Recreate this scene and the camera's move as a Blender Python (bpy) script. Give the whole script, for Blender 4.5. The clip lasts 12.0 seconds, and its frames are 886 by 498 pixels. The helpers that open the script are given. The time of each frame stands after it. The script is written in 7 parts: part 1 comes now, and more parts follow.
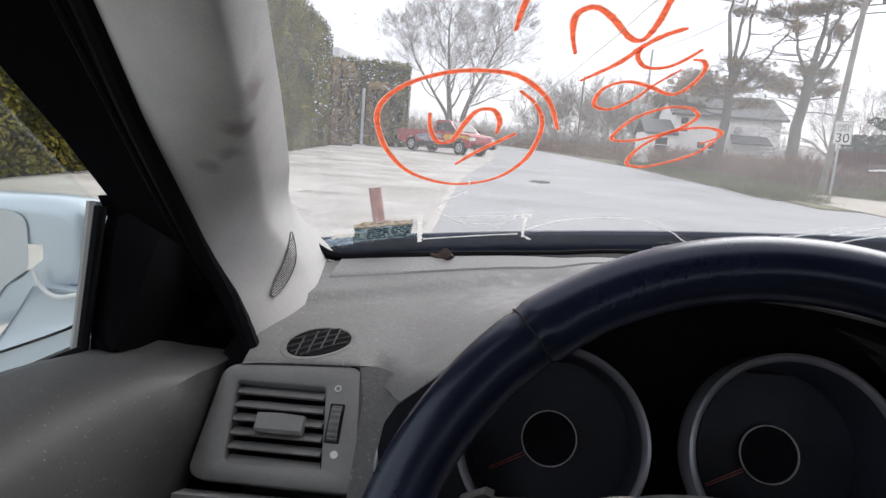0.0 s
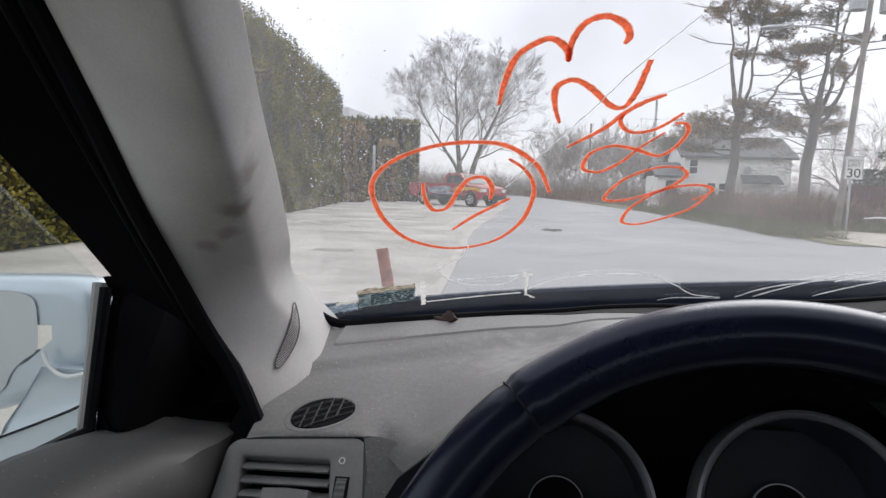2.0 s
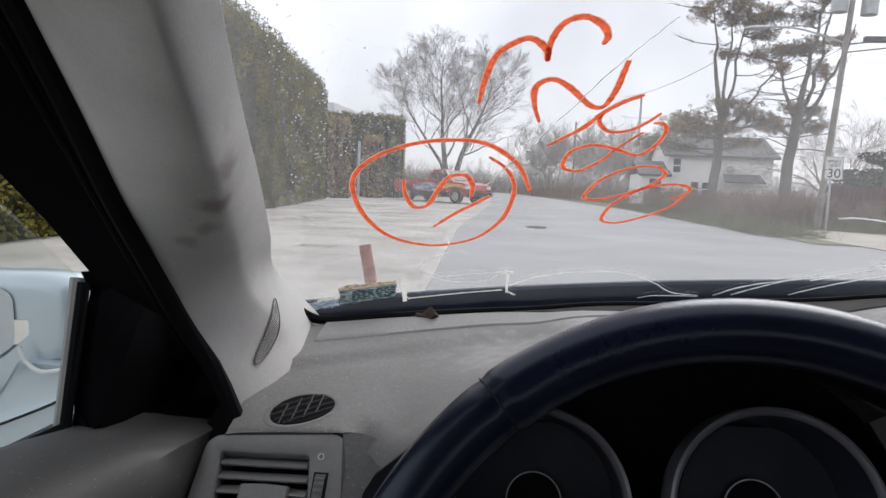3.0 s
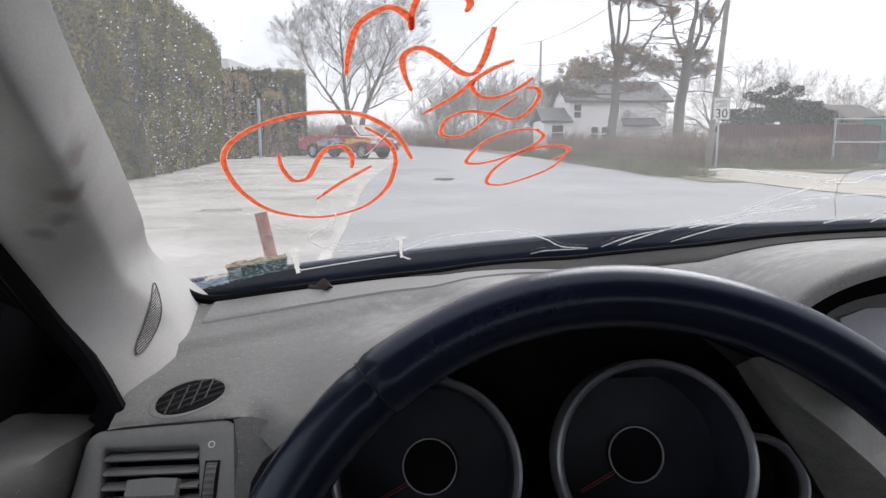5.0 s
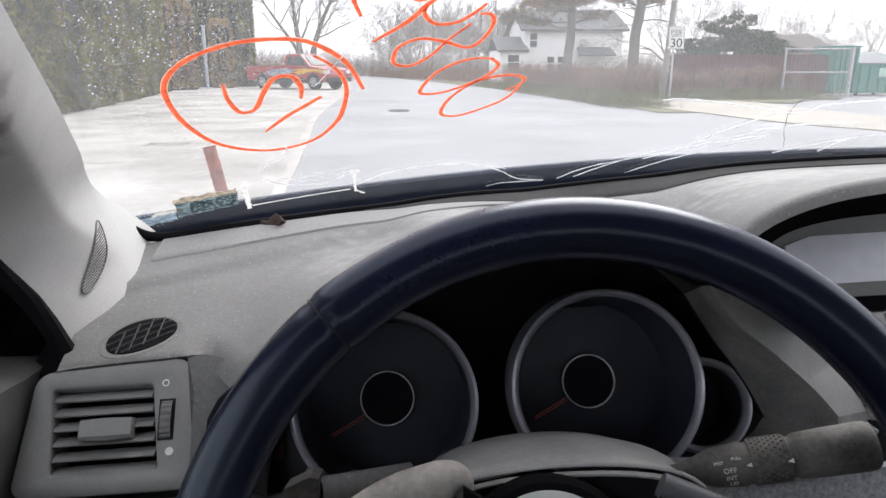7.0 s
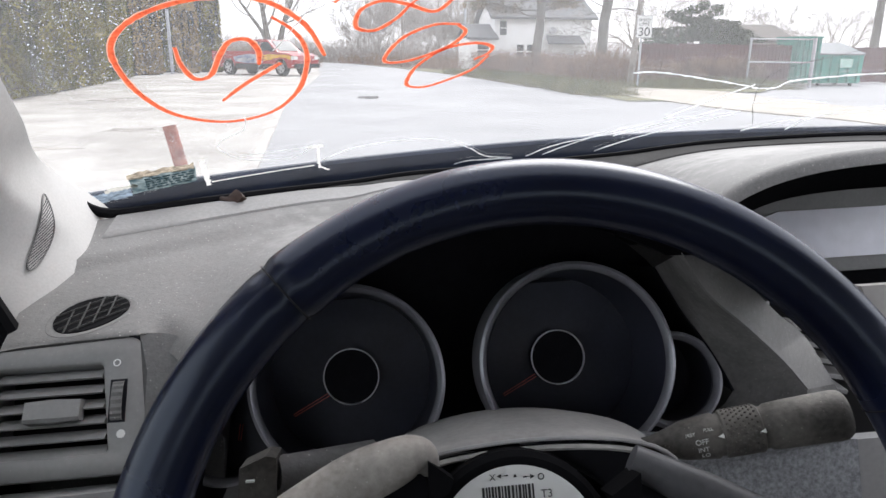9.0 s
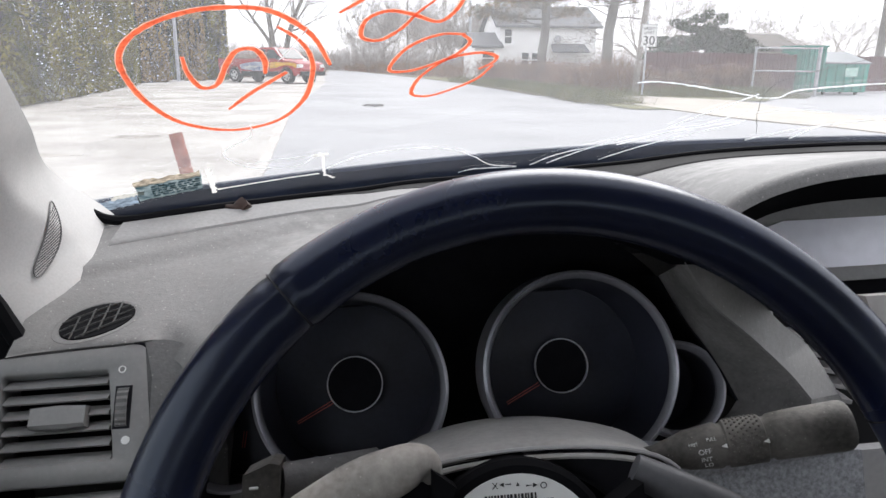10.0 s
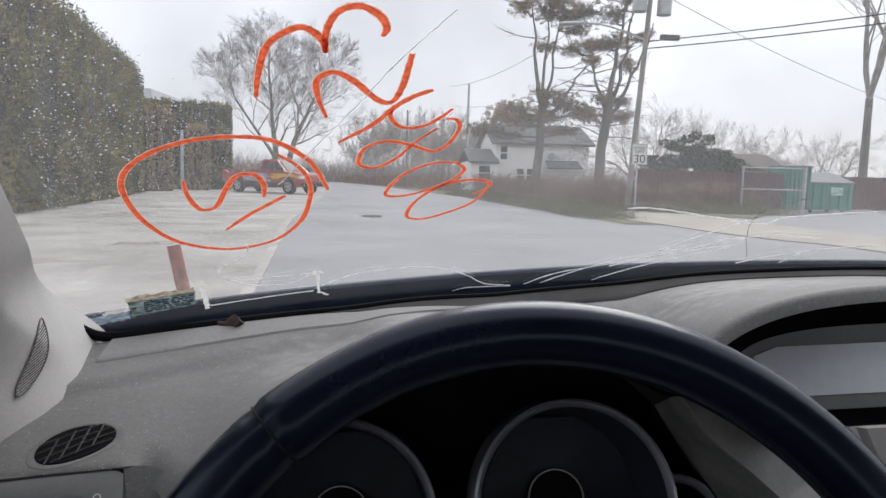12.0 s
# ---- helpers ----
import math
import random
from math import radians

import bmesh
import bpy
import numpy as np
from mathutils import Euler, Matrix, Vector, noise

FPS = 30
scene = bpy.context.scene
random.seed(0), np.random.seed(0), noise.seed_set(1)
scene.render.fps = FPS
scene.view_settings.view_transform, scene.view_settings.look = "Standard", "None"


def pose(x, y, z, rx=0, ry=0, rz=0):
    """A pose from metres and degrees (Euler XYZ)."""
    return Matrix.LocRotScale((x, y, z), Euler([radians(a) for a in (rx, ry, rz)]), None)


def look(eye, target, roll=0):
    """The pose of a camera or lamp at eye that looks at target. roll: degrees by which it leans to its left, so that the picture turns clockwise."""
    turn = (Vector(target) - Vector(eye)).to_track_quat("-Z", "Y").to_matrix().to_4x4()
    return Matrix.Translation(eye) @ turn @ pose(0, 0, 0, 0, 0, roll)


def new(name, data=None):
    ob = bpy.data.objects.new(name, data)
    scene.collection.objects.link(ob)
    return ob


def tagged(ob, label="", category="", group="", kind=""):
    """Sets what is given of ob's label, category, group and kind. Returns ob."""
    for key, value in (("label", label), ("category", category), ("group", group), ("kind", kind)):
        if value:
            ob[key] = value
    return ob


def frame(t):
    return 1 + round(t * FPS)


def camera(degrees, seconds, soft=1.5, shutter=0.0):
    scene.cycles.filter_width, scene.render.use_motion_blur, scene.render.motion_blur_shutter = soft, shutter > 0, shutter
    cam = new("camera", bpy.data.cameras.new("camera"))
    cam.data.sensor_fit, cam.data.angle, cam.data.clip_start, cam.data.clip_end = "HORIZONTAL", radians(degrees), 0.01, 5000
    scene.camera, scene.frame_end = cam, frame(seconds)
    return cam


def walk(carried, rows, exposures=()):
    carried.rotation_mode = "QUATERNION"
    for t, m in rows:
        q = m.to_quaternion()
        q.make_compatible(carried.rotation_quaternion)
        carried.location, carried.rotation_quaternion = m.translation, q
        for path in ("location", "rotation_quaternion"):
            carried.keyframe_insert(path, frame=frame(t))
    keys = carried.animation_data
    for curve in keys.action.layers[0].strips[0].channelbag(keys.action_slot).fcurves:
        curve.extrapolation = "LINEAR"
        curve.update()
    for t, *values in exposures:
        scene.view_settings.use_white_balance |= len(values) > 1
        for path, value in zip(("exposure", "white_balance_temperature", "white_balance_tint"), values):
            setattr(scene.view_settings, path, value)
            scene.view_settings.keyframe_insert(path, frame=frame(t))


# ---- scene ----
cam = camera(65.2, 12.0)
PATH = [
    (0, (-0.0338, 0.0710, 1.1032), (-0.2902, 2.0270, 0.7740), 4.48),
    (0.5, (-0.0287, 0.0682, 1.1073), (-0.1954, 2.0369, 0.7970), 3.19),
    (1, (-0.0263, 0.0648, 1.1153), (-0.2532, 2.0354, 0.8596), 2.65),
    (1.5, (-0.0222, 0.0569, 1.1205), (-0.2574, 2.0325, 0.9168), 2.36),
    (2, (-0.0200, 0.0674, 1.1168), (-0.3292, 2.0348, 0.9332), 1.91),
    (2.5, (-0.0175, 0.0631, 1.1182), (-0.2902, 2.0399, 0.9843), 3.03),
    (3, (-0.0162, 0.0657, 1.1176), (-0.2812, 2.0388, 0.9259), 2.41),
    (3.5, (-0.0028, 0.0732, 1.1242), (-0.1421, 2.0561, 0.9039), 0.95),
    (3.7, (-0.0002, 0.0760, 1.1264), (-0.0989, 2.0614, 0.9062), 0.57),
    (5.3, (0.0058, 0.0763, 1.1307), (0.0293, 2.0446, 0.7770), -0.53),
    (5.5, (0.0066, 0.0797, 1.1295), (0.0520, 2.0432, 0.7520), -0.81),
    (6, (0.0051, 0.0785, 1.1252), (0.0584, 2.0325, 0.7018), -0.44),
    (6.5, (0.0051, 0.0794, 1.1227), (0.0798, 2.0230, 0.6573), -0.53),
    (6.7, (0.0062, 0.0805, 1.1312), (0.0995, 2.0133, 0.6257), -0.34),
    (8.3, (0.0045, 0.0887, 1.1171), (0.1604, 2.0163, 0.6072), 0.63),
    (8.5, (0.0064, 0.0921, 1.1167), (0.1828, 2.0140, 0.5921), 0.21),
    (9, (0.0103, 0.0952, 1.1145), (0.2113, 2.0105, 0.5748), 0.50),
    (9.5, (0.0102, 0.0946, 1.1150), (0.1946, 2.0139, 0.5838), 0.53),
    (10, (0.0104, 0.0934, 1.1156), (0.1993, 2.0157, 0.5968), 0.62),
    (10.5, (0.0120, 0.0971, 1.1160), (0.2378, 2.0191, 0.6112), 0.70),
    (11, (0.0121, 0.0944, 1.1230), (0.2221, 2.0472, 0.7459), 0.93),
    (11.5, (0.0114, 0.0926, 1.1269), (0.2093, 2.0669, 0.8759), 1.10),
    (12, (0.0127, 0.0957, 1.1257), (0.2137, 2.0747, 0.9179), 1.48),
]
walk(cam, [(t, look(eye, target, roll)) for t, eye, target, roll in PATH],
     exposures=[(0.0, 0.88), (0.6, 0.75), (1.4, 0.62), (2.4, 0.53), (3.7, 0.53), (5.3, 0.80), (6.7, 1.12), (8.3, 1.28), (10.5, 1.26), (11.2, 0.86), (12.0, 0.41)])

# the car leans a little to its left; all of it is built in its own upright frame and set down by CAR
CAR = Matrix.Translation((0, 0, 1.10)) @ Matrix.Rotation(radians(-0.35), 4, "X") @ Matrix.Rotation(radians(-2.5), 4, "Y") @ Matrix.Translation((0, 0, -1.15))

# ---- world and light: a bright overcast day ----
world = bpy.data.worlds.new("overcast")
scene.world = world
world.use_nodes = True
wn, wl = world.node_tree.nodes, world.node_tree.links
bg = wn["Background"]
sky = wn.new("ShaderNodeTexSky")
sky.sky_type, sky.sun_disc, sky.sun_elevation, sky.sun_rotation = "NISHITA", False, radians(41), radians(25)
grey = wn.new("ShaderNodeMixRGB")
grey.inputs[0].default_value = 0.88
grey.inputs[2].default_value = (9.1, 9.3, 10.1, 1)
cloud = wn.new("ShaderNodeTexNoise")
cloud.inputs["Scale"].default_value, cloud.inputs["Detail"].default_value = 2.2, 5
ramp = wn.new("ShaderNodeMapRange")
ramp.inputs["From Min"].default_value, ramp.inputs["From Max"].default_value = 0.36, 0.64
ramp.inputs["To Min"].default_value, ramp.inputs["To Max"].default_value = 0.72, 1.10
mul = wn.new("ShaderNodeMixRGB")
mul.blend_type, mul.inputs[0].default_value = "MULTIPLY", 1.0
wl.new(sky.outputs[0], grey.inputs[1])
wl.new(cloud.outputs[0], ramp.inputs["Value"])
wl.new(grey.outputs[0], mul.inputs[1])
wl.new(ramp.outputs[0], mul.inputs[2])
wl.new(mul.outputs[0], bg.inputs["Color"])
bg.inputs["Strength"].default_value = 0.095
sun = new("sun", bpy.data.lights.new("sun", "SUN"))
sun.data.energy, sun.data.angle, sun.data.color = 1.55, radians(40), (1.0, 0.985, 0.97)
sun.matrix_world = look((16, 34, 33), (0, 0, 0))


# ---- materials ----
def mat(name, color, rough=0.6, metal=0.0, var=0.25, scale=8.0, fine=90.0, bump=0.0, bump_scale=0.0, tint=None, spec=0.5, coat=0.0, spots=0.0, spot_color=(0.6, 0.58, 0.54), trans=0.0, island=0.0):
    """A surface with stains at a large and grain at a small scale, and fine relief."""
    m = bpy.data.materials.new(name)
    m.use_nodes = True
    n, l = m.node_tree.nodes, m.node_tree.links
    b = n["Principled BSDF"]
    co = n.new("ShaderNodeTexCoord")
    big, small = n.new("ShaderNodeTexNoise"), n.new("ShaderNodeTexNoise")
    big.inputs["Scale"].default_value, big.inputs["Detail"].default_value = scale, 4
    small.inputs["Scale"].default_value, small.inputs["Detail"].default_value = fine, 3
    for q in (big, small):
        l.new(co.outputs["Object"], q.inputs["Vector"])
    mix = n.new("ShaderNodeMixRGB")
    dark = [c * (1 - var) for c in color]
    light = tint or [min(1, c * (1 + var)) for c in color]
    mix.inputs[1].default_value, mix.inputs[2].default_value = (*dark, 1), (*light, 1)
    add = n.new("ShaderNodeMath")
    add.operation = "MULTIPLY_ADD"
    add.inputs[1].default_value, add.inputs[2].default_value = 0.35, -0.175
    l.new(small.outputs[0], add.inputs[0])
    ad2 = n.new("ShaderNodeMath")
    ad2.operation = "ADD"
    l.new(big.outputs[0], ad2.inputs[0])
    l.new(add.outputs[0], ad2.inputs[1])
    st = n.new("ShaderNodeMapRange")
    st.inputs["From Min"].default_value, st.inputs["From Max"].default_value = 0.3, 0.7
    l.new(ad2.outputs[0], st.inputs["Value"])
    l.new(st.outputs[0], mix.inputs[0])
    out = mix.outputs[0]
    if island:
        ge, ri, im = n.new("ShaderNodeNewGeometry"), n.new("ShaderNodeMapRange"), n.new("ShaderNodeMixRGB")
        ri.inputs["To Min"].default_value, ri.inputs["To Max"].default_value = 1 - island, 1 + island
        im.blend_type, im.inputs[0].default_value = "MULTIPLY", 1.0
        l.new(ge.outputs["Random Per Island"], ri.inputs["Value"])
        l.new(out, im.inputs[1])
        l.new(ri.outputs[0], im.inputs[2])
        out = im.outputs[0]
    if spots:
        dust = n.new("ShaderNodeTexVoronoi")
        dust.inputs["Scale"].default_value = fine * 0.8
        l.new(co.outputs["Object"], dust.inputs["Vector"])
        ln = n.new("ShaderNodeMapRange")
        ln.inputs["From Min"].default_value, ln.inputs["From Max"].default_value = 0.125, 0.055
        l.new(dust.outputs["Distance"], ln.inputs["Value"])
        sc = n.new("ShaderNodeMath")
        sc.operation = "MULTIPLY"
        sc.inputs[1].default_value = spots
        l.new(ln.outputs[0], sc.inputs[0])
        mx = n.new("ShaderNodeMixRGB")
        mx.inputs[2].default_value = (*spot_color, 1)
        l.new(sc.outputs[0], mx.inputs[0])
        l.new(out, mx.inputs[1])
        out = mx.outputs[0]
    l.new(out, b.inputs["Base Color"])
    b.inputs["Metallic"].default_value = metal
    b.inputs["Specular IOR Level"].default_value = spec
    b.inputs["Coat Weight"].default_value = coat
    rr = n.new("ShaderNodeMapRange")
    rr.inputs["To Min"].default_value, rr.inputs["To Max"].default_value = max(0.02, rough - 0.08), min(1, rough + 0.08)
    l.new(big.outputs[0], rr.inputs["Value"])
    l.new(rr.outputs[0], b.inputs["Roughness"])
    if bump:
        bt = n.new("ShaderNodeTexNoise")
        bt.inputs["Scale"].default_value, bt.inputs["Detail"].default_value = bump_scale or fine * 2, 2
        l.new(co.outputs["Object"], bt.inputs["Vector"])
        bn = n.new("ShaderNodeBump")
        bn.inputs["Strength"].default_value, bn.inputs["Distance"].default_value = bump, 0.2 / (bump_scale or fine * 2)
        l.new(bt.outputs[0], bn.inputs["Height"])
        l.new(bn.outputs[0], b.inputs["Normal"])
    if trans:
        tl, ms = n.new("ShaderNodeBsdfTranslucent"), n.new("ShaderNodeMixShader")
        l.new(out, tl.inputs[0])
        ms.inputs[0].default_value = trans
        l.new(b.outputs[0], ms.inputs[1])
        l.new(tl.outputs[0], ms.inputs[2])
        l.new(ms.outputs[0], n["Material Output"].inputs["Surface"])
    return m


def glass_mat(name, tint, film, film_color=(0.8, 0.8, 0.8), scale=6.0, gloss=0.018, haze_cut=False):
    """Thin pane: clear, a little gloss at a glance, and a film of dust that catches the light from outside."""
    m = bpy.data.materials.new(name)
    m.use_nodes = True
    n, l = m.node_tree.nodes, m.node_tree.links
    n.remove(n["Principled BSDF"])
    out = n["Material Output"]
    tr, gl, du, df = (n.new("ShaderNodeBsdf" + k) for k in ("Transparent", "Glossy", "Translucent", "Diffuse"))
    tr.inputs[0].default_value = (*tint, 1)
    gl.inputs["Roughness"].default_value = 0.02
    du.inputs[0].default_value = df.inputs[0].default_value = (*film_color, 1)
    fr = n.new("ShaderNodeLayerWeight")
    fr.inputs[0].default_value = 0.12
    fm = n.new("ShaderNodeMath")
    fm.operation = "MULTIPLY"
    fm.inputs[1].default_value = gloss * 5
    l.new(fr.outputs["Fresnel"], fm.inputs[0])
    a, b, c = (n.new("ShaderNodeMixShader") for _ in range(3))
    l.new(fm.outputs[0], a.inputs[0])
    l.new(tr.outputs[0], a.inputs[1])
    l.new(gl.outputs[0], a.inputs[2])
    b.inputs[0].default_value = 0.35
    l.new(du.outputs[0], b.inputs[1])
    l.new(df.outputs[0], b.inputs[2])
    co, ns = n.new("ShaderNodeTexCoord"), n.new("ShaderNodeTexNoise")
    ns.inputs["Scale"].default_value, ns.inputs["Detail"].default_value = scale, 6
    l.new(co.outputs["Object"], ns.inputs["Vector"])
    mr = n.new("ShaderNodeMapRange")
    mr.inputs["From Min"].default_value, mr.inputs["From Max"].default_value = 0.3, 0.75
    mr.inputs["To Min"].default_value, mr.inputs["To Max"].default_value = film * 0.7, film * 1.35
    l.new(ns.outputs[0], mr.inputs["Value"])
    if haze_cut:
        # film's haze faded along the foot of the pane, to darken the cowl behind
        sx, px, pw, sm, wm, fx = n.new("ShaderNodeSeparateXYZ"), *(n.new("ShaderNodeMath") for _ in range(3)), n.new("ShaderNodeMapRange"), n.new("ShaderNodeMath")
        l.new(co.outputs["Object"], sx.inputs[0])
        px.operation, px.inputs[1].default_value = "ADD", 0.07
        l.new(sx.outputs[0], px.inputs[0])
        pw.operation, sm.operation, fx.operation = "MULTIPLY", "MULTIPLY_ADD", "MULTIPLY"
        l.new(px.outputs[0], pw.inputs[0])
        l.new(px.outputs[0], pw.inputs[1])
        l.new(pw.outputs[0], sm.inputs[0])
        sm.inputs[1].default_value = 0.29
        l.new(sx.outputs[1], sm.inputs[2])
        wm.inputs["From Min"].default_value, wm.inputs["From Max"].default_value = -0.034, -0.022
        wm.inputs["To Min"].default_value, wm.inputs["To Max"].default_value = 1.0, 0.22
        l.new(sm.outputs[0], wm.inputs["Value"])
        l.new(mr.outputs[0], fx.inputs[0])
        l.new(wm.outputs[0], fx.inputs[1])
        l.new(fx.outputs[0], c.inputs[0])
    else:
        l.new(mr.outputs[0], c.inputs[0])
    l.new(a.outputs[0], c.inputs[1])
    l.new(b.outputs[0], c.inputs[2])
    l.new(c.outputs[0], out.inputs["Surface"])
    return m


def stain_or_light(m, spots, color):
    """Soft smudges or light patches round points of the object's own space, broken up by noise."""
    n, l = m.node_tree.nodes, m.node_tree.links
    b = n["Principled BSDF"]
    old = b.inputs["Base Color"].links[0].from_socket
    co, ns = n.new("ShaderNodeTexCoord"), n.new("ShaderNodeTexNoise")
    ns.inputs["Scale"].default_value, ns.inputs["Detail"].default_value = 60, 4
    l.new(co.outputs["Object"], ns.inputs["Vector"])
    for p, r, amount in spots:
        ds, ad, mr, mx = n.new("ShaderNodeVectorMath"), n.new("ShaderNodeMath"), n.new("ShaderNodeMapRange"), n.new("ShaderNodeMixRGB")
        ds.operation = "DISTANCE"
        l.new(co.outputs["Object"], ds.inputs[0])
        ds.inputs[1].default_value = p
        ad.operation, ad.inputs[1].default_value = "MULTIPLY_ADD", r * 1.6
        l.new(ns.outputs[0], ad.inputs[0])
        l.new(ds.outputs["Value"], ad.inputs[2])
        mr.interpolation_type = "SMOOTHSTEP"
        mr.inputs["From Min"].default_value, mr.inputs["From Max"].default_value = r * 1.75, r * 0.75
        mr.inputs["To Min"].default_value, mr.inputs["To Max"].default_value = 0.0, amount
        l.new(ad.outputs[0], mr.inputs["Value"])
        l.new(mr.outputs[0], mx.inputs[0])
        l.new(old, mx.inputs[1])
        mx.inputs[2].default_value = (*color, 1)
        old = mx.outputs[0]
    l.new(old, b.inputs["Base Color"])


DASH = mat("dusty_dash_plastic", (0.140, 0.137, 0.133), 0.66, var=0.3, scale=7, fine=260, bump=0.9, bump_scale=620, spots=0.6)
STRIP = mat("smooth_grey_strip", (0.27, 0.266, 0.26), 0.85, var=0.2, scale=5, fine=300, bump=0.2, bump_scale=900, spots=0.3, spec=0.2)
# pale patches: dust, and the brighter light on the bulges put into the colour
stain_or_light(DASH, [((-0.40, -0.02, 0.34), 0.09, 0.5), ((-0.30, 0.06, 0.34), 0.09, 0.5), ((-0.10, 0.04, 0.36), 0.11, 0.55), ((0.06, 0.05, 0.36), 0.12, 0.55)], (0.33, 0.322, 0.31))
# shade of the recess before the glass, put into the panel's colour
OUTLET = mat("shaded_outlet_plastic", (0.055, 0.054, 0.053), 0.95, var=0.35, scale=9, fine=300, bump=0.2, bump_scale=900, spots=0.1, spec=0.05)
CHEEK = mat("dusty_grey_cheek", (0.235, 0.228, 0.22), 0.7, var=0.2, scale=20, fine=300, bump=0.9, bump_scale=700, spots=0.4)
COVER = mat("pale_dusty_cover", (0.40, 0.388, 0.37), 0.75, var=0.2, scale=14, fine=260, bump=0.35, bump_scale=700, spots=0.25)
SPOKE_DARK = mat("worn_dark_spoke", (0.075, 0.075, 0.082), 0.5, var=0.3, scale=18, fine=260, bump=0.2, bump_scale=700)
DASH_LOW = mat("grey_lower_plastic", (0.36, 0.355, 0.35), 0.6, var=0.15, scale=6, fine=260, bump=0.35, bump_scale=1100, spots=0.15)
SPECK = mat("speckled_grey_plastic", (0.26, 0.265, 0.28), 0.65, var=0.4, scale=320, fine=900, bump=0.3, bump_scale=900)
TRIM = mat("grey_vent_plastic", (0.205, 0.201, 0.197), 0.5, var=0.14, scale=9, fine=250, bump=0.2, bump_scale=1300, spots=0.15)
BLACK = mat("black_plastic", (0.012, 0.012, 0.014), 0.55, var=0.3, scale=8, fine=200, bump=0.15, bump_scale=900)
SAIL = mat("matt_black_trim", (0.005, 0.005, 0.006), 0.95, var=0.2, scale=8, fine=200, spec=0.03)
# near-black for joints, and for the shade in hollows, slots and holes
CAVITY = mat("dark_cavity", (0.018, 0.018, 0.022), 0.8, var=0.3, scale=8, fine=120, spec=0.08)
LEATHER = mat("navy_black_leather", (0.004, 0.0062, 0.020), 0.27, var=0.4, scale=10, fine=350, bump=0.2, bump_scale=1100, spec=0.42)
# bluish sheen of the highlights put into the gloss tint
LEATHER.node_tree.nodes["Principled BSDF"].inputs["Specular Tint"].default_value = (0.80, 0.88, 1.0, 1)
THREAD = mat("seam_black", (0.004, 0.004, 0.005), 0.8, var=0.2)
PILLAR = mat("pale_grey_pillar_cloth", (0.46, 0.45, 0.435), 0.88, var=0.14, scale=9, fine=500, bump=0.4, bump_scale=1500, tint=(0.53, 0.52, 0.505), spec=0.15)
stain_or_light(PILLAR, [((0.060, -0.118, 0.202), 0.022, 0.55), ((0.045, -0.100, 0.180), 0.020, 0.6), ((0.026, -0.080, 0.160), 0.016, 0.5), ((0.008, -0.074, 0.150), 0.014, 0.45), ((0.06, -0.14, 0.235), 0.018, 0.3), ((0.02, -0.06, 0.10), 0.02, 0.25)], (0.15, 0.115, 0.10))
GRILLE = mat("grille_grey", (0.38, 0.37, 0.355), 0.7, var=0.15, fine=300)
TRIMDARK = mat("dark_grey_slat", (0.04, 0.039, 0.037), 0.55, var=0.15, fine=250)
STALK = mat("dusty_black_stalk", (0.080, 0.074, 0.067), 0.75, var=0.6, scale=40, fine=320, bump=0.5, bump_scale=700, spots=0.5, spot_color=(0.3, 0.28, 0.25))
BEZEL = mat("satin_grey_bezel", (0.36, 0.36, 0.39), 0.34, metal=0.45, var=0.15, scale=12, fine=200)
GALVTRIM = mat("warm_silver_trim", (0.34, 0.325, 0.31), 0.45, metal=0.25, var=0.1, fine=200)
RINGM = mat("silver_ring", (0.80, 0.81, 0.84), 0.4, metal=0.15, var=0.08)
DIAL = mat("black_dial", (0.032, 0.035, 0.052), 0.36, var=0.25, scale=20, fine=300)
NEEDLE = mat("dull_red_needle", (0.72, 0.20, 0.17), 0.5, var=0.2)
WHITE = mat("white_print", (0.72, 0.72, 0.7), 0.6, var=0.08)
SCREEN = mat("grey_lcd", (0.80, 0.80, 0.87), 0.2, var=0.12, scale=5, fine=60, coat=0.4)
SILVER = mat("pale_silver_blue_paint", (0.50, 0.57, 0.62), 0.32, metal=0.35, var=0.07, scale=5, fine=300, coat=0.5)
ORANGE = mat("orange_grease_marker", (0.84, 0.135, 0.06), 0.6, var=0.36, scale=260, fine=900, bump=0.3, bump_scale=800, trans=0.55)
ORANGE_EDGE = mat("marker_reflection_rim", (0.80, 0.42, 0.30), 0.7, var=0.2, scale=300, fine=900, trans=0.6)
SCRATCH = mat("bright_crack_edge", (0.95, 0.96, 0.96), 0.4, var=0.05, trans=0.6)
DARKLINE = mat("dark_crack", (0.05, 0.05, 0.05), 0.5, var=0.2)
DROP = mat("pale_water_spot", (0.78, 0.8, 0.8), 0.3, var=0.2, trans=0.5)
COWL = mat("dusty_blue_black_cowl", (0.022, 0.030, 0.052), 0.7, var=0.3, scale=14, fine=160, spots=0.06, spec=0.25)
RUBBER = mat("black_rubber", (0.005, 0.005, 0.006), 0.85, var=0.3, spec=0.08)
STICKER = mat("faded_teal_sticker", (0.07, 0.16, 0.20), 0.6, var=0.6, scale=120, fine=500, tint=(0.30, 0.36, 0.36), trans=0.5)
PAPER = mat("torn_paper", (0.68, 0.66, 0.6), 0.85, var=0.25, scale=90, fine=500, trans=0.5)
LEAF_DRY = mat("dry_brown_leaf", (0.032, 0.016, 0.011), 0.7, var=0.4, scale=60, fine=300, bump=0.4, bump_scale=300)
RUST = mat("rusty_red_pipe", (0.30, 0.115, 0.085), 0.8, var=0.4, scale=25, fine=200, bump=0.4, bump_scale=250)
HEADLINER = mat("headliner_cloth", (0.40, 0.39, 0.375), 0.9, var=0.1, scale=6, fine=400)
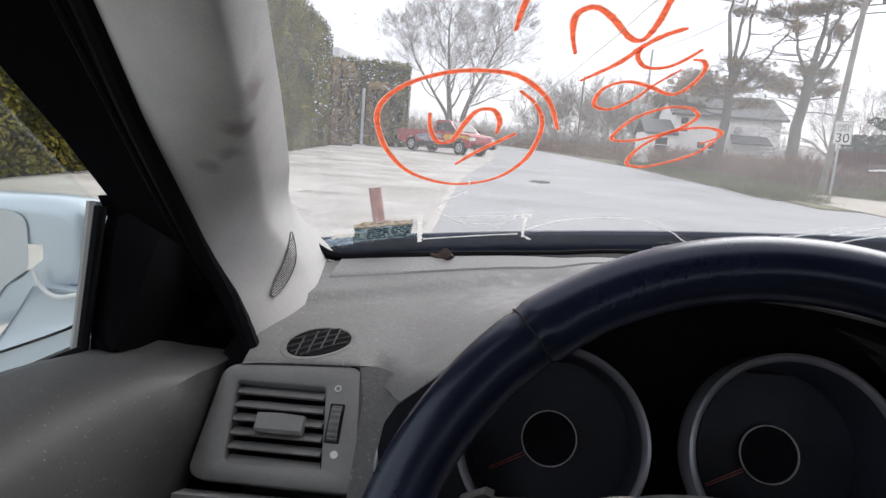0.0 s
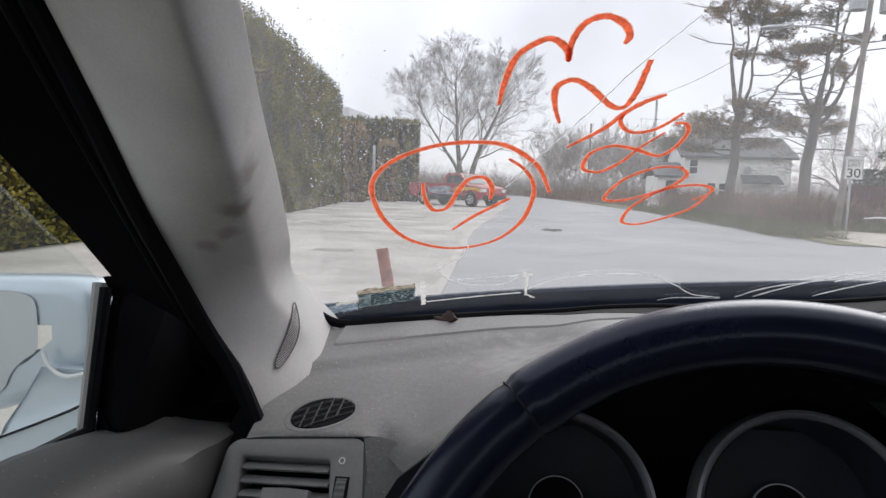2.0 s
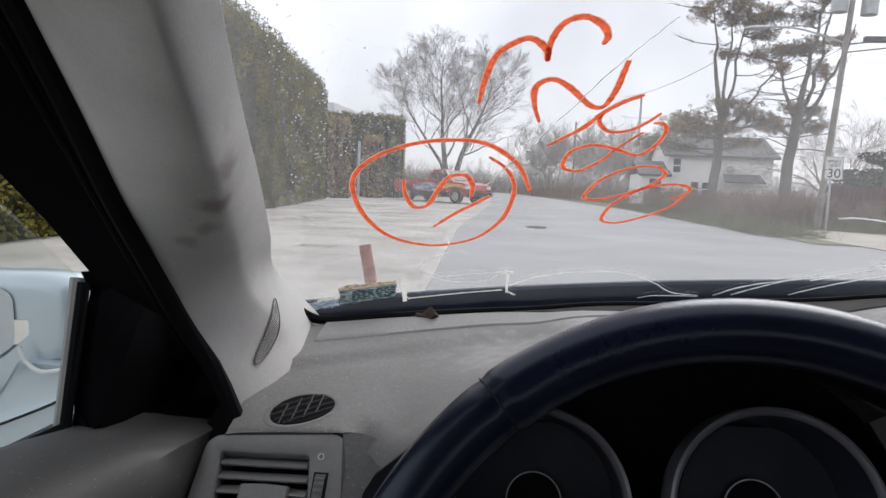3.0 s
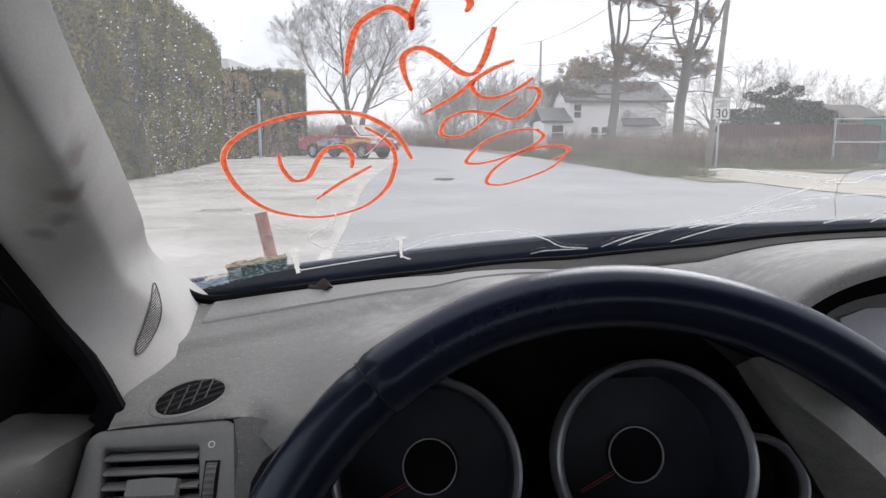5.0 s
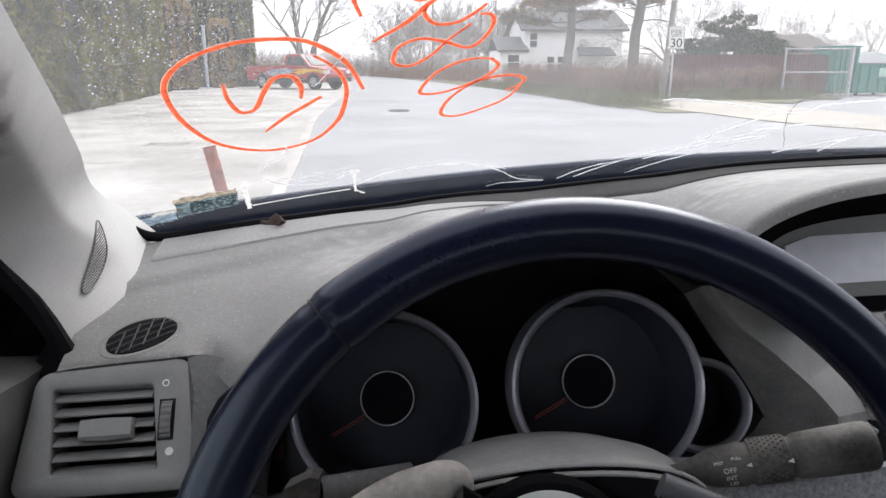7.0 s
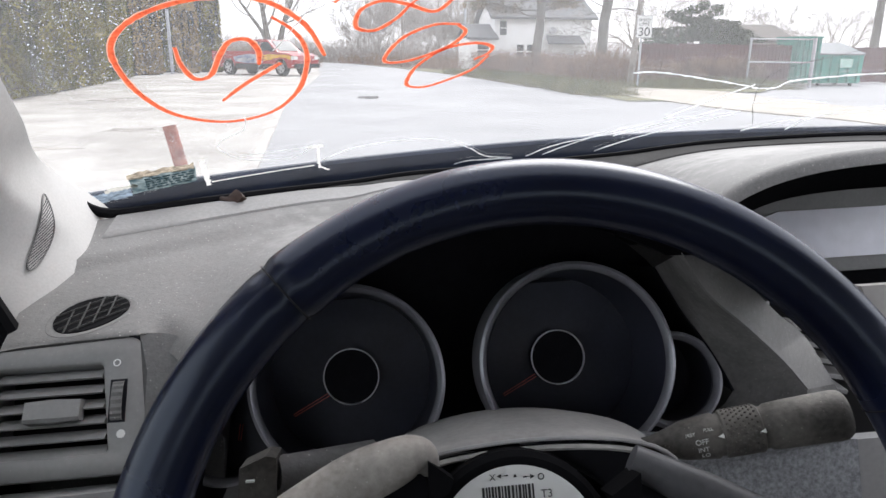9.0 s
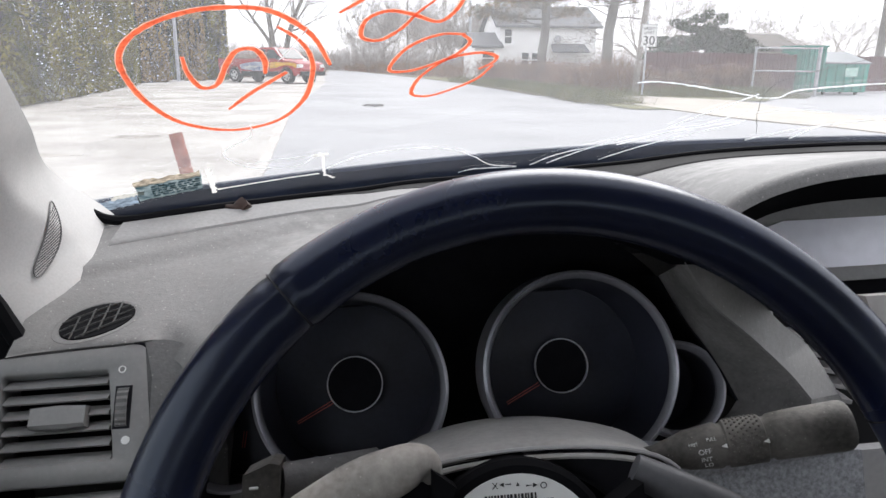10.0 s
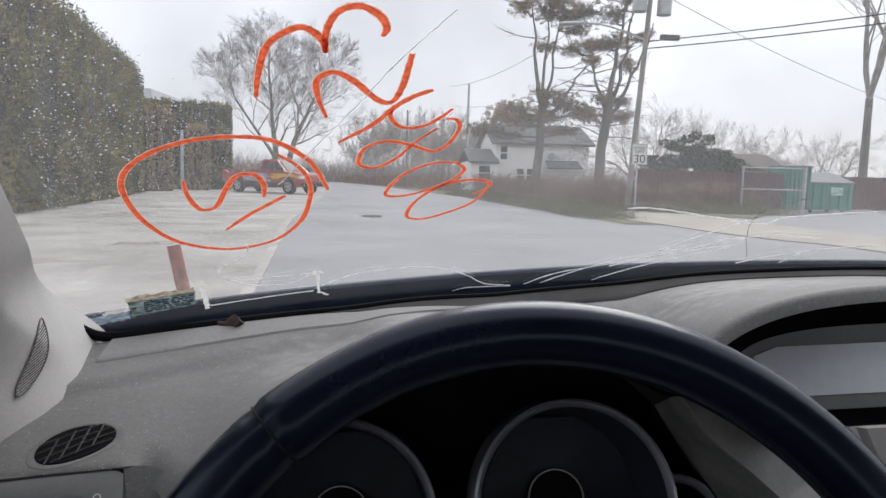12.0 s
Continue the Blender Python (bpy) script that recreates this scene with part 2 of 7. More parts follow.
DOORCARD = mat("dark_door_plastic", (0.050, 0.049, 0.048), 0.6, var=0.2, scale=5, fine=220, bump=0.35, bump_scale=900, spots=0.2)
# the cheek's plastic again, darkened for the shade on its inner wall
CHEEK_SHADED = mat("dusty_cheek_shaded", (0.19, 0.184, 0.178), 0.7, var=0.35, scale=30, fine=300, bump=0.8, bump_scale=900, spots=0.4)
TAPE = mat("white_tape_remains", (0.66, 0.65, 0.62), 0.6, var=0.15, scale=150, fine=600, trans=0.65)
CARPET = mat("grey_carpet", (0.16, 0.157, 0.153), 0.95, var=0.3, scale=12, fine=300)
DUSTY = mat("dusty_worn_plastic", (0.27, 0.25, 0.23), 0.8, var=0.5, scale=22, fine=260, bump=0.3, bump_scale=700, spots=0.3)
WINDSCREEN = glass_mat("dusty_windscreen", (0.94, 0.935, 0.935), 0.15, haze_cut=True)
SIDEGLASS = glass_mat("side_glass", (0.93, 0.95, 0.94), 0.02)

ASPHALT = mat("worn_asphalt", (0.31, 0.31, 0.312), 0.9, var=0.16, scale=0.35, fine=30, bump=0.4, bump_scale=60)
GRAVEL = mat("pale_gravel_lot", (0.38, 0.355, 0.32), 0.95, var=0.24, scale=0.55, fine=9, bump=0.6, bump_scale=25, tint=(0.52, 0.50, 0.465))
CONCRETE = mat("sidewalk_concrete", (0.40, 0.365, 0.31), 0.9, var=0.15, scale=0.8, fine=25, bump=0.3, bump_scale=50)
KERB = mat("pale_kerb_concrete", (0.46, 0.435, 0.40), 0.9, var=0.3, scale=1.5, fine=25, bump=0.3, bump_scale=50)
EARTH = mat("winter_ground", (0.115, 0.10, 0.07), 0.95, var=0.4, scale=0.3, fine=6, bump=0.6, bump_scale=10)
GRASS = mat("winter_grass", (0.12, 0.15, 0.055), 0.95, var=0.45, scale=1.2, fine=20, bump=0.6, bump_scale=30, tint=(0.20, 0.18, 0.09))
HEDGE = mat("arborvitae", (0.076, 0.098, 0.018), 0.85, var=0.5, scale=0.9, fine=9, tint=(0.215, 0.178, 0.040), spec=0.25, island=0.75, trans=0.25)
# shade between the sprays, put into the core's colour
HEDGE_CORE = mat("hedge_inner_shade", (0.018, 0.018, 0.010), 0.95, var=0.4, scale=2, fine=12)
BROWNED = mat("browned_foliage", (0.24, 0.16, 0.06), 0.9, var=0.4, scale=1.5, fine=10, spec=0.2, island=0.6, trans=0.25)
BARK = mat("grey_bark", (0.14, 0.125, 0.11), 0.95, var=0.35, scale=3, fine=20, bump=0.7, bump_scale=18)
STREET_TWIG = mat("dark_grey_twigs", (0.23, 0.21, 0.19), 0.95, var=0.3, scale=2, fine=10)
TWIG = mat("grey_twigs", (0.30, 0.275, 0.25), 0.95, var=0.3, scale=2, fine=10)
PINE = mat("pine_needles", (0.11, 0.12, 0.065), 0.85, var=0.4, scale=0.8, fine=8, tint=(0.29, 0.18, 0.095), spec=0.2, island=0.6, trans=0.25)
YEW = mat("dark_yew", (0.05, 0.065, 0.04), 0.85, var=0.4, scale=1.5, fine=9, spec=0.2, island=0.6)
BRUSH = mat("dead_brush", (0.235, 0.155, 0.115), 0.95, var=0.4, scale=1.2, fine=9, island=0.4)
HOUSE_WHITE = mat("white_siding", (0.88, 0.875, 0.86), 0.7, var=0.06, scale=1.5, fine=20)
ROOFGREY = mat("grey_shingles", (0.105, 0.108, 0.112), 0.9, var=0.2, scale=1.5, fine=12, bump=0.4, bump_scale=10)
ROOFBROWN = mat("brown_shingles", (0.125, 0.11, 0.098), 0.9, var=0.2, scale=1.5, fine=12)
GLASSDARK = mat("dark_window_glass", (0.03, 0.035, 0.04), 0.3, var=0.2, scale=2, spec=0.2)
AWNING = mat("dark_awning", (0.09, 0.095, 0.10), 0.8, var=0.2)
POLEWOOD = mat("weathered_pole_wood", (0.25, 0.225, 0.20), 0.9, var=0.3, scale=2, fine=14, bump=0.5, bump_scale=12)
GALV = mat("galvanised_steel", (0.40, 0.41, 0.42), 0.45, metal=0.5, var=0.15, scale=4, fine=30)
SIGNWHITE = mat("sign_white", (0.74, 0.74, 0.72), 0.5, var=0.06)
SIGNBLACK = mat("sign_black", (0.015, 0.015, 0.015), 0.6, var=0.1)
FENCERED = mat("dark_red_fence", (0.075, 0.026, 0.026), 0.85, var=0.35, scale=3, fine=20)
DUMP = mat("green_dumpster_paint", (0.015, 0.20, 0.15), 0.55, var=0.25, scale=2, fine=20)
CABLE = mat("black_cable", (0.02, 0.02, 0.022), 0.7, var=0.2)
RED = mat("red_truck_paint", (0.36, 0.018, 0.022), 0.4, var=0.12, scale=2, fine=30, coat=0.6)
TYRE = mat("tyre_rubber", (0.02, 0.02, 0.02), 0.85, var=0.3)
RIM = mat("alloy_rim", (0.5, 0.5, 0.5), 0.35, metal=0.7, var=0.1)
FLAME = mat("flame_yellow", (0.75, 0.42, 0.04), 0.4, var=0.3, scale=4)
BLUEG = mat("blue_white_graphic", (0.16, 0.24, 0.5), 0.4, var=0.5, scale=3, tint=(0.7, 0.72, 0.78))
STONE = mat("pale_litter", (0.40, 0.39, 0.36), 0.8, var=0.2)


# ---- building helpers ----
BASE = {}


def thing(name, base=(0, 0, 0), label="", category="", group="", kind="", car=False):
    """An Empty at a thing's base; car: the place is given in the car's own frame."""
    e = new(name)
    e.empty_display_size = 0.02
    e.matrix_basis = (CAR if car else Matrix()) @ Matrix.Translation(base)
    BASE[e.name] = Vector(base)
    return tagged(e, label, category, group, kind)


def part(name, bm, material, parent=None, label="", smooth=False, bevel=0.0, sharp=40):
    """Links a bmesh as one mesh object under a thing or part; its coordinates are the thing's frame."""
    if bevel:
        bmesh.ops.bevel(bm, geom=[e for e in bm.edges if e.calc_face_angle(0) > 0.5], offset=bevel, segments=2, profile=0.6, affect="EDGES", clamp_overlap=True)
    bmesh.ops.recalc_face_normals(bm, faces=bm.faces)
    root = parent
    while root is not None and root.parent is not None:
        root = root.parent
    base = BASE.get(root.name, Vector()) if root is not None else Vector()
    if base.length:
        bm.transform(Matrix.Translation(-base))
    me = bpy.data.meshes.new(name)
    bm.to_mesh(me)
    bm.free()
    if smooth:
        me.polygons.foreach_set("use_smooth", [True] * len(me.polygons))
        me.set_sharp_from_angle(angle=radians(sharp))
    me.materials.append(material)
    ob = new(name, me)
    if parent is not None:
        ob.parent = parent
    if label:
        ob["label"] = label
    return ob


def single(name, bm, material, label="", category="", group="", kind="", car=False, smooth=False, bevel=0.0, base=None):
    """A thing that is one mesh, with its origin at its base."""
    ob = part(name, bm, material, None, label, smooth, bevel)
    if base is not None:
        ob.data.transform(Matrix.Translation(-Vector(base)))
    ob.matrix_basis = (CAR if car else Matrix()) @ Matrix.Translation(base or (0, 0, 0))
    return tagged(ob, label, category, group, kind)


def box(bm, lo, hi, m=None):
    v = [bm.verts.new(((lo, hi)[i][0], (lo, hi)[j][1], (lo, hi)[k][2])) for i in (0, 1) for j in (0, 1) for k in (0, 1)]
    if m is not None:
        for q in v:
            q.co = m @ q.co
    for f in ((0, 1, 3, 2), (4, 6, 7, 5), (0, 4, 5, 1), (2, 3, 7, 6), (0, 2, 6, 4), (1, 5, 7, 3)):
        bm.faces.new([v[k] for k in f])
    return bm


def cyl(bm, a, b, ra, rb=None, seg=10, caps=True):
    a, b, rb = Vector(a), Vector(b), ra if rb is None else rb
    d = (b - a).normalized()
    u = d.orthogonal().normalized()
    w = d.cross(u)
    r0 = [bm.verts.new(a + ra * (math.cos(t) * u + math.sin(t) * w)) for t in (2 * math.pi * k / seg for k in range(seg))]
    r1 = [bm.verts.new(b + rb * (math.cos(t) * u + math.sin(t) * w)) for t in (2 * math.pi * k / seg for k in range(seg))]
    for k in range(seg):
        bm.faces.new((r0[k], r0[(k + 1) % seg], r1[(k + 1) % seg], r1[k]))
    if caps:
        bm.faces.new(r0[::-1])
        bm.faces.new(r1)
    return bm


def loft(bm, rings, closed=False, caps=False):
    vs = [[bm.verts.new(p) for p in r] for r in rings]
    n = len(vs[0])
    for a, b in zip(vs[:-1], vs[1:]):
        for k in range(n if closed else n - 1):
            bm.faces.new((a[k], a[(k + 1) % n], b[(k + 1) % n], b[k]))
    if caps:
        bm.faces.new(vs[0][::-1])
        bm.faces.new(vs[-1])
    return bm


def spline(pts, per=8, closed=False):
    """Catmull-Rom points through pts."""
    p = [Vector(q) for q in pts]
    p = [p[-1], *p, p[0], p[1]] if closed else [2 * p[0] - p[1], *p, 2 * p[-1] - p[-2]]
    out = []
    for a, b, c, d in zip(p, p[1:], p[2:], p[3:]):
        for k in range(per):
            t = k / per
            out.append(0.5 * (2 * b + (c - a) * t + (2 * a - 5 * b + 4 * c - d) * t * t + (3 * b - a - 3 * c + d) * t**3))
    if not closed:
        out.append(p[-2])
    return out


def tube(bm, pts, r, seg=8, squash=1.0, up=None, closed=False):
    """A tube along points; r: a number or one for each point; squash flattens it along up."""
    pts = [Vector(p) for p in pts]
    rs = [r] * len(pts) if isinstance(r, (int, float)) else r
    rings = []
    for k, p in enumerate(pts):
        d = (pts[min(k + 1, len(pts) - 1)] - pts[max(k - 1, 0)]).normalized()
        if closed:
            d = (pts[(k + 1) % len(pts)] - pts[k - 1]).normalized()
        u = Vector(up) if up is not None else Vector((0.13, 0.21, 0.97))
        s = d.cross(u).normalized()
        w = s.cross(d).normalized()
        rings.append([p + rs[k] * (math.cos(a) * s + squash * math.sin(a) * w) for a in (2 * math.pi * j / seg for j in range(seg))])
    if closed:
        rings.append(rings[0])
    loft(bm, rings, closed=True, caps=not closed)
    if closed:
        bmesh.ops.remove_doubles(bm, verts=bm.verts, dist=1e-6)
    return bm


def plate(bm, outline, n, depth):
    """A flat plate from an outline of points, made thick along -n."""
    a = [bm.verts.new(Vector(p)) for p in outline]
    b = [bm.verts.new(Vector(p) - depth * Vector(n)) for p in outline]
    bm.faces.new(a)
    bm.faces.new(b[::-1])
    for k in range(len(a)):
        q = (k + 1) % len(a)
        bm.faces.new((a[q], a[k], b[k], b[q]))
    return bm


def rnd(a, b):
    return random.uniform(a, b)


B = bmesh.new


# ======== the car, in its own frame ========
def zglass(x, y):
    return 1.488 - 0.484 * y + 0.128 * x - 0.182 * x * x


def on_glass(x, y, lift=0.0):
    """A point of the windscreen's inner face; lift is towards the driver."""
    n = Vector((-0.128 + 0.364 * x, 0.484, 1.0)).normalized()
    return Vector((x, y, zglass(x, y))) - lift * n


def glass_edge(y):
    """The windscreen's left edge along the pillar."""
    return -0.160 - 0.05 * (y - 0.35) - 0.37 * max(0, y - 0.35) ** 1.9


def smooth_max(a, b, k=0.012):
    h = max(0, min(1, 0.5 + 0.5 * (a - b) / k))
    return b + (a - b) * h + k * h * (1 - h)


def step(a, b, x):
    t = max(0, min(1, (x - a) / (b - a)))
    return t * t * (3 - 2 * t)


def dash_edge(x):
    """Where the dash top ends below the glass."""
    return 0.935 - 0.47 * (x - 0.37) ** 2


def hood(x):
    """The arch of the instrument hood."""
    return 0.93 + 0.158 * math.sqrt(max(0, 1 - ((x - 0.08) / 0.228) ** 2)) - 0.02 * step(0.03, -0.06, x)


def display_hood(x):
    return 0.93 + 0.145 * max(0, 1 - abs((x - 0.52) / 0.25) ** 3.2) ** 0.3


def dash_base(x, y):
    e = dash_edge(x)
    z = 1.024 + 0.035 * max(0, x - 0.15) - 0.242 * (e - y) + 0.03 * max(0, e - y - 0.2) ** 1.5
    lift = 0.028 * math.exp(-(((x + 0.07 - 0.35 * (y - 0.62)) / 0.07) ** 2)) * step(0.86, 0.62, y)
    lift += 0.005 * step(e - 0.062 - 0.10 * max(0, -x), e - 0.052 - 0.10 * max(0, -x), y)
    return z + lift


def dash_top(x, y):
    z = dash_base(x, y)
    if x < -0.09:
        # the top rolls down to meet the side vent's frame
        meet = 0.9745 + 0.0048 * max(0, min(1, (x + 0.285) / 0.12))
        z -= (dash_base(x, 0.584) - meet) * max(0, min(1, 1 - (y - 0.584) / 0.10)) ** 1.6 * step(-0.09, -0.15, x)
    z = smooth_max(z, hood(x) - 0.17 * (y - 0.47), 0.03)
    return smooth_max(z, display_hood(x) - 0.125 * (y - 0.657), 0.02)


def dash_front(x):
    """How far the dash top comes towards the driver."""
    left = 0.584
    y = left + (0.478 - left) * step(-0.160, -0.080, x)
    y += (0.657 - 0.478) * step(0.255, 0.30, x)
    return y


def make_dash():
    d = thing("dashboard", (0.35, 0.75, 0.7), "dusty dark grey moulded dashboard under a cracked windscreen", "dashboard", car=True, kind="structure")
    bm = B()
    rings = []
    xs = [-0.29 + 1.30 * k / 190 for k in range(191)]
    for x in xs:
        e, f = dash_edge(x), dash_front(x)
        ring = [Vector((x, e + 0.012, dash_top(x, e) - 0.03)), Vector((x, e + 0.004, dash_top(x, e) - 0.006))]
        for k in range(31):
            y = e + (f - e) * k / 30
            ring.append(Vector((x, y, dash_top(x, y))))
        z = dash_top(x, f)
        if x < -0.165:
            q = 0.006 * max(0, min(1, (x + 0.285) / 0.12))
            ring += [Vector((x, f - 0.0012, z - 0.0012)), Vector((x, 0.5805 + 0.6 * q, 0.9735 + 0.8 * q)), Vector((x, 0.590, 0.966)), Vector((x, 0.60, 0.94)), Vector((x, 0.60, 0.80))]
        elif x < -0.10:
            w = step(-0.160, -0.080, x)
            for p in ring[2:]:
                p.z -= 0.012 * step(-0.168, -0.150, x) * step(-0.085, -0.105, x) * max(0, 1 - (p.y - f) / 0.035) ** 2
            z = ring[-1].z
            slope = [Vector((x, 0.5805 - 0.6 * q, 0.9735 - 0.8 * q)) for q in (-0.006, 0.022, 0.05, 0.075, 0.098)]
            over = [Vector((x, f - 0.005, z - 0.003)), Vector((x, f - 0.007, z - 0.010)), Vector((x, f + 0.002, z - 0.03)), Vector((x, 0.536, 0.914)), Vector((x, 0.522, 0.885))]
            ring += [p.lerp(q, w) for p, q in zip(slope, over)]
        elif x < 0.29:
            ring += [Vector((x, f - 0.006, z - 0.004)), Vector((x, f - 0.009, z - 0.012)), Vector((x, f + 0.004, z - 0.016)), Vector((x, f + 0.09, z - 0.02)), Vector((x, 0.60, z - 0.025))]
        else:
            ring += [Vector((x, f - 0.006, z - 0.004)), Vector((x, f - 0.009, z - 0.012)), Vector((x, f + 0.004, z - 0.016)), Vector((x, f + 0.03, z - 0.02)), Vector((x, 0.72, z - 0.025))]
        for p in ring:
            p.x += 0.026 * max(0, -0.25 - x) / 0.04 * step(0.90, 0.975, p.z)
        rings.append(ring)
    loft(bm, rings)
    part("dash_top", bm, DASH, d, smooth=True, sharp=60)
    # the flat strip before the glass, paled for its light, and the outlet panel darkened for shade, which widens
    # towards the middle
    for name, material, lab, far, near in (
            ("rear_strip", STRIP, "smooth grey strip before the glass", lambda x: 0.040 * step(-0.08, 0.20, x), lambda x: 0.040 * step(-0.08, 0.20, x) + (0.030 + 0.05 * max(0, -x)) * step(0.22, -0.02, x) + 0.001),
            ("outlet_panel", OUTLET, "defroster outlet panel, darkened for the shade of its recess", lambda x: -0.004, lambda x: 0.040 * step(-0.08, 0.20, x) - 0.002)):
        bm = B()
        rows = []
        for x in xs[8:]:
            e, a, b = dash_edge(x), far(x), near(x)
            if b - a > 0.0035:
                rows.append([Vector((x, e - a - (b - a) * f, dash_top(x, e - a - (b - a) * f) + 0.0018 - 0.0016 * (f > 0.99))) for f in (0, 0.25, 0.5, 0.75, 0.96, 1.0)])
        loft(bm, rows)
        part(name, bm, material, d, lab, smooth=True)
    # black gap between the end of the dash and the door
    bm = B()
    prof = [(0.70, 0.995), (0.64, dash_top(-0.29, 0.64) - 0.006), (0.60, dash_top(-0.29, 0.60) - 0.006), (0.585, 0.969), (0.536, 0.902), (0.49, 0.84), (0.48, 0.72), (0.70, 0.72)]
    plate(bm, [(-0.284 + 0.020 * step(0.90, 0.975, z), y + 0.012, z - 0.004) for y, z in prof], (1, 0, 0), 0.030)
    part("end_gap", bm, RUBBER, d, "black gap beside the door")
    # gap under the glass
    bm = B()
    loft(bm, [[Vector((x, dash_edge(x) + 0.010, dash_top(x, dash_edge(x)) - 0.028)), Vector((x, dash_edge(x) + 0.05, 0.985)), Vector((x, dash_edge(x) + 0.16, 0.965))] for x in xs])
    part("defroster_gap", bm, CAVITY, d, "black gap below the glass")
    # side and lower panels
    bm = B()
    plate(bm, [(-0.290, 0.515, 0.893), (-0.125, 0.520, 0.893), (-0.125, 0.470, 0.72), (-0.29, 0.46, 0.72)], (0, -0.95, 0.3), 0.02)
    part("lower_panel", bm, DASH_LOW, d, "paler grey knee panel", bevel=0.004)
    bm = B()
    box(bm, (-0.295, 0.56, 0.885), (-0.12, 0.62, 0.903))
    part("shadow_gap", bm, CAVITY, d)
    bm = B()
    plate(bm, [(0.165, 0.47, 0.928), (0.33, 0.49, 0.900), (0.33, 0.43, 0.70), (-0.09, 0.43, 0.70), (-0.09, 0.47, 0.88), (0.05, 0.48, 0.88)], (0, -0.95, 0.3), 0.02)
    part("knee_panel", bm, SPECK, d, "speckled grey knee panel", bevel=0.004)
    bm = B()
    box(bm, (0.30, 0.60, 0.70), (1.01, 0.70, 0.925))
    part("centre_panel", bm, BLACK, d, bevel=0.006)
    return d


def make_binnacle():
    """The instrument hood's lip and its dark inside."""
    h = thing("instrument_hood", (0.08, 0.53, 0.85), "dark grey hood over the instrument dials", "instrument hood", car=True)
    bm = B()

    def arch(y, grow, drop, n=48, lo=0.86, cx=0.08):
        pts = []
        for k in range(n + 1):
            a = math.pi * k / n
            c, s = math.cos(a), math.sin(a)
            pts.append(Vector((cx + (0.228 + grow) * c, y, 0.93 - drop + (0.158 + grow) * s - 0.02 * step(0.03, -0.06, cx + 0.228 * c))))
        return [Vector((pts[0].x, y, lo)), *pts, Vector((pts[-1].x, y, lo))]

    def inner(y, n=48, lo=0.86):
        pts = []
        for k in range(n + 1):
            a = math.pi * k / n
            c, s = math.cos(a), math.sin(a)
            pts.append(Vector((0.072 + (0.184 if c > 0 else 0.190) * c, y, 0.93 + 0.142 * s - 0.02 * step(0.03, -0.06, 0.072 + 0.19 * c))))
        return [Vector((pts[0].x, y, lo)), *pts, Vector((pts[-1].x, y, lo))]

    CUT = 15
    loft(bm, [r[CUT:-10] for r in (arch(0.482, -0.002, 0.006), arch(0.476, -0.006, 0.007), inner(0.486))])
    part("lip", bm, SAIL, h, "matt black hood lip", smooth=True, sharp=50)
    bm = B()
    loft(bm, [inner(0.486)[CUT:], [p + Vector((0, 0.115, -0.012)) for p in inner(0.486)][CUT:]])
    part("inner_wall", bm, CAVITY, h, "black inside of the hood", smooth=True)
    bm = B()
    plate(bm, [p + Vector((0, 0.114, -0.012)) for p in inner(0.486, 24)], (0, -1, 0), 0.004)
    part("back_wall", bm, CAVITY, h)
    # black plate before the dash, for the shadow under the hood's other end
    bm = B()
    plate(bm, [(x, 0.474, z) for x, z in ((-0.040, 1.040), (-0.0632, 1.030), (-0.0905, 1.012), (-0.1150, 0.992), (-0.1225, 0.980), (-0.1265, 0.962), (-0.1250, 0.945), (-0.1170, 0.950), (-0.1080, 0.970), (-0.095, 0.988), (-0.07, 1.008), (-0.035, 1.028))], (0, -1, 0), 0.004)
    part("hood_end_shadow", bm, CAVITY, h, "black plate for the shadow under the hood's end")
    # the right cheek: an inner wall in a shaded tone, a crease and an outer face
    bm = B()
    inside = spline([(0.206, 0.555, 1.013), (0.225, 0.550, 0.981), (0.239, 0.540, 0.960), (0.249, 0.533, 0.942), (0.257, 0.526, 0.925)], 4)
    crease = spline([(0.191, 0.482, 1.045), (0.212, 0.488, 1.016), (0.244, 0.495, 0.988), (0.281, 0.507, 0.954), (0.306, 0.515, 0.927)], 4)
    out = spline([(0.194, 0.486, 1.045), (0.240, 0.500, 1.020), (0.279, 0.515, 0.986), (0.312, 0.530, 0.959), (0.349, 0.545, 0.913)], 4)
    wall = B()
    loft(wall, [inside, [p.lerp(q, 0.5) for p, q in zip(inside, crease)], [p.lerp(q, 0.97) for p, q in zip(inside, crease)]])
    part("cheek_wall", wall, CHEEK_SHADED, h, "dusty inner cheek, darkened for shade", smooth=True)
    loft(bm, [[p.lerp(q, 0.97) for p, q in zip(inside, crease)], [q + Vector((0.0008, -0.0008, 0.0)) for q in crease], [p.lerp(q, 0.10) for p, q in zip(crease, out)], out, [p + Vector((0.004, 0.05, -0.01)) for p in out]])
    foot = B()
    loft(foot, [[inside[-1], crease[-1], out[-1]], [inside[-1] + Vector((-0.003, 0.004, -0.012)), crease[-1] + Vector((0.004, 0, -0.022)), out[-1] + Vector((0.004, 0.0, -0.006))], [inside[-1] + Vector((-0.003, 0.02, -0.03)), crease[-1] + Vector((0.004, 0.02, -0.04)), out[-1] + Vector((0.004, 0.02, -0.03))]])
    part("cheek_foot", foot, CHEEK_SHADED, h, "dusty lower edge of the cheek", smooth=True)
    bm2 = B()
    tube(bm2, inside, 0.0011, seg=6)
    part("cheek_seam", bm2, CAVITY, h, "black seam line", smooth=True)
    dark = B()
    loft(dark, [inside, [Vector((p.x - 0.004, 0.60, p.z - 0.012)) for p in inside]])
    part("cheek_inside", dark, CAVITY, h, "black inside of the hood")
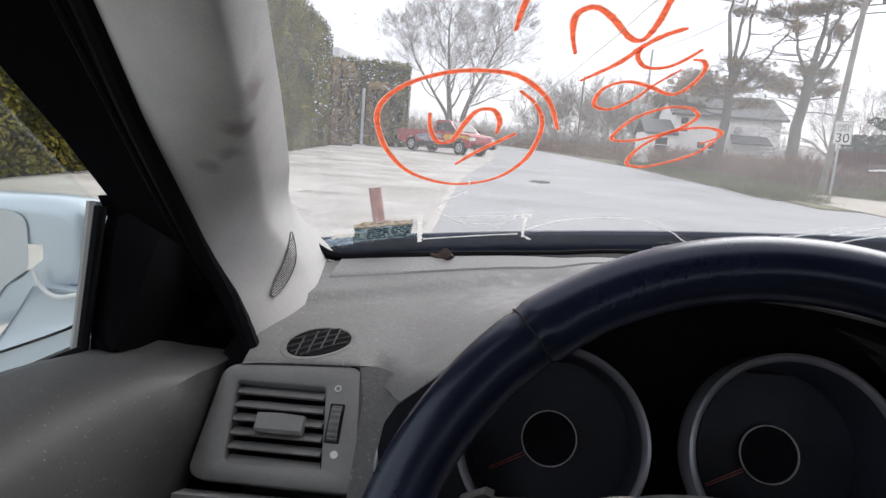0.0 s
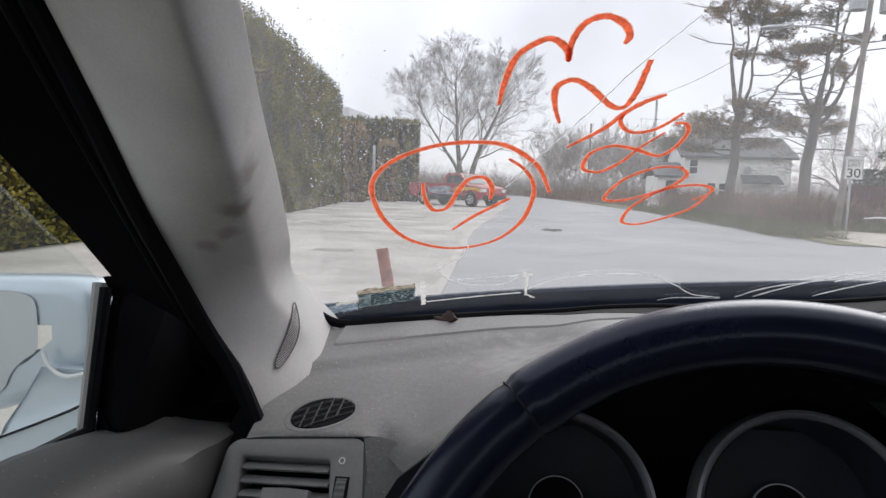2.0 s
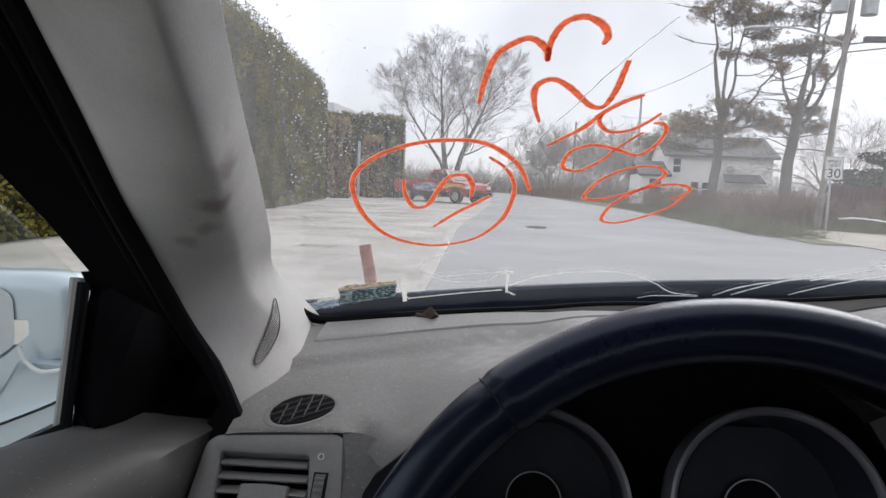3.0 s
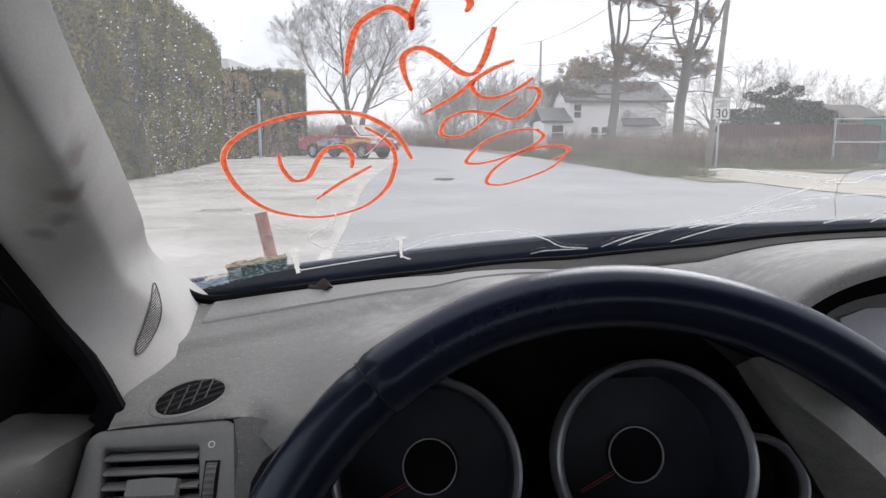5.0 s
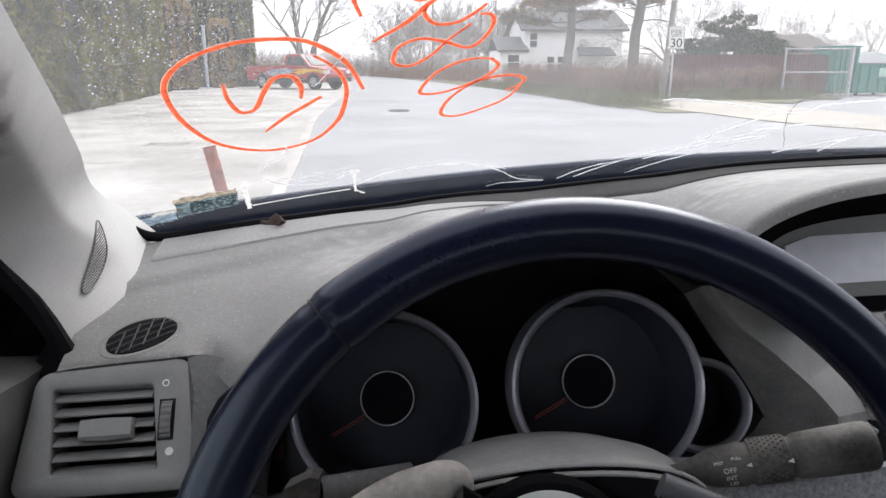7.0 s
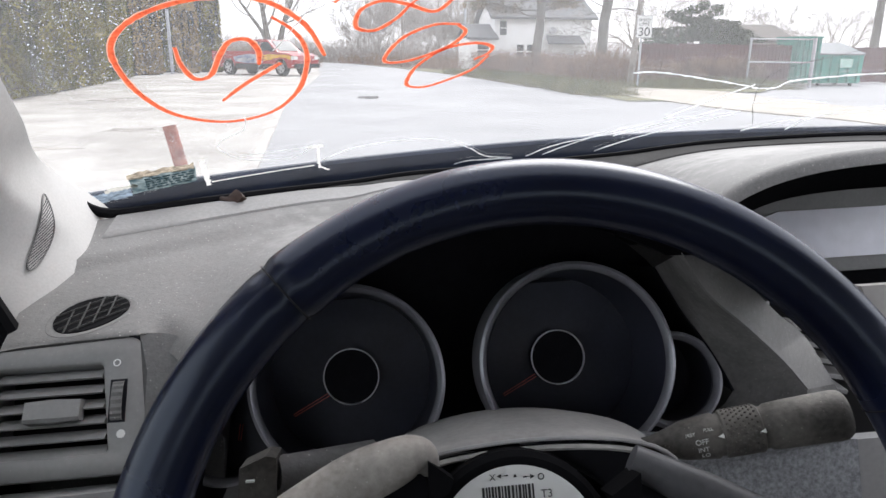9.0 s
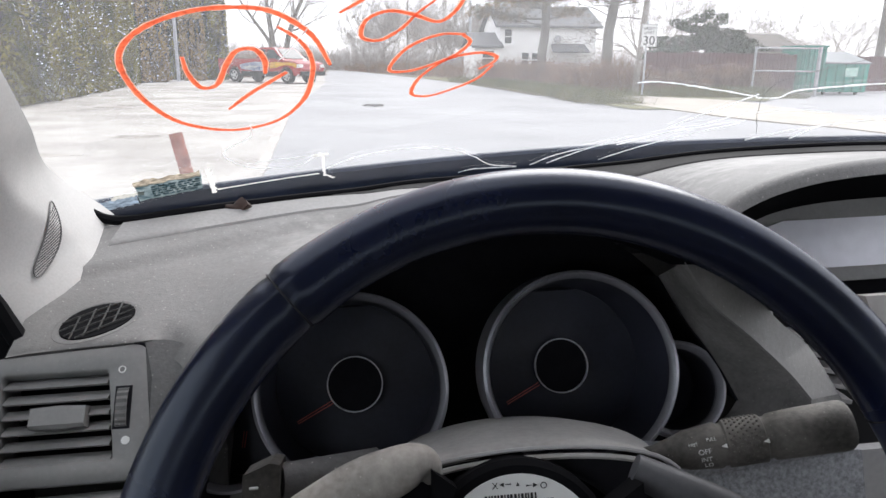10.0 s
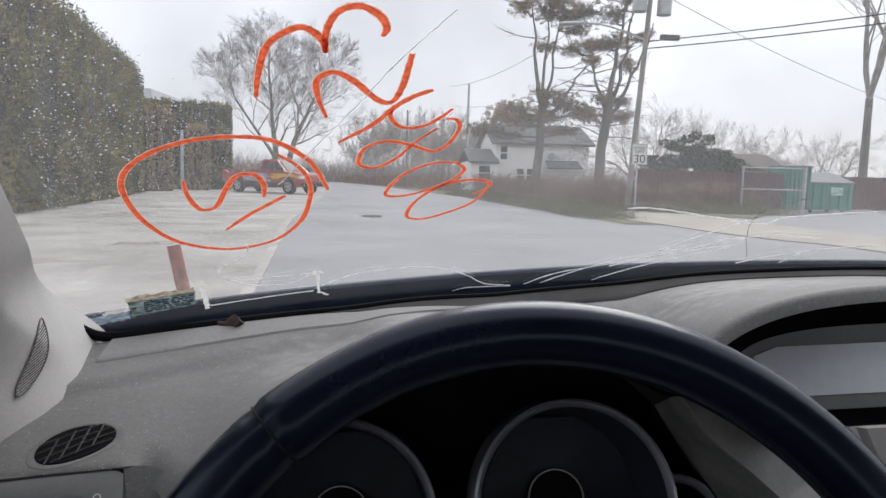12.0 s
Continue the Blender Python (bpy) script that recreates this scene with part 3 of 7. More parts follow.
    part("cheek", bm, CHEEK, h, "dusty grey side cheek", smooth=True, sharp=60)
    return h


def gauge(cx, cz, face_y, r, bezel_r, depth, needle_from, needle_to, ring_r, small=False):
    ax = Vector((0, -0.93, 0.367)).normalized()
    up = Vector((0, 0.367, 0.93)).normalized()
    right = Vector((1, 0, 0))
    c = Vector((cx, face_y, cz))
    g = thing("dial_gauge" if not small else "small_dial_gauge", c, "round black instrument dial in a satin grey bezel" if not small else "small black dial in a thin grey bezel", "gauge", "instrument dials", car=True)

    def keep(bm):
        """Small dials end where the large tubes begin."""
        if small:
            bad = [f for f in bm.faces for q in (-0.018, 0.1405) if (lambda w: math.hypot(w.x - q, (w - Vector((0, 0.575, 0.9375))).dot(up)) < 0.0695)(f.calc_center_median())]
            bmesh.ops.delete(bm, geom=list(set(bad)), context="FACES")
        return bm

    def circ(rad, d, n=72):
        return [c + ax * d + rad * (math.cos(2 * math.pi * k / n) * right + math.sin(2 * math.pi * k / n) * up) for k in range(n)]

    bm = B()
    loft(bm, [circ(r * 1.0, -0.004), circ(0.0001, -0.004)], closed=True)
    part("dial_face", keep(bm), DIAL, g)
    bm = B()
    loft(bm, [circ(r * 1.0, -0.004), circ(r * 1.02, 0.02), circ(bezel_r - 0.006, depth - 0.004)], closed=True)
    part("tube", keep(bm), DIAL, g, "glossy black tube", smooth=True)
    bm = B()
    loft(bm, [circ(bezel_r - 0.006, depth - 0.006), circ(bezel_r - 0.0046, depth - 0.001), circ(bezel_r - 0.0026, depth + 0.0008), circ(bezel_r - 0.0006, depth), circ(bezel_r, depth - 0.004), circ(bezel_r + 0.001, depth - 0.03)], closed=True)
    part("bezel", keep(bm), BEZEL, g, "satin grey ring", smooth=True)
    if not small:
        bm = B()
        loft(bm, [circ(ring_r, 0.0), circ(ring_r, 0.003), circ(ring_r - 0.0008, 0.003), circ(ring_r - 0.0008, 0.0)], closed=True)
        part("inner_ring", bm, RINGM, g, "thin silver ring", smooth=True)
        bm = B()
        loft(bm, [circ(ring_r - 0.0012, 0.0012), circ(0.0001, 0.0014)], closed=True)
        part("hub_cap", bm, CAVITY, g)
    bm = B()
    a, b = Vector(needle_from), Vector(needle_to)
    d = (b - a).normalized()
    s = d.cross(ax).normalized()
    for off in (-0.0011, 0.0009):
        tube(bm, [a + s * off + ax * 0.003, b + s * off * 0.8 + ax * 0.003], 0.00038, seg=5)
    part("needle", bm, NEEDLE, g, "thin dull red needle")
    return g


def make_wheel():
    c = Vector((0.0830, 0.341, 0.9315))
    u, v, n = Vector((1, 0, 0)), Vector((0, 0.4226, 0.9063)), Vector((0, -0.9063, 0.4226))
    W = lambda a, b, k=0.0: c + a * u + b * v + k * n  # noqa: E731
    w = thing("steering_wheel", c, "dark navy leather steering wheel with its airbag removed", "steering wheel", car=True)
    R, r = 0.1858, 0.0160
    bm = B()
    N = 240
    rings = []
    for k in range(N):
        a = 2 * math.pi * k / N
        ca, sa = math.cos(a), math.sin(a)
        grip = 1.0 + 0.07 * math.exp(-(((a - 2.25) / 0.12) ** 2)) * (1 if a < 2.25 else 0.2) - 0.05 * math.exp(-(((a - 2.25) / 0.018) ** 2))
        ring = []
        for j in range(20):
            t = 2 * math.pi * j / 20
            rad, k2 = R + r * grip * math.cos(t), 1.02 * r * grip * math.sin(t)
            ring.append(W(rad * ca, rad * sa, k2))
        rings.append(ring)
    rings.append(rings[0])
    loft(bm, rings, closed=True)
    bmesh.ops.remove_doubles(bm, verts=bm.verts, dist=1e-6)
    rim = part("rim", bm, LEATHER, w, "navy black leather rim", smooth=True)
    for a in (2.25, 0.42):
        bm = B()
        ca, sa = math.cos(a), math.sin(a)
        tube(bm, [W((R + r * 1.015 * math.cos(t)) * ca, (R + r * 1.015 * math.cos(t)) * sa, r * 1.035 * math.sin(t)) for t in (2 * math.pi * j / 28 for j in range(28))], 0.00045, seg=5, closed=True, up=(0.3, 0.5, 0.2))
        part("seam", bm, THREAD, rim, "stitched seam across the rim")
    # spokes: bare moulded arms
    bm = B()
    p = spline([W(-0.168, -0.035, -0.006), W(-0.140, 0.022, -0.018), W(-0.100, 0.050, -0.028), W(-0.074, 0.061, -0.029), W(-0.060, 0.064, -0.030), W(-0.054, 0.056, -0.036)], 6)
    tube(bm, p, [0.0155 - 0.0105 * (k / (len(p) - 1)) ** 2.2 for k in range(len(p))], seg=14, squash=0.8, up=n)
    part("spoke", bm, DUSTY, w, "dusty worn plastic spoke", smooth=True)
    bm = B()
    p = spline([W(0.168, -0.05, -0.008), W(0.132, 0.0, -0.022), W(0.095, 0.026, -0.032), W(0.066, 0.042, -0.034), W(0.048, 0.052, -0.036)], 6)
    tube(bm, p, [0.014 - 0.006 * k / (len(p) - 1) for k in range(len(p))], seg=14, squash=0.8, up=n)
    part("spoke", bm, SPOKE_DARK, w, "worn dark grey plastic spoke", smooth=True)
    for s, q in ((-0.056, 0.062), (0.046, 0.048)):
        bm = B()
        plate(bm, [W(s, q, -0.018), W(s + (0.012 if s < 0 else -0.014), q - 0.010, -0.022), W(s + (0.009 if s < 0 else -0.010), q - 0.016, -0.022), W(s, q - 0.02, -0.02)], n, 0.02)
        plate(bm, [W(s * 0.92, q - 0.03, -0.03), W(s * 0.62, q - 0.03, -0.03), W(s * 0.62, q - 0.042, -0.03), W(s * 0.92, q - 0.042, -0.03)], n, 0.02)
        part("bracket", bm, RUBBER, w, "torn mounting tab", bevel=0.0012)
    # hub with the open airbag seat
    bm = B()
    circ = lambda cx, cy, rad, k, m=48: [W(cx + rad * math.cos(2 * math.pi * j / m), cy + rad * math.sin(2 * math.pi * j / m), k) for j in range(m)]  # noqa: E731
    loft(bm, [circ(-0.008, -0.004, 0.062, -0.046), circ(-0.008, -0.004, 0.060, -0.042), circ(-0.008, -0.004, 0.056, -0.05), circ(-0.008, 0.0, 0.001, -0.055)], closed=True)
    part("hub", bm, RUBBER, w, "open black airbag housing", smooth=True)
    bm = B()
    loft(bm, [circ(-0.014, 0.0125, 0.0505, -0.052), circ(-0.014, 0.0125, 0.0495, -0.036), circ(-0.014, 0.0125, 0.0465, -0.033), circ(-0.014, 0.0125, 0.0005, -0.033)], closed=True)
    inf = part("inflator", bm, RUBBER, w, "black round inflator", smooth=True)
    bm = B()
    plate(bm, circ(-0.014, 0.0135, 0.0415, -0.0322, 72), n, 0.0006)
    part("label_disc", bm, SIGNWHITE, inf, "round white paper label")
    bm = B()
    x = -0.030
    while x < -0.0035:
        wd = rnd(0.0004, 0.0013)
        plate(bm, [W(x, 0.030, -0.0318), W(x + wd, 0.030, -0.0318), W(x + wd, 0.0455, -0.0318), W(x, 0.0455, -0.0318)], n, 0.0003)
        x += wd + rnd(0.0004, 0.0009)
    part("barcode", bm, SIGNBLACK, inf, "black barcode")
    turn = Matrix((u, v, n)).transposed().to_4x4()
    for txt, a, b, size in (("X", -0.026, 0.0485, 0.0045), ("O", -0.002, 0.0470, 0.0045), ("T3", -0.001, 0.0385, 0.0055), ("TOP", -0.0415, 0.035, 0.0035)):
        letters("label_text", txt, size, Matrix.Translation(W(a, b, -0.0316)) @ turn, SIGNBLACK, inf)
    bm = B()
    for a, b, s in ((-0.0205, 0.0503, -1), (-0.0050, 0.0490, 1)):
        plate(bm, [W(a, b, -0.0317), W(a + s * -0.004, b + 0.0004, -0.0317), W(a + s * -0.004, b - 0.0004, -0.0317)][:: 1], n, 0.0002)
        plate(bm, [W(a + s * 0.0018, b, -0.0316), W(a - s * 0.0005, b + 0.0011, -0.0316), W(a - s * 0.0005, b - 0.0011, -0.0316)], n, 0.0002)
    plate(bm, [W(-0.0130, 0.0510, -0.0317), W(-0.0121, 0.0492, -0.0317), W(-0.0139, 0.0492, -0.0317)], n, 0.0002)
    part("arrow_marks", bm, SIGNBLACK, inf)
    return w, W


def letters(name, text, size, m, material, parent, align="LEFT"):
    """Raised letters as a mesh, laid by the pose m in the thing's frame."""
    cu = bpy.data.curves.new(name, "FONT")
    cu.body, cu.size, cu.extrude, cu.align_x = text, size, size * 0.02, align
    tmp = bpy.data.objects.new(name, cu)
    me = bpy.data.meshes.new_from_object(tmp)
    bpy.data.objects.remove(tmp)
    bm = B()
    bm.from_mesh(me)
    bm.transform(m)
    bpy.data.meshes.remove(me)
    return part(name, bm, material, parent)


def make_column(W):
    n = Vector((0, -0.9063, 0.4226))
    s = thing("steering_column", W(0, 0, -0.1), "dusty grey steering column cover behind the wheel", "steering column", car=True)
    bm = B()

    def sec(k, a0, wd, top, bot=-0.05, ex=0.38):
        pts = []
        for j in range(25):
            t = math.pi * j / 24
            x = math.cos(t)
            pts.append(W(a0 + wd * x, bot + (top - bot) * (max(0.0, math.sin(t)) ** ex), k))
        return pts

    loft(bm, [sec(-0.045, -0.003, 0.084, 0.0645, ex=0.16), sec(-0.046, -0.003, 0.087, 0.067, ex=0.2), sec(-0.058, -0.003, 0.089, 0.070, ex=0.27), sec(-0.10, 0.002, 0.093, 0.0755, ex=0.29), sec(-0.16, 0.002, 0.093, 0.074, ex=0.29)])
    part("upper_cover", bm, COVER, s, "grey moulded column cover", smooth=True, sharp=55)
    bm = B()
    tube(bm, sec(-0.0445, -0.003, 0.0845, 0.065, ex=0.16)[3:-3], 0.0012, seg=6)
    part("edge_bead", bm, DASH_LOW, s, "pale edge of the cover", smooth=True)
    bm = B()
    tube(bm, sec(-0.0440, -0.003, 0.0825, 0.0605, ex=0.16)[3:-3], 0.0016, seg=6)
    part("edge_bead", bm, COVER, s, "pale lower edge of the cover", smooth=True)
    bm = B()
    loft(bm, [sec(-0.05, -0.003, 0.082, 0.062, ex=0.16), [W(-0.003, -0.02, -0.05)] * 25])
    part("cover_inside", bm, CAVITY, s)
    # wiper stalk
    st = thing("wiper_stalk", (0.14, 0.405, 0.955), "dusty black wiper stalk with white markings", "stalk", car=True)
    bm = B()
    a, b = Vector((0.120, 0.43, 0.945)), Vector((0.250, 0.402, 0.9750))
    prof = [(0.0, 0.005), (0.25, 0.006), (0.31, 0.0085), (0.38, 0.0122), (0.505, 0.0142), (0.515, 0.0130), (0.528, 0.0130), (0.535, 0.01455), (0.675, 0.01455), (0.682, 0.0128), (0.700, 0.0128), (0.708, 0.0141), (0.80, 0.0148), (0.965, 0.0152), (0.985, 0.0148), (1.0, 0.0130)]
    tube(bm, [a.lerp(b, t) for t, _ in prof], [q * 0.87 for _, q in prof], seg=20)
    part("shaft", bm, STALK, st, "dusty black stalk", smooth=True, sharp=50)
    bm = B()
    d = (b - a).normalized()
    e1 = d.cross(Vector((0, 0, 1))).normalized()
    e2 = e1.cross(d)
    for i in range(8):
        for j in range(15):
            t, ang = 0.548 + 0.0162 * i, radians(-20 + 15 * j + 7.5 * (i % 2))
            p = a.lerp(b, t) + 0.0125 * (math.cos(ang) * e1 + math.sin(ang) * e2)
            cyl(bm, p, p + 0.0009 * (math.cos(ang) * e1 + math.sin(ang) * e2), 0.0008, 0.0005, 5)
    part("knurled_collar", bm, STALK, st)
    face = Vector((0, -0.80, 0.60))
    face = (face - face.dot(d) * d).normalized()
    rt = d
    upw = face.cross(rt)
    turn = Matrix((rt, upw, face)).transposed().to_4x4()
    for txt, t, k, size in (("OFF", 0.415, -0.0045, 0.0040), ("INT", 0.42, -0.0085, 0.0036), ("LO", 0.43, -0.0122, 0.0036), ("MIST", 0.385, 0.0005, 0.0024), ("PULL", 0.455, 0.0020, 0.0024)):
        rad = 0.0127
        ang = k / rad
        f2 = (math.cos(ang) * face + math.sin(ang) * upw)
        u2 = (math.cos(ang) * upw - math.sin(ang) * face)
        t2 = Matrix((rt, u2, f2)).transposed().to_4x4()
        letters("stalk_text", txt, size, Matrix.Translation(a.lerp(b, t) + f2 * rad) @ t2, WHITE, st)
    for t, k in ((0.505, -0.002), (0.66, -0.003)):
        bm = B()
        ang = k / 0.0146
        f2 = math.cos(ang) * face + math.sin(ang) * upw
        p = a.lerp(b, t) + f2 * 0.0128
        plate(bm, [p, p + 0.003 * rt + 0.0012 * upw, p + 0.003 * rt - 0.0012 * upw], f2, 0.0004)
        part("pointer_mark", bm, WHITE, st)
    # light stalk
    ls = thing("light_stalk", (-0.06, 0.43, 0.95), "dusty black light switch stalk", "stalk", car=True)
    bm = B()
    tube(bm, [(0.0, 0.45, 0.945), (-0.04, 0.435, 0.950), (-0.052, 0.430, 0.952)], 0.009, seg=14)
    part("shaft", bm, DASH, ls, smooth=True)
    bm = B()
    plate(bm, [(-0.073, 0.418, 0.934), (-0.069, 0.419, 0.963), (-0.055, 0.420, 0.9685), (-0.050, 0.421, 0.9665), (-0.053, 0.42, 0.930)], (0, -0.95, 0.3), 0.022)
    part("paddle", bm, STALK, ls, "black paddle with a white tick", bevel=0.003)
    bm = B()
    box(bm, (-0.066, 0.4165, 0.9560), (-0.0615, 0.418, 0.9570))
    part("tick", bm, WHITE, ls)


def make_side_vent():
    """The square vent at the end of the dash."""
    v = thing("air_vent", (-0.22, 0.55, 0.9), "grey square dash air vent with slats and a thumb wheel", "air vent", car=True)
    d = Vector((-0.006 * 0, -0.03, -0.04)).normalized()  # down the face
    n = Vector((0, -0.8, 0.6))
    o = Vector((0, 0.572, 0.962))
    Fp = lambda x, s, k=0.0: Vector((x, 0, 0)) + Vector((0, o.y, o.z)) + s * d + k * n  # noqa: E731
    # frame as four bars round the opening, and the strip with the thumb wheel
    def bar(bm, x0, x1, s0, s1, k=0.0, depth=0.02, x2=None, x3=None):
        plate(bm, [Fp(x0, s0, k), Fp(x1, s0, k), Fp(x1 if x3 is None else x3, s1, k), Fp(x0 if x2 is None else x2, s1, k)], n, depth)
    def around(x0, x1, s0, s1, rad, k, lean0=0.0, lean1=0.0, lift=0.0):
        pts = []
        for cx, cs, a0 in ((x1 - rad, s0 + rad, -90), (x1 - rad, s1 - rad, 0), (x0 + rad, s1 - rad, 90), (x0 + rad, s0 + rad, 180)):
            for q in range(7):
                a = radians(a0 + 15 * q)
                x, t = cx + rad * math.cos(a), cs + rad * math.sin(a)
                f = (x - x0) / (x1 - x0)
                v2 = (t - s0) / (s1 - s0)
                pts.append(Fp(x + (lean0 * (1 - f) + lean1 * f) * v2, t - lift * f * (1 - v2), k))
        return pts
    bm = B()
    loft(bm, [around(-0.2775, -0.1640, -0.0130, 0.0765, 0.011, -0.012, -0.008, 0.0125, 0.006), around(-0.2775, -0.1640, -0.0130, 0.0765, 0.011, -0.0012, -0.008, 0.0125, 0.006), around(-0.276, -0.1655, -0.0115, 0.075, 0.010, 0.0, -0.008, 0.0125, 0.006),
              around(-0.2655, -0.1895, -0.0015, 0.0635, 0.004, 0.0005, 0.005, 0.008), around(-0.264, -0.191, 0.0, 0.062, 0.003, -0.0010, 0.005, 0.008), around(-0.263, -0.192, 0.001, 0.061, 0.002, -0.026, 0.005, 0.008)], closed=True)
    part("frame", bm, TRIM, v, "grey frame with rounded corners", smooth=True, sharp=50)
    bm = B()
    tube(bm, around(-0.2785, -0.1628, -0.0142, 0.078, 0.012, -0.0015, -0.008, 0.0125, 0.006)[:14], 0.0011, seg=6)
    part("seam", bm, CAVITY, v, "dark seam round the frame")
    bm = B()
    bar(bm, -0.27, -0.185, -0.002, 0.066, -0.034, 0.004)
    part("duct", bm, CAVITY, v)
    for x in (-0.268, -0.184):
        bm = B()
        bar(bm, x - 0.001, x + 0.001, 0.002, 0.060, -0.004, 0.03)
        part("duct_wall", bm, CAVITY, v)
    for k in range(6):
        s = 0.006 + 0.0107 * k
        bm = B()
        x0, x1 = -0.2625 + 0.0009 * k, -0.1915 + 0.0013 * k
        ring = []
        for x in (x0, x1):
            ring.append([Fp(x, s + a, b) for a, b in ((-0.0048, -0.0105), (-0.0040, -0.0085), (0.0012, -0.0022), (0.0030, -0.0012), (0.0037, -0.0026), (0.0024, -0.0100), (-0.0016, -0.0150))])
        loft(bm, ring, closed=True, caps=True)
        part("slat", bm, TRIM, v, smooth=True, sharp=30)
    bm = B()
    rings = []
    for t in range(9):
        x = -0.2395 + 0.037 * t / 8
        dx = 0.0008 * abs(t - 4)
        rings.append([Fp(x, 0.0225 + dx * 0.4, -0.004), Fp(x, 0.0235 + dx * 0.3, 0.004), Fp(x, 0.0365, 0.0052), Fp(x, 0.0395 - dx * 0.3, 0.0035), Fp(x, 0.040 - dx * 0.4, -0.004)])
    loft(bm, rings, closed=True, caps=True)
    part("tab", bm, TRIM, v, "grey sliding tab", smooth=True, sharp=35)
    bm = B()
    bar(bm, -0.1845, -0.1730, 0.012, 0.042, 0.0008, 0.002)
    part("wheel_slot", bm, CAVITY, v)
    bm = B()
    rings = []
    for j in range(17):
        t = math.pi * j / 16
        s, k = 0.027 - 0.0135 * math.cos(t), 0.0008 + 0.0030 * math.sin(t)
        g = 0.0006 if j % 2 else 0.0
        rings.append([Fp(-0.1828, s, k - g), Fp(-0.1822, s, k + 0.0004 - g), Fp(-0.1755, s, k + 0.0004 - g), Fp(-0.1748, s, k - g)])
    loft(bm, rings, caps=False)
    part("thumb_wheel", bm, DASH, v, "ribbed dark thumb wheel")
    ci = lambda x, s, r, k: [Fp(x + r * math.cos(2 * math.pi * j / 24), s + r * math.sin(2 * math.pi * j / 24), k) for j in range(24)]  # noqa: E731
    bm = B()
    loft(bm, [ci(-0.1812, 0.0, 0.0027, 0.0004), ci(-0.1812, 0.0, 0.0026, 0.0009), ci(-0.1812, 0.0, 0.0019, 0.0009), ci(-0.1812, 0.0, 0.0018, 0.0004)], closed=True)
    part("open_mark", bm, WHITE, v, "small white ring mark")
    bm = B()
    plate(bm, ci(-0.1750, 0.050, 0.0029, 0.0008), n, 0.0006)
    part("closed_mark", bm, WHITE, v, "small white dot mark")
    return v


def make_oval_vent():
    """The oval defroster outlet on the dash top."""
    c = Vector((-0.2105, 0.615, 0.0))
    g = thing("defroster_vent", (c.x, c.y, dash_top(c.x, c.y)), "oval black side window defroster vent in the dash", "air vent", car=True)
    a, b, tw = 0.0275, 0.0200, radians(38)
    P = lambda u, w, k=0.0: (lambda x, y: Vector((x, y, dash_top(x, y) + k)))(c.x + u * math.cos(tw) - w * math.sin(tw), c.y + u * math.sin(tw) + w * math.cos(tw))  # noqa: E731
    ell = lambda f, k: [P(f * a * math.cos(2 * math.pi * j / 48), f * b * math.sin(2 * math.pi * j / 48), k) for j in range(48)]  # noqa: E731
    bm = B()
    loft(bm, [ell(1.22, -0.002), ell(1.20, 0.0003), ell(1.12, 0.0007), ell(1.03, 0.0002), ell(0.98, -0.002)], closed=True)
    part("surround", bm, DASH, g, "grey oval surround", smooth=True)
    # black plate on the surface stands for the shaded hole
    bm = B()
    plate(bm, ell(1.0, 0.0009), (0, 0, 1), 0.003)
    part("opening", bm, RUBBER, g)
    for w in (-0.62, -0.22, 0.18, 0.58):
        bm = B()
        e = a * math.sqrt(1 - w * w) * 0.98
        ring = [[P(u, w * b - 0.0005, 0.001), P(u, w * b - 0.0003, 0.0022), P(u, w * b + 0.0004, 0.0020), P(u, w * b + 0.0005, 0.001)] for u in (-e, -e / 2, 0, e / 2, e)]
        loft(bm, ring, closed=True, caps=True)
        part("slat", bm, TRIMDARK, g)
    for u in (-0.62, -0.22, 0.18, 0.56):
        bm = B()
        e = b * math.sqrt(1 - u * u) * 0.72
        ring = [[P(u * a - 0.0006 + w * 0.7, w, 0.001), P(u * a - 0.0005 + w * 0.7, w, 0.002), P(u * a + 0.0006 + w * 0.7, w, 0.002), P(u * a + 0.0007 + w * 0.7, w, 0.001)] for w in (-e, 0, e)]
        loft(bm, ring, closed=True, caps=True)
        part("divider", bm, TRIMDARK, g)


# the pillar: left edge, right edge and how far it swells towards the driver
PILLAR_SECTIONS = [
    ((-0.300, 0.250, 1.465), (-0.120, 0.190, 1.395), 0.056),
    ((-0.300, 0.360, 1.345), (-0.152, 0.325, 1.315), 0.060),
    ((-0.300, 0.454, 1.229), (-0.195, 0.468, 1.228), 0.060),
    ((-0.300, 0.500, 1.165), (-0.222, 0.560, 1.180), 0.054),
    ((-0.300, 0.541, 1.116), (-0.2495, 0.648, 1.132), 0.040),
    ((-0.297, 0.580, 1.065), (-0.2735, 0.722, 1.088), 0.027),
    ((-0.284, 0.604, 1.020), (-0.2525, 0.795, 1.0305), 0.020),
    ((-0.264, 0.604, 0.968), (-0.2080, 0.775, 0.972), 0.022),
]


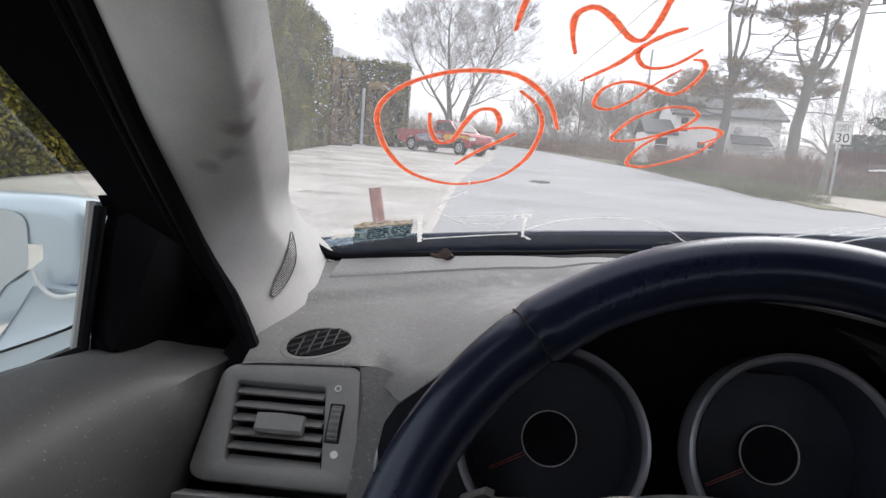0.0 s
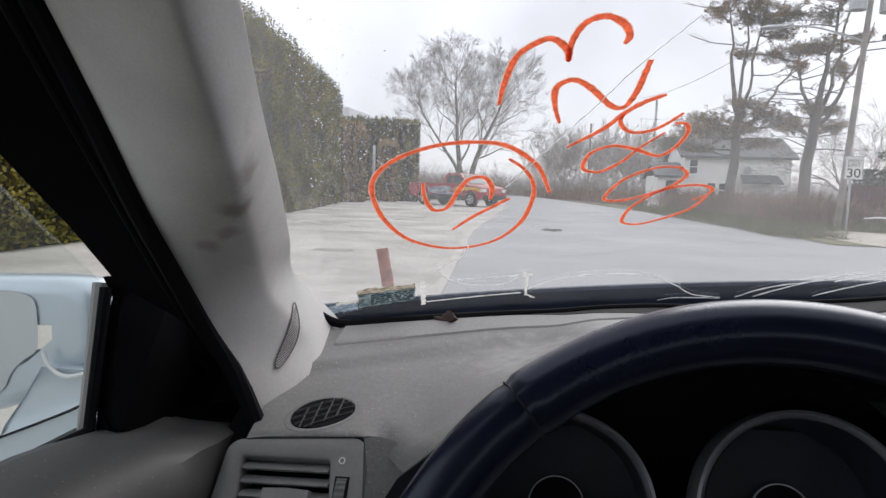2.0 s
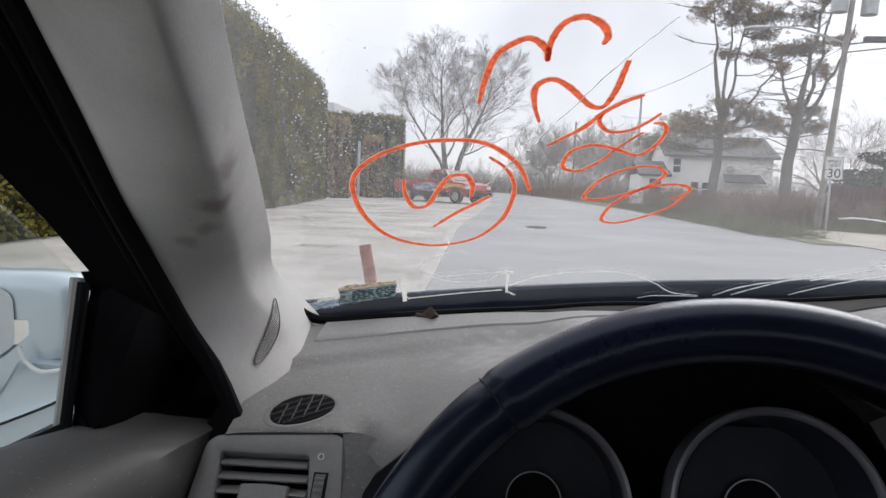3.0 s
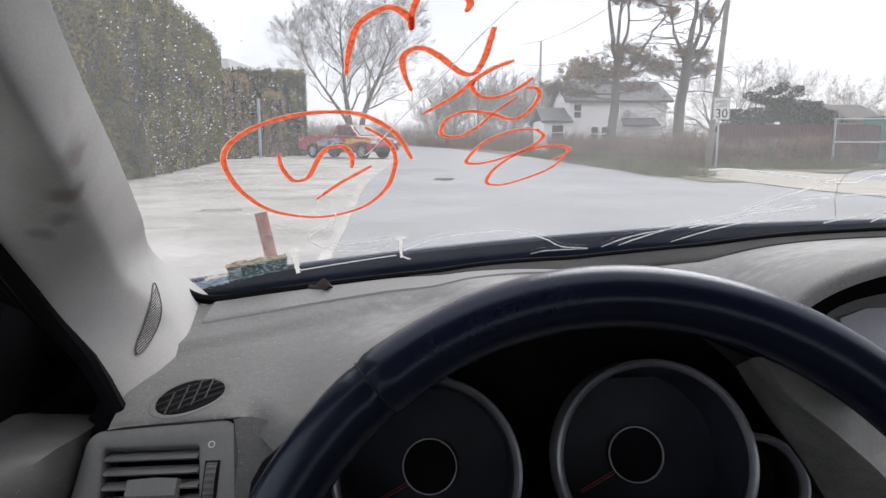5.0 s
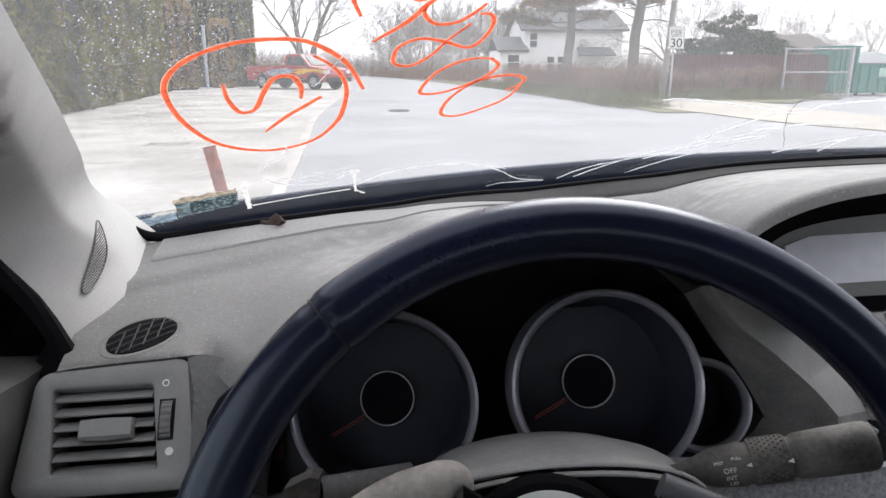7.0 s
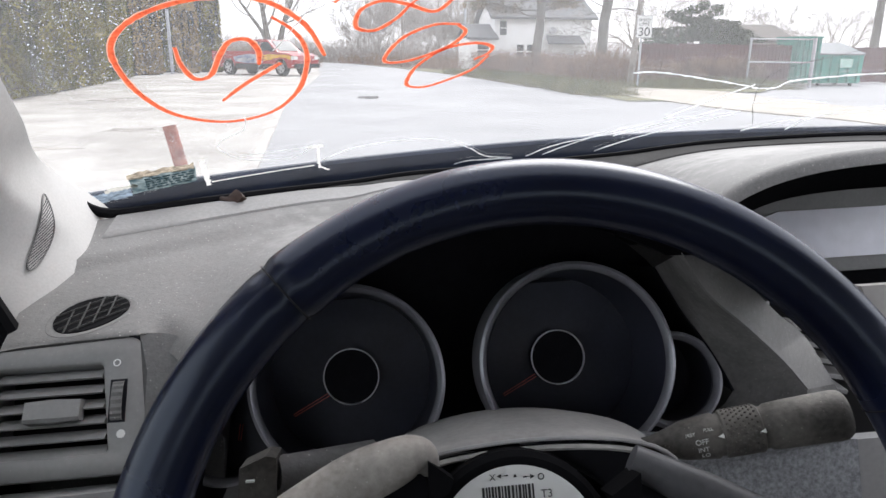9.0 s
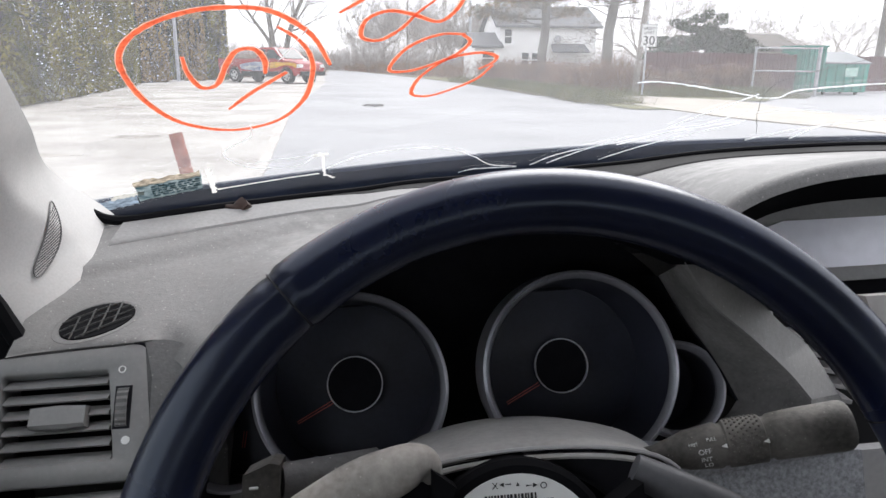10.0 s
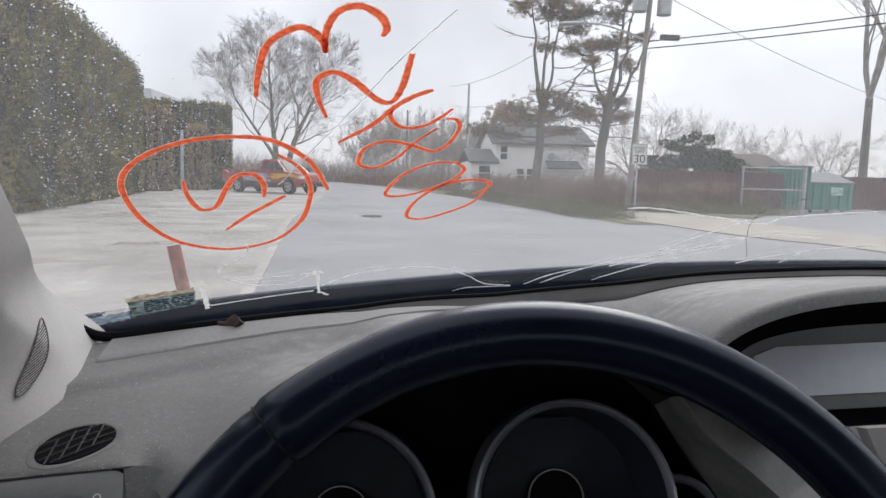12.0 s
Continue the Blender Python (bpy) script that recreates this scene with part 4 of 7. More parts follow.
def pillar_point(s, t):
    """s along the pillar (0 to 7), t across it."""
    k = min(int(s), len(PILLAR_SECTIONS) - 2)
    f = s - k
    def catm(i):
        q = [Vector(PILLAR_SECTIONS[max(0, min(7, k + j))][i]) for j in (-1, 0, 1, 2)]
        return 0.5 * (2 * q[1] + (q[2] - q[0]) * f + (2 * q[0] - 5 * q[1] + 4 * q[2] - q[3]) * f * f + (3 * q[1] - q[0] - 3 * q[2] + q[3]) * f**3)
    l, r = catm(0), catm(1)
    bul = PILLAR_SECTIONS[k][2] * (1 - f) + PILLAR_SECTIONS[k + 1][2] * f
    shape = 1 - (1 - t / 0.62) ** 1.5 if t < 0.62 else 1 - ((t - 0.62) / 0.38) ** 1.3
    return l.lerp(r, t) + 1.5 * bul * shape * Vector((0.48, -0.87, 0.06))


def make_pillar():
    p = thing("windscreen_pillar", (-0.27, 0.6, 0.98), "pale grey cloth-covered windscreen pillar trim with scuffs", "pillar trim", car=True)
    bm = B()
    loft(bm, [[pillar_point(7 * i / 56, j / 24) for j in range(25)] for i in range(57)])
    part("trim_cover", bm, PILLAR, p, smooth=True, sharp=70)
    bm = B()
    tube(bm, [pillar_point(0.35 * k, 0.02) + Vector((-0.002 + 0.004 * max(0, k - 16) / 4, -0.003, 0)) for k in range(21)], 0.0075, seg=8)
    part("edge_seal", bm, RUBBER, p, "black rubber edge seal", smooth=True)
    def grille(f, w, lift=1.0):
        """f along the teardrop from its foot to its tip, w across it."""
        half = math.sqrt(max(0, 1 - (2 * f - 1) ** 2)) * (1.15 - 0.75 * f)
        return pillar_point(6.16 - 0.82 * f - 0.05 * w * half, 0.30 + 0.46 * f + 0.11 * w * half) + lift * Vector((0.0009, -0.0013, 0.0004))
    bm = B()
    loft(bm, [[grille(0.5 - 0.5 * math.cos(math.pi * k / 24), w / 4) for w in range(-4, 5)] for k in range(25)])
    part("tweeter_grille", bm, GRILLE, p, "small grey ribbed speaker grille", smooth=True)
    for j in range(17):
        bm = B()
        tube(bm, [grille(0.06 + 0.82 * j / 16 - 0.02, -0.93, 1.3), grille(0.06 + 0.82 * j / 16, 0, 1.4), grille(0.06 + 0.82 * j / 16 + 0.03, 0.93, 1.3)], 0.0004, seg=4)
        part("grille_rib", bm, BLACK, p)
    bm = B()
    tube(bm, [grille(0.5 - 0.5 * math.cos(math.pi * k / 20), 1, 1.2) for k in range(21)] + [grille(0.5 + 0.5 * math.cos(math.pi * k / 20), -1, 1.2) for k in range(1, 20)], 0.0007, seg=5, closed=True)
    part("grille_rim", bm, DASH, p)
    return p


def make_door():
    d = thing("door_1", (-0.36, 0.2, 0.3), "dark grey driver's door with a black mirror sail", "car door", car=True, kind="structure")
    bm = B()
    belt = lambda y: 0.997 - 0.010 * step(0.45, 0.56, y) - 0.007 * step(0.53, 0.60, y) - 0.03 * step(0.61, 0.68, y)  # noqa: E731
    rings = []
    for k in range(40):
        y = -0.35 + 1.10 * k / 39
        z, q = belt(y), step(0.46, 0.56, y)
        rings.append([Vector((-0.385, y, z - 0.012)), Vector((-0.378, y, z - 0.001)), Vector((-0.366, y, z)), Vector((-0.345, y, z - 0.006 + 0.003 * q)), Vector((-0.322 + 0.016 * q, y, z - 0.014 + 0.009 * q)), Vector((-0.306 + 0.020 * q, y, z - 0.034 + 0.022 * q)), Vector((-0.3025 + 0.018 * q, y, z - 0.09 + 0.05 * q)), Vector((-0.308 + 0.016 * q, y, 0.84)), Vector((-0.32, y, 0.3))])
    loft(bm, rings)
    part("door_card", bm, DOORCARD, d, "dark grey door panel", smooth=True, sharp=60)
    bm = B()
    n = Vector((1, 0, 0))
    foot = [Vector((-0.352, y, 0.975 + dz)) for y, dz in ((0.700, 0), (0.622, -0.002), (0.600, -0.0065), (0.579, -0.0045), (0.560, 0.0055), (0.548, 0.013))]
    plate(bm, [(-0.366, 0.550, 0.975), (-0.368, 0.557, 1.000), (-0.370, 0.567, 1.030), (-0.371, 0.580, 1.070), (-0.371, 0.587, 1.0855), (-0.369, 0.573, 1.104), (-0.345, 0.635, 1.105), (-0.312, 0.71, 0.96), *foot], n, 0.010)
    part("mirror_sail", bm, SAIL, d, "matt black mirror corner", bevel=0.002)
    bm = B()
    plate(bm, [(-0.325, 0.635, 0.983), (-0.268, 0.660, 0.983), (-0.295, 0.660, 1.05), (-0.315, 0.615, 1.075)], (0, -1, 0), 0.01)
    plate(bm, [(-0.40, 0.672, 0.86), (-0.255, 0.672, 0.86), (-0.268, 0.672, 0.99), (-0.290, 0.672, 1.05), (-0.40, 0.672, 1.07)], (0, -1, 0), 0.004)
    part("corner_filler", bm, SAIL, d)
    bm = B()
    outer = [(-0.364, 0.571, 1.098), (-0.362, 0.514, 1.148), (-0.362, 0.458, 1.193), (-0.358, 0.36, 1.285), (-0.35, 0.22, 1.385)]
    innr = [(-0.303, 0.640, 1.000), (-0.303, 0.545, 1.113), (-0.303, 0.458, 1.227), (-0.303, 0.365, 1.342), (-0.303, 0.23, 1.46)]
    loft(bm, [outer, [Vector(a).lerp(Vector(b), 0.45) + Vector((0.018, 0.01, 0)) for a, b in zip(outer, innr)], innr, [Vector(a) + Vector((0.010, 0.03, 0.0)) for a in innr]])
    part("window_frame", bm, SAIL, d, "black window frame", smooth=True)
    bm = B()
    tube(bm, spline([Vector(a).lerp(Vector(b), 0.66) + Vector((0.012, -0.004, 0)) for a, b in zip(outer, innr)], 5), 0.0035, seg=8)
    part("weather_strip", bm, RUBBER, d, "black rubber weather strip", smooth=True)
    bm = B()
    tube(bm, [(-0.378, 0.575, 1.095), (-0.378, 0.545, 0.985), (-0.372, 0.2, 0.997), (-0.372, -0.35, 0.999)], 0.005, seg=8)
    part("glass_seal", bm, RUBBER, d)
    bm = B()
    tube(bm, [(-0.386, 0.580, 1.098), (-0.386, 0.568, 1.045), (-0.386, 0.550, 0.975)], 0.0065, seg=8)
    part("glass_channel", bm, TRIM, d, "dull grey window channel", smooth=True)
    bm = B()
    plate(bm, [(-0.385, 0.578, 1.10), (-0.385, 0.55, 0.96), (-0.385, -0.35, 0.96), (-0.37, -0.35, 1.36), (-0.37, 0.22, 1.375), (-0.383, 0.455, 1.195)], (1, 0, 0), 0.004)
    pane = part("window_pane", bm, SIDEGLASS, d, "clear side glass")
    pane.visible_shadow = False
    bm = B()
    rings = []
    for k in range(12):
        y = -0.45 + 1.25 * k / 11
        rings.append([Vector((-0.395, y, 0.985)), Vector((-0.425, y, 0.965)), Vector((-0.455, y, 0.90)), Vector((-0.47, y, 0.7)), Vector((-0.46, y, 0.3))])
    loft(bm, rings)
    part("outer_skin", bm, SILVER, d, "pale silver outer door skin", smooth=True)
    return d


def make_mirror():
    """The driver's door mirror: a rounded shell on a foot, its glass turned to the driver."""
    m = thing("door_mirror", (-0.46, 0.66, 0.95), "pale silver-blue door mirror housing on a painted foot", "car mirror", car=True)
    X0, X1, Z0, Z1 = -0.660, -0.438, 1.004, 1.094

    def outline(grow, y, n=48):
        """A rounded oblong, with its far end lower and softer."""
        cx, cz, hx, hz = (X0 + X1) / 2, (Z0 + Z1) / 2, (X1 - X0) / 2 + grow, (Z1 - Z0) / 2 + grow
        pts = []
        for k in range(n):
            a = 2 * math.pi * k / n
            c, q = math.cos(a), math.sin(a)
            p = 0.34 if c > 0 else 0.6
            x = cx + hx * math.copysign(abs(c) ** p, c)
            pts.append(Vector((x, y, cz + hz * math.copysign(abs(q) ** (0.36 if c > 0 else 0.6), q) - (0.042 * step(-0.455, -0.53, x) if q < 0 else 0))))
        return pts

    bm = B()
    loft(bm, [outline(-0.045, 0.6415), outline(-0.016, 0.6412), outline(-0.007, 0.6425), outline(-0.002, 0.648), outline(0.0, 0.656), outline(0.000, 0.675), outline(-0.006, 0.705), outline(-0.020, 0.728), outline(-0.040, 0.738)], closed=True)
    part("housing", bm, SILVER, m, "pale silver-blue shell", smooth=True, sharp=70)
    # the glass stops short of the shell's near end
    bm = B()
    face = [p + Vector((-0.046 * step(-0.56, -0.47, p.x), -0.0005, 0)) for p in outline(-0.012, 0.640)]
    bm.faces.new([bm.verts.new(p) for p in face])
    part("mirror_glass", bm, mat("dull_mirror_glass", (0.50, 0.55, 0.59), 0.22, metal=0.9, var=0.04), m, "dull mirror glass")
    # the painted foot, widening towards the door
    bm = B()
    rings = []
    for y, d in ((0.634, 0.004), (0.632, 0.0), (0.640, -0.001), (0.700, 0.0), (0.718, 0.008)):
        rings.append([Vector((x, y, z)) for x, z in ((-0.438 - d, 1.010 - d), (-0.441 - d, 0.985), (-0.449 - d, 0.9775 + d), (-0.490, 0.9610 + d), (-0.536, 0.9425 + d), (-0.530, 0.955), (-0.506, 0.985), (-0.488, 1.012 - d))])
    loft(bm, rings, closed=True, caps=True)
    part("foot", bm, SILVER, m, "silver mirror foot", smooth=True, sharp=50)
    # highlight on the shell over the foot, built as a white bead
    bm = B()
    tube(bm, spline([(-0.438, 0.630, 1.008), (-0.462, 0.630, 1.004), (-0.478, 0.631, 1.012), (-0.486, 0.632, 1.026)], 6), 0.0022, seg=8)
    part("highlight_edge", bm, SIGNWHITE, m, "white bead painted in for the highlight over the foot", smooth=True)
    bm = B()
    tube(bm, spline([(-0.441, 0.630, 1.002), (-0.4425, 0.629, 0.984), (-0.450, 0.629, 0.9765), (-0.490, 0.629, 0.9600), (-0.540, 0.629, 0.941)], 6), 0.0014, seg=6)
    part("gap_line", bm, RUBBER, m, "black joint under the foot", smooth=True)
    bm = B()
    loft(bm, [[Vector((x, y, z)) for x, z in ((-0.425, 0.978), (-0.452, 0.9745), (-0.490, 0.959), (-0.545, 0.938), (-0.545, 0.915), (-0.425, 0.948))] for y in (0.633, 0.640, 0.72)], closed=True, caps=True)
    part("foot_base", bm, SILVER, m, "pale painted base", smooth=True, sharp=50)


def make_shell():
    """Roof, far side, rear and floor, so that the cabin is closed, with an added header and partition that block light.
    """
    r = thing("ceiling", (0.4, -0.7, 1.42), "grey cloth headliner", "car roof", car=True, kind="structure")
    bm = B()
    rings = []
    for k in range(20):
        y = 0.19 - 1.95 * k / 19
        z = 1.425 + 0.035 * math.sin(math.pi * min(1, k / 12 * 0.5))
        rings.append([Vector((x, y, z - 0.10 * abs((x - 0.42) / 0.78) ** 4 + (0.0 if k else -0.01))) for x in (-0.36 + 1.56 * j / 20 for j in range(21))])
    loft(bm, rings)
    part("headliner", bm, HEADLINER, r, smooth=True)
    bm = B()
    loft(bm, [[p + Vector((0, 0, 0.035)) for p in q] for q in rings])
    part("roof_skin", bm, SILVER, r, smooth=True)
    # unseen panel along the top of the glass, added to shade the dash
    bm = B()
    head = [[on_glass(-0.16 + 1.1 * j / 20, y, d) for j in range(21)] for y, d in ((0.165, 0.010), (0.25, 0.012), (0.335, 0.008), (0.338, 0.003))]
    loft(bm, head)
    part("header_shade", bm, HEADLINER, r, "unseen panel added above the windscreen to shade the dash", smooth=True)
    w = thing("wall_east", (1.2, -0.4, 0.3), "far side door panels with window openings", "car door", car=True, kind="structure")
    bm = B()
    box(bm, (1.16, -1.75, 0.25), (1.22, 0.80, 0.93))
    box(bm, (1.14, -0.42, 0.98), (1.20, -0.32, 1.42))
    box(bm, (1.12, -1.75, 0.98), (1.20, -1.62, 1.42))
    part("door_panel", bm, DASH_LOW, w, bevel=0.004)
    bm = B()
    tube(bm, [(1.16, 0.80, 0.98), (1.14, 0.55, 1.12), (1.12, 0.2, 1.40)], 0.035, seg=8)
    part("pillar", bm, PILLAR, w, smooth=True)
    w = thing("wall_west", (-0.4, -0.9, 0.3), "rear side panel behind the driver's door", "car door", car=True, kind="structure")
    bm = B()
    box(bm, (-0.42, -1.75, 0.25), (-0.36, -0.36, 0.93))
    box(bm, (-0.40, -0.46, 0.98), (-0.34, -0.35, 1.42))
    box(bm, (-0.40, -1.75, 0.98), (-0.34, -1.62, 1.42))
    part("door_panel", bm, DASH_LOW, w, bevel=0.004)
    w = thing("wall_south", (0.4, -1.75, 0.3), "rear end with its window, and an unseen partition added to block light", "car body", car=True, kind="structure")
    bm = B()
    box(bm, (-0.42, -1.81, 0.25), (1.22, -1.75, 0.86))
    box(bm, (-0.42, -1.81, 1.32), (1.22, -1.75, 1.42))
    # unseen partition, added to hold back light from the rear
    box(bm, (-0.36, -0.60, 0.25), (1.16, -0.52, 1.06))
    part("rear_panel", bm, DASH, w, bevel=0.004)
    bm = B()
    box(bm, (-0.40, -1.785, 0.86), (1.20, -1.780, 1.32))
    pane = part("rear_window", bm, SIDEGLASS, w, "clear rear window")
    pane.visible_shadow = False
    f = thing("floor", (0.4, -0.4, 0.25), "grey carpeted car floor", "car floor", car=True, kind="structure")
    bm = B()
    box(bm, (-0.45, -1.80, 0.20), (1.25, 0.95, 0.25))
    box(bm, (-0.45, 0.90, 0.25), (1.25, 0.95, 0.93))
    part("floor_pan", bm, CARPET, f, bevel=0.004)


def make_windscreen():
    w = thing("window_1", (0.4, 0.95, 1.0), "dusty cracked windscreen with orange marker writing", "windscreen", car=True, kind="structure")
    bm = B()
    rings = []
    for k in range(29):
        y = 0.16 + 0.90 * k / 28
        x0 = -0.155 - 0.168 * step(0.30, 1.0, y) - 0.02
        rings.append([on_glass(x0 + (0.90 - x0) * j / 30, y + 0.0) for j in range(31)])
    loft(bm, rings)
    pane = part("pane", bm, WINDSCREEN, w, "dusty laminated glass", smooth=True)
    pane.visible_shadow = False
    bm = B()
    path = [Vector((-0.279, 0.745, 1.072)), Vector((-0.270, 0.764, 1.051)), Vector((-0.257, 0.760, 1.039))]
    path += [Vector((x, dash_edge(x) + 0.005, dash_top(x, dash_edge(x)) + 0.0028)) for x in (-0.235 + 0.055 * k for k in range(22))]
    q = spline(path, 6)
    tube(bm, q, [0.0012 + 0.0036 * min(1, k / 9) - 0.0010 * min(1, max(0, k - 20) / 20) for k in range(len(q))], seg=8)
    part("lower_seal", bm, RUBBER, w, "black rubber seal below the glass", smooth=True)
    return w


STROKES = {
    "curl": [(-0.055, 0.525), (-0.050, 0.505), (-0.041, 0.483), (-0.027, 0.474), (-0.019, 0.475), (-0.012, 0.485), (-0.011, 0.495)],
    "arch": [(-0.011, 0.495), (-0.009, 0.478), (-0.002, 0.466), (0.009, 0.464), (0.019, 0.472), (0.023, 0.482), (0.021, 0.488)],
    "two": [(-0.016, 0.556), (-0.019, 0.536), (-0.018, 0.518), (-0.008, 0.513), (0.003, 0.523), (0.018, 0.546), (0.027, 0.549), (0.033, 0.535), (0.036, 0.518), (0.038, 0.505)],
    "slash": [(-0.010, 0.588), (0.014, 0.572), (0.028, 0.556), (0.040, 0.547), (0.053, 0.542)],
    "hook": [(0.028, 0.556), (0.026, 0.567), (0.034, 0.580), (0.048, 0.582), (0.059, 0.575), (0.068, 0.565)],
    "eight": [(0.059, 0.586), (0.043, 0.603), (0.032, 0.619), (0.016, 0.630), (0.003, 0.622), (0.007, 0.602), (0.022, 0.595), (0.039, 0.603), (0.058, 0.617), (0.069, 0.609), (0.075, 0.591), (0.072, 0.579), (0.064, 0.576)],
    "zero": [(0.081, 0.639), (0.060, 0.635), (0.037, 0.647), (0.023, 0.673), (0.029, 0.682), (0.048, 0.682), (0.075, 0.669), (0.086, 0.652), (0.079, 0.639)],
    "last_zero": [(0.099, 0.697), (0.110, 0.689), (0.111, 0.679), (0.096, 0.670), (0.071, 0.673), (0.050, 0.695), (0.042, 0.721), (0.048, 0.732), (0.065, 0.734), (0.097, 0.717), (0.111, 0.693)],
    "ring": [(-0.053, 0.591), (-0.042, 0.610), (-0.036, 0.634), (-0.038, 0.663), (-0.051, 0.703), (-0.079, 0.732), (-0.118, 0.732), (-0.151, 0.700), (-0.164, 0.654), (-0.163, 0.608), (-0.153, 0.581), (-0.131, 0.564), (-0.101, 0.558), (-0.073, 0.563), (-0.053, 0.574), (-0.037, 0.597), (-0.029, 0.618), (-0.023, 0.653)],
    "ess": [(-0.121, 0.604), (-0.124, 0.627), (-0.121, 0.650), (-0.109, 0.650), (-0.096, 0.626), (-0.085, 0.611), (-0.073, 0.613), (-0.069, 0.630), (-0.072, 0.648)],
    "bar": [(-0.111, 0.693), (-0.089, 0.674), (-0.071, 0.662), (-0.056, 0.652)],
}
CRACKS = {
    "long": [(0.060, 0.472), (0.031, 0.507), (-0.001, 0.553), (-0.033, 0.596), (-0.058, 0.630)],
    "wave": [(-0.049, 0.869), (-0.013, 0.851), (0.037, 0.852), (0.082, 0.867), (0.120, 0.906), (0.146, 0.944), (0.184, 0.963)],
    "loop": [(-0.101, 0.727), (-0.107, 0.750), (-0.132, 0.766), (-0.138, 0.787), (-0.119, 0.825), (-0.077, 0.844), (-0.050, 0.819)],
    "tape_top": [(-0.124, 0.810), (-0.089, 0.818), (-0.053, 0.826)],
    "star_left": [(0.260, 0.752), (0.286, 0.755), (0.329, 0.770), (0.405, 0.797)],
    "star_right": [(0.405, 0.799), (0.430, 0.800), (0.439, 0.785), (0.472, 0.776), (0.53, 0.765)],
    "star_low": [(0.342, 0.871), (0.373, 0.829), (0.404, 0.791)],
    "dark_leg": [(0.463, 0.895), (0.426, 0.830), (0.410, 0.791), (0.409, 0.766), (0.422, 0.751), (0.47, 0.72)],
    "scrape_a": [(0.201, 0.963), (0.233, 0.931), (0.296, 0.908), (0.343, 0.888), (0.363, 0.874)],
    "scrape_b": [(0.223, 0.963), (0.254, 0.931), (0.304, 0.892)],
    "scrape_c": [(0.291, 0.966), (0.331, 0.927), (0.384, 0.890), (0.423, 0.864)],
    "scrape_d": [(0.299, 0.916), (0.354, 0.883), (0.388, 0.870), (0.427, 0.857)],
    "scrape_e": [(0.342, 0.871), (0.379, 0.866), (0.406, 0.844), (0.429, 0.839)],
    "scrape_f": [(0.396, 0.843), (0.432, 0.834), (0.467, 0.829), (0.514, 0.835)],
    "scrape_g": [(0.515, 0.910), (0.521, 0.882), (0.535, 0.865)],
    "scrape_h": [(0.109, 0.959), (0.130, 0.954), (0.183, 0.965)],
    "scrape_i": [(0.46, 0.915), (0.50, 0.885), (0.55, 0.86), (0.60, 0.845)],
}
THIN = {"star_left": 0.0009, "star_right": 0.0009, "star_low": 0.0008, "long": 0.0004, "loop": 0.0005, "tape_top": 0.0006, "dark_leg": 0.00028, "wave": 0.0006}


def make_markings(pane):
    w = thing("marker_writing", on_glass(0, 0.62), "orange grease-marker number and circled letter on glass", "writing", car=True)
    for name, pts in STROKES.items():
        q = spline([(x, y, 0) for x, y in pts], 10)
        bm = B()
        wd = 0.0019 if name in ("two", "curl", "arch", "ring", "bar", "slash", "ess") else 0.0015
        n = len(q)
        rs = [wd * (0.55 + 0.45 * min(1, 5 * k / n, 5 * (n - 1 - k) / n + 0.3)) * rnd(0.88, 1.12) for k in range(n)]
        rings = []
        for k, p in enumerate(q):
            d = (q[min(k + 1, n - 1)] - q[max(k - 1, 0)]).normalized()
            s = Vector((-d.y, d.x, 0)) * Vector((1, 1, 0)).length / 1.414
            rings.append([on_glass(p.x + s.x * rs[k] * f, p.y + s.y * rs[k] * f, 0.0006 + h) for f, h in ((-1, 0), (-0.7, 0.0004), (0, 0.0005), (0.7, 0.0004), (1, 0))])
        loft(bm, rings)
        line = part("stroke", bm, ORANGE, w, smooth=True)
        # pale rims painted in for the stroke's reflection in the glass
        bm = B()
        rim = []
        for k, p in enumerate(q):
            d = (q[min(k + 1, n - 1)] - q[max(k - 1, 0)]).normalized()
            e = rs[k] * rnd(1.12, 1.42) + 0.0001
            rim.append([[on_glass(p.x - d.y * u * f, p.y + d.x * u * f, 0.0004) for u in (rs[k] * 0.9, e)] for f in (-1, 1)])
        for side in (0, 1):
            loft(bm, [r[side] for r in rim])
        part("reflected_edge", bm, ORANGE_EDGE, line, "pale rim for the marker line's reflection in the glass")
    c = thing("glass_cracks", on_glass(0.3, 0.85), "white cracks and scrapes across the windscreen", "crack", car=True)
    for name, pts in CRACKS.items():
        bm = B()
        q = spline([(x, y, 0) for x, y in pts], 9)
        r0 = THIN.get(name, 0.00055)
        tube(bm, [on_glass(p.x + rnd(-0.0006, 0.0006), p.y + rnd(-0.0006, 0.0006), 0.0024) for p in q], [r0 * rnd(0.6, 1.3) for _ in q], seg=5)
        part("crack", bm, DARKLINE if name in ("dark_leg",) else SCRATCH, c)


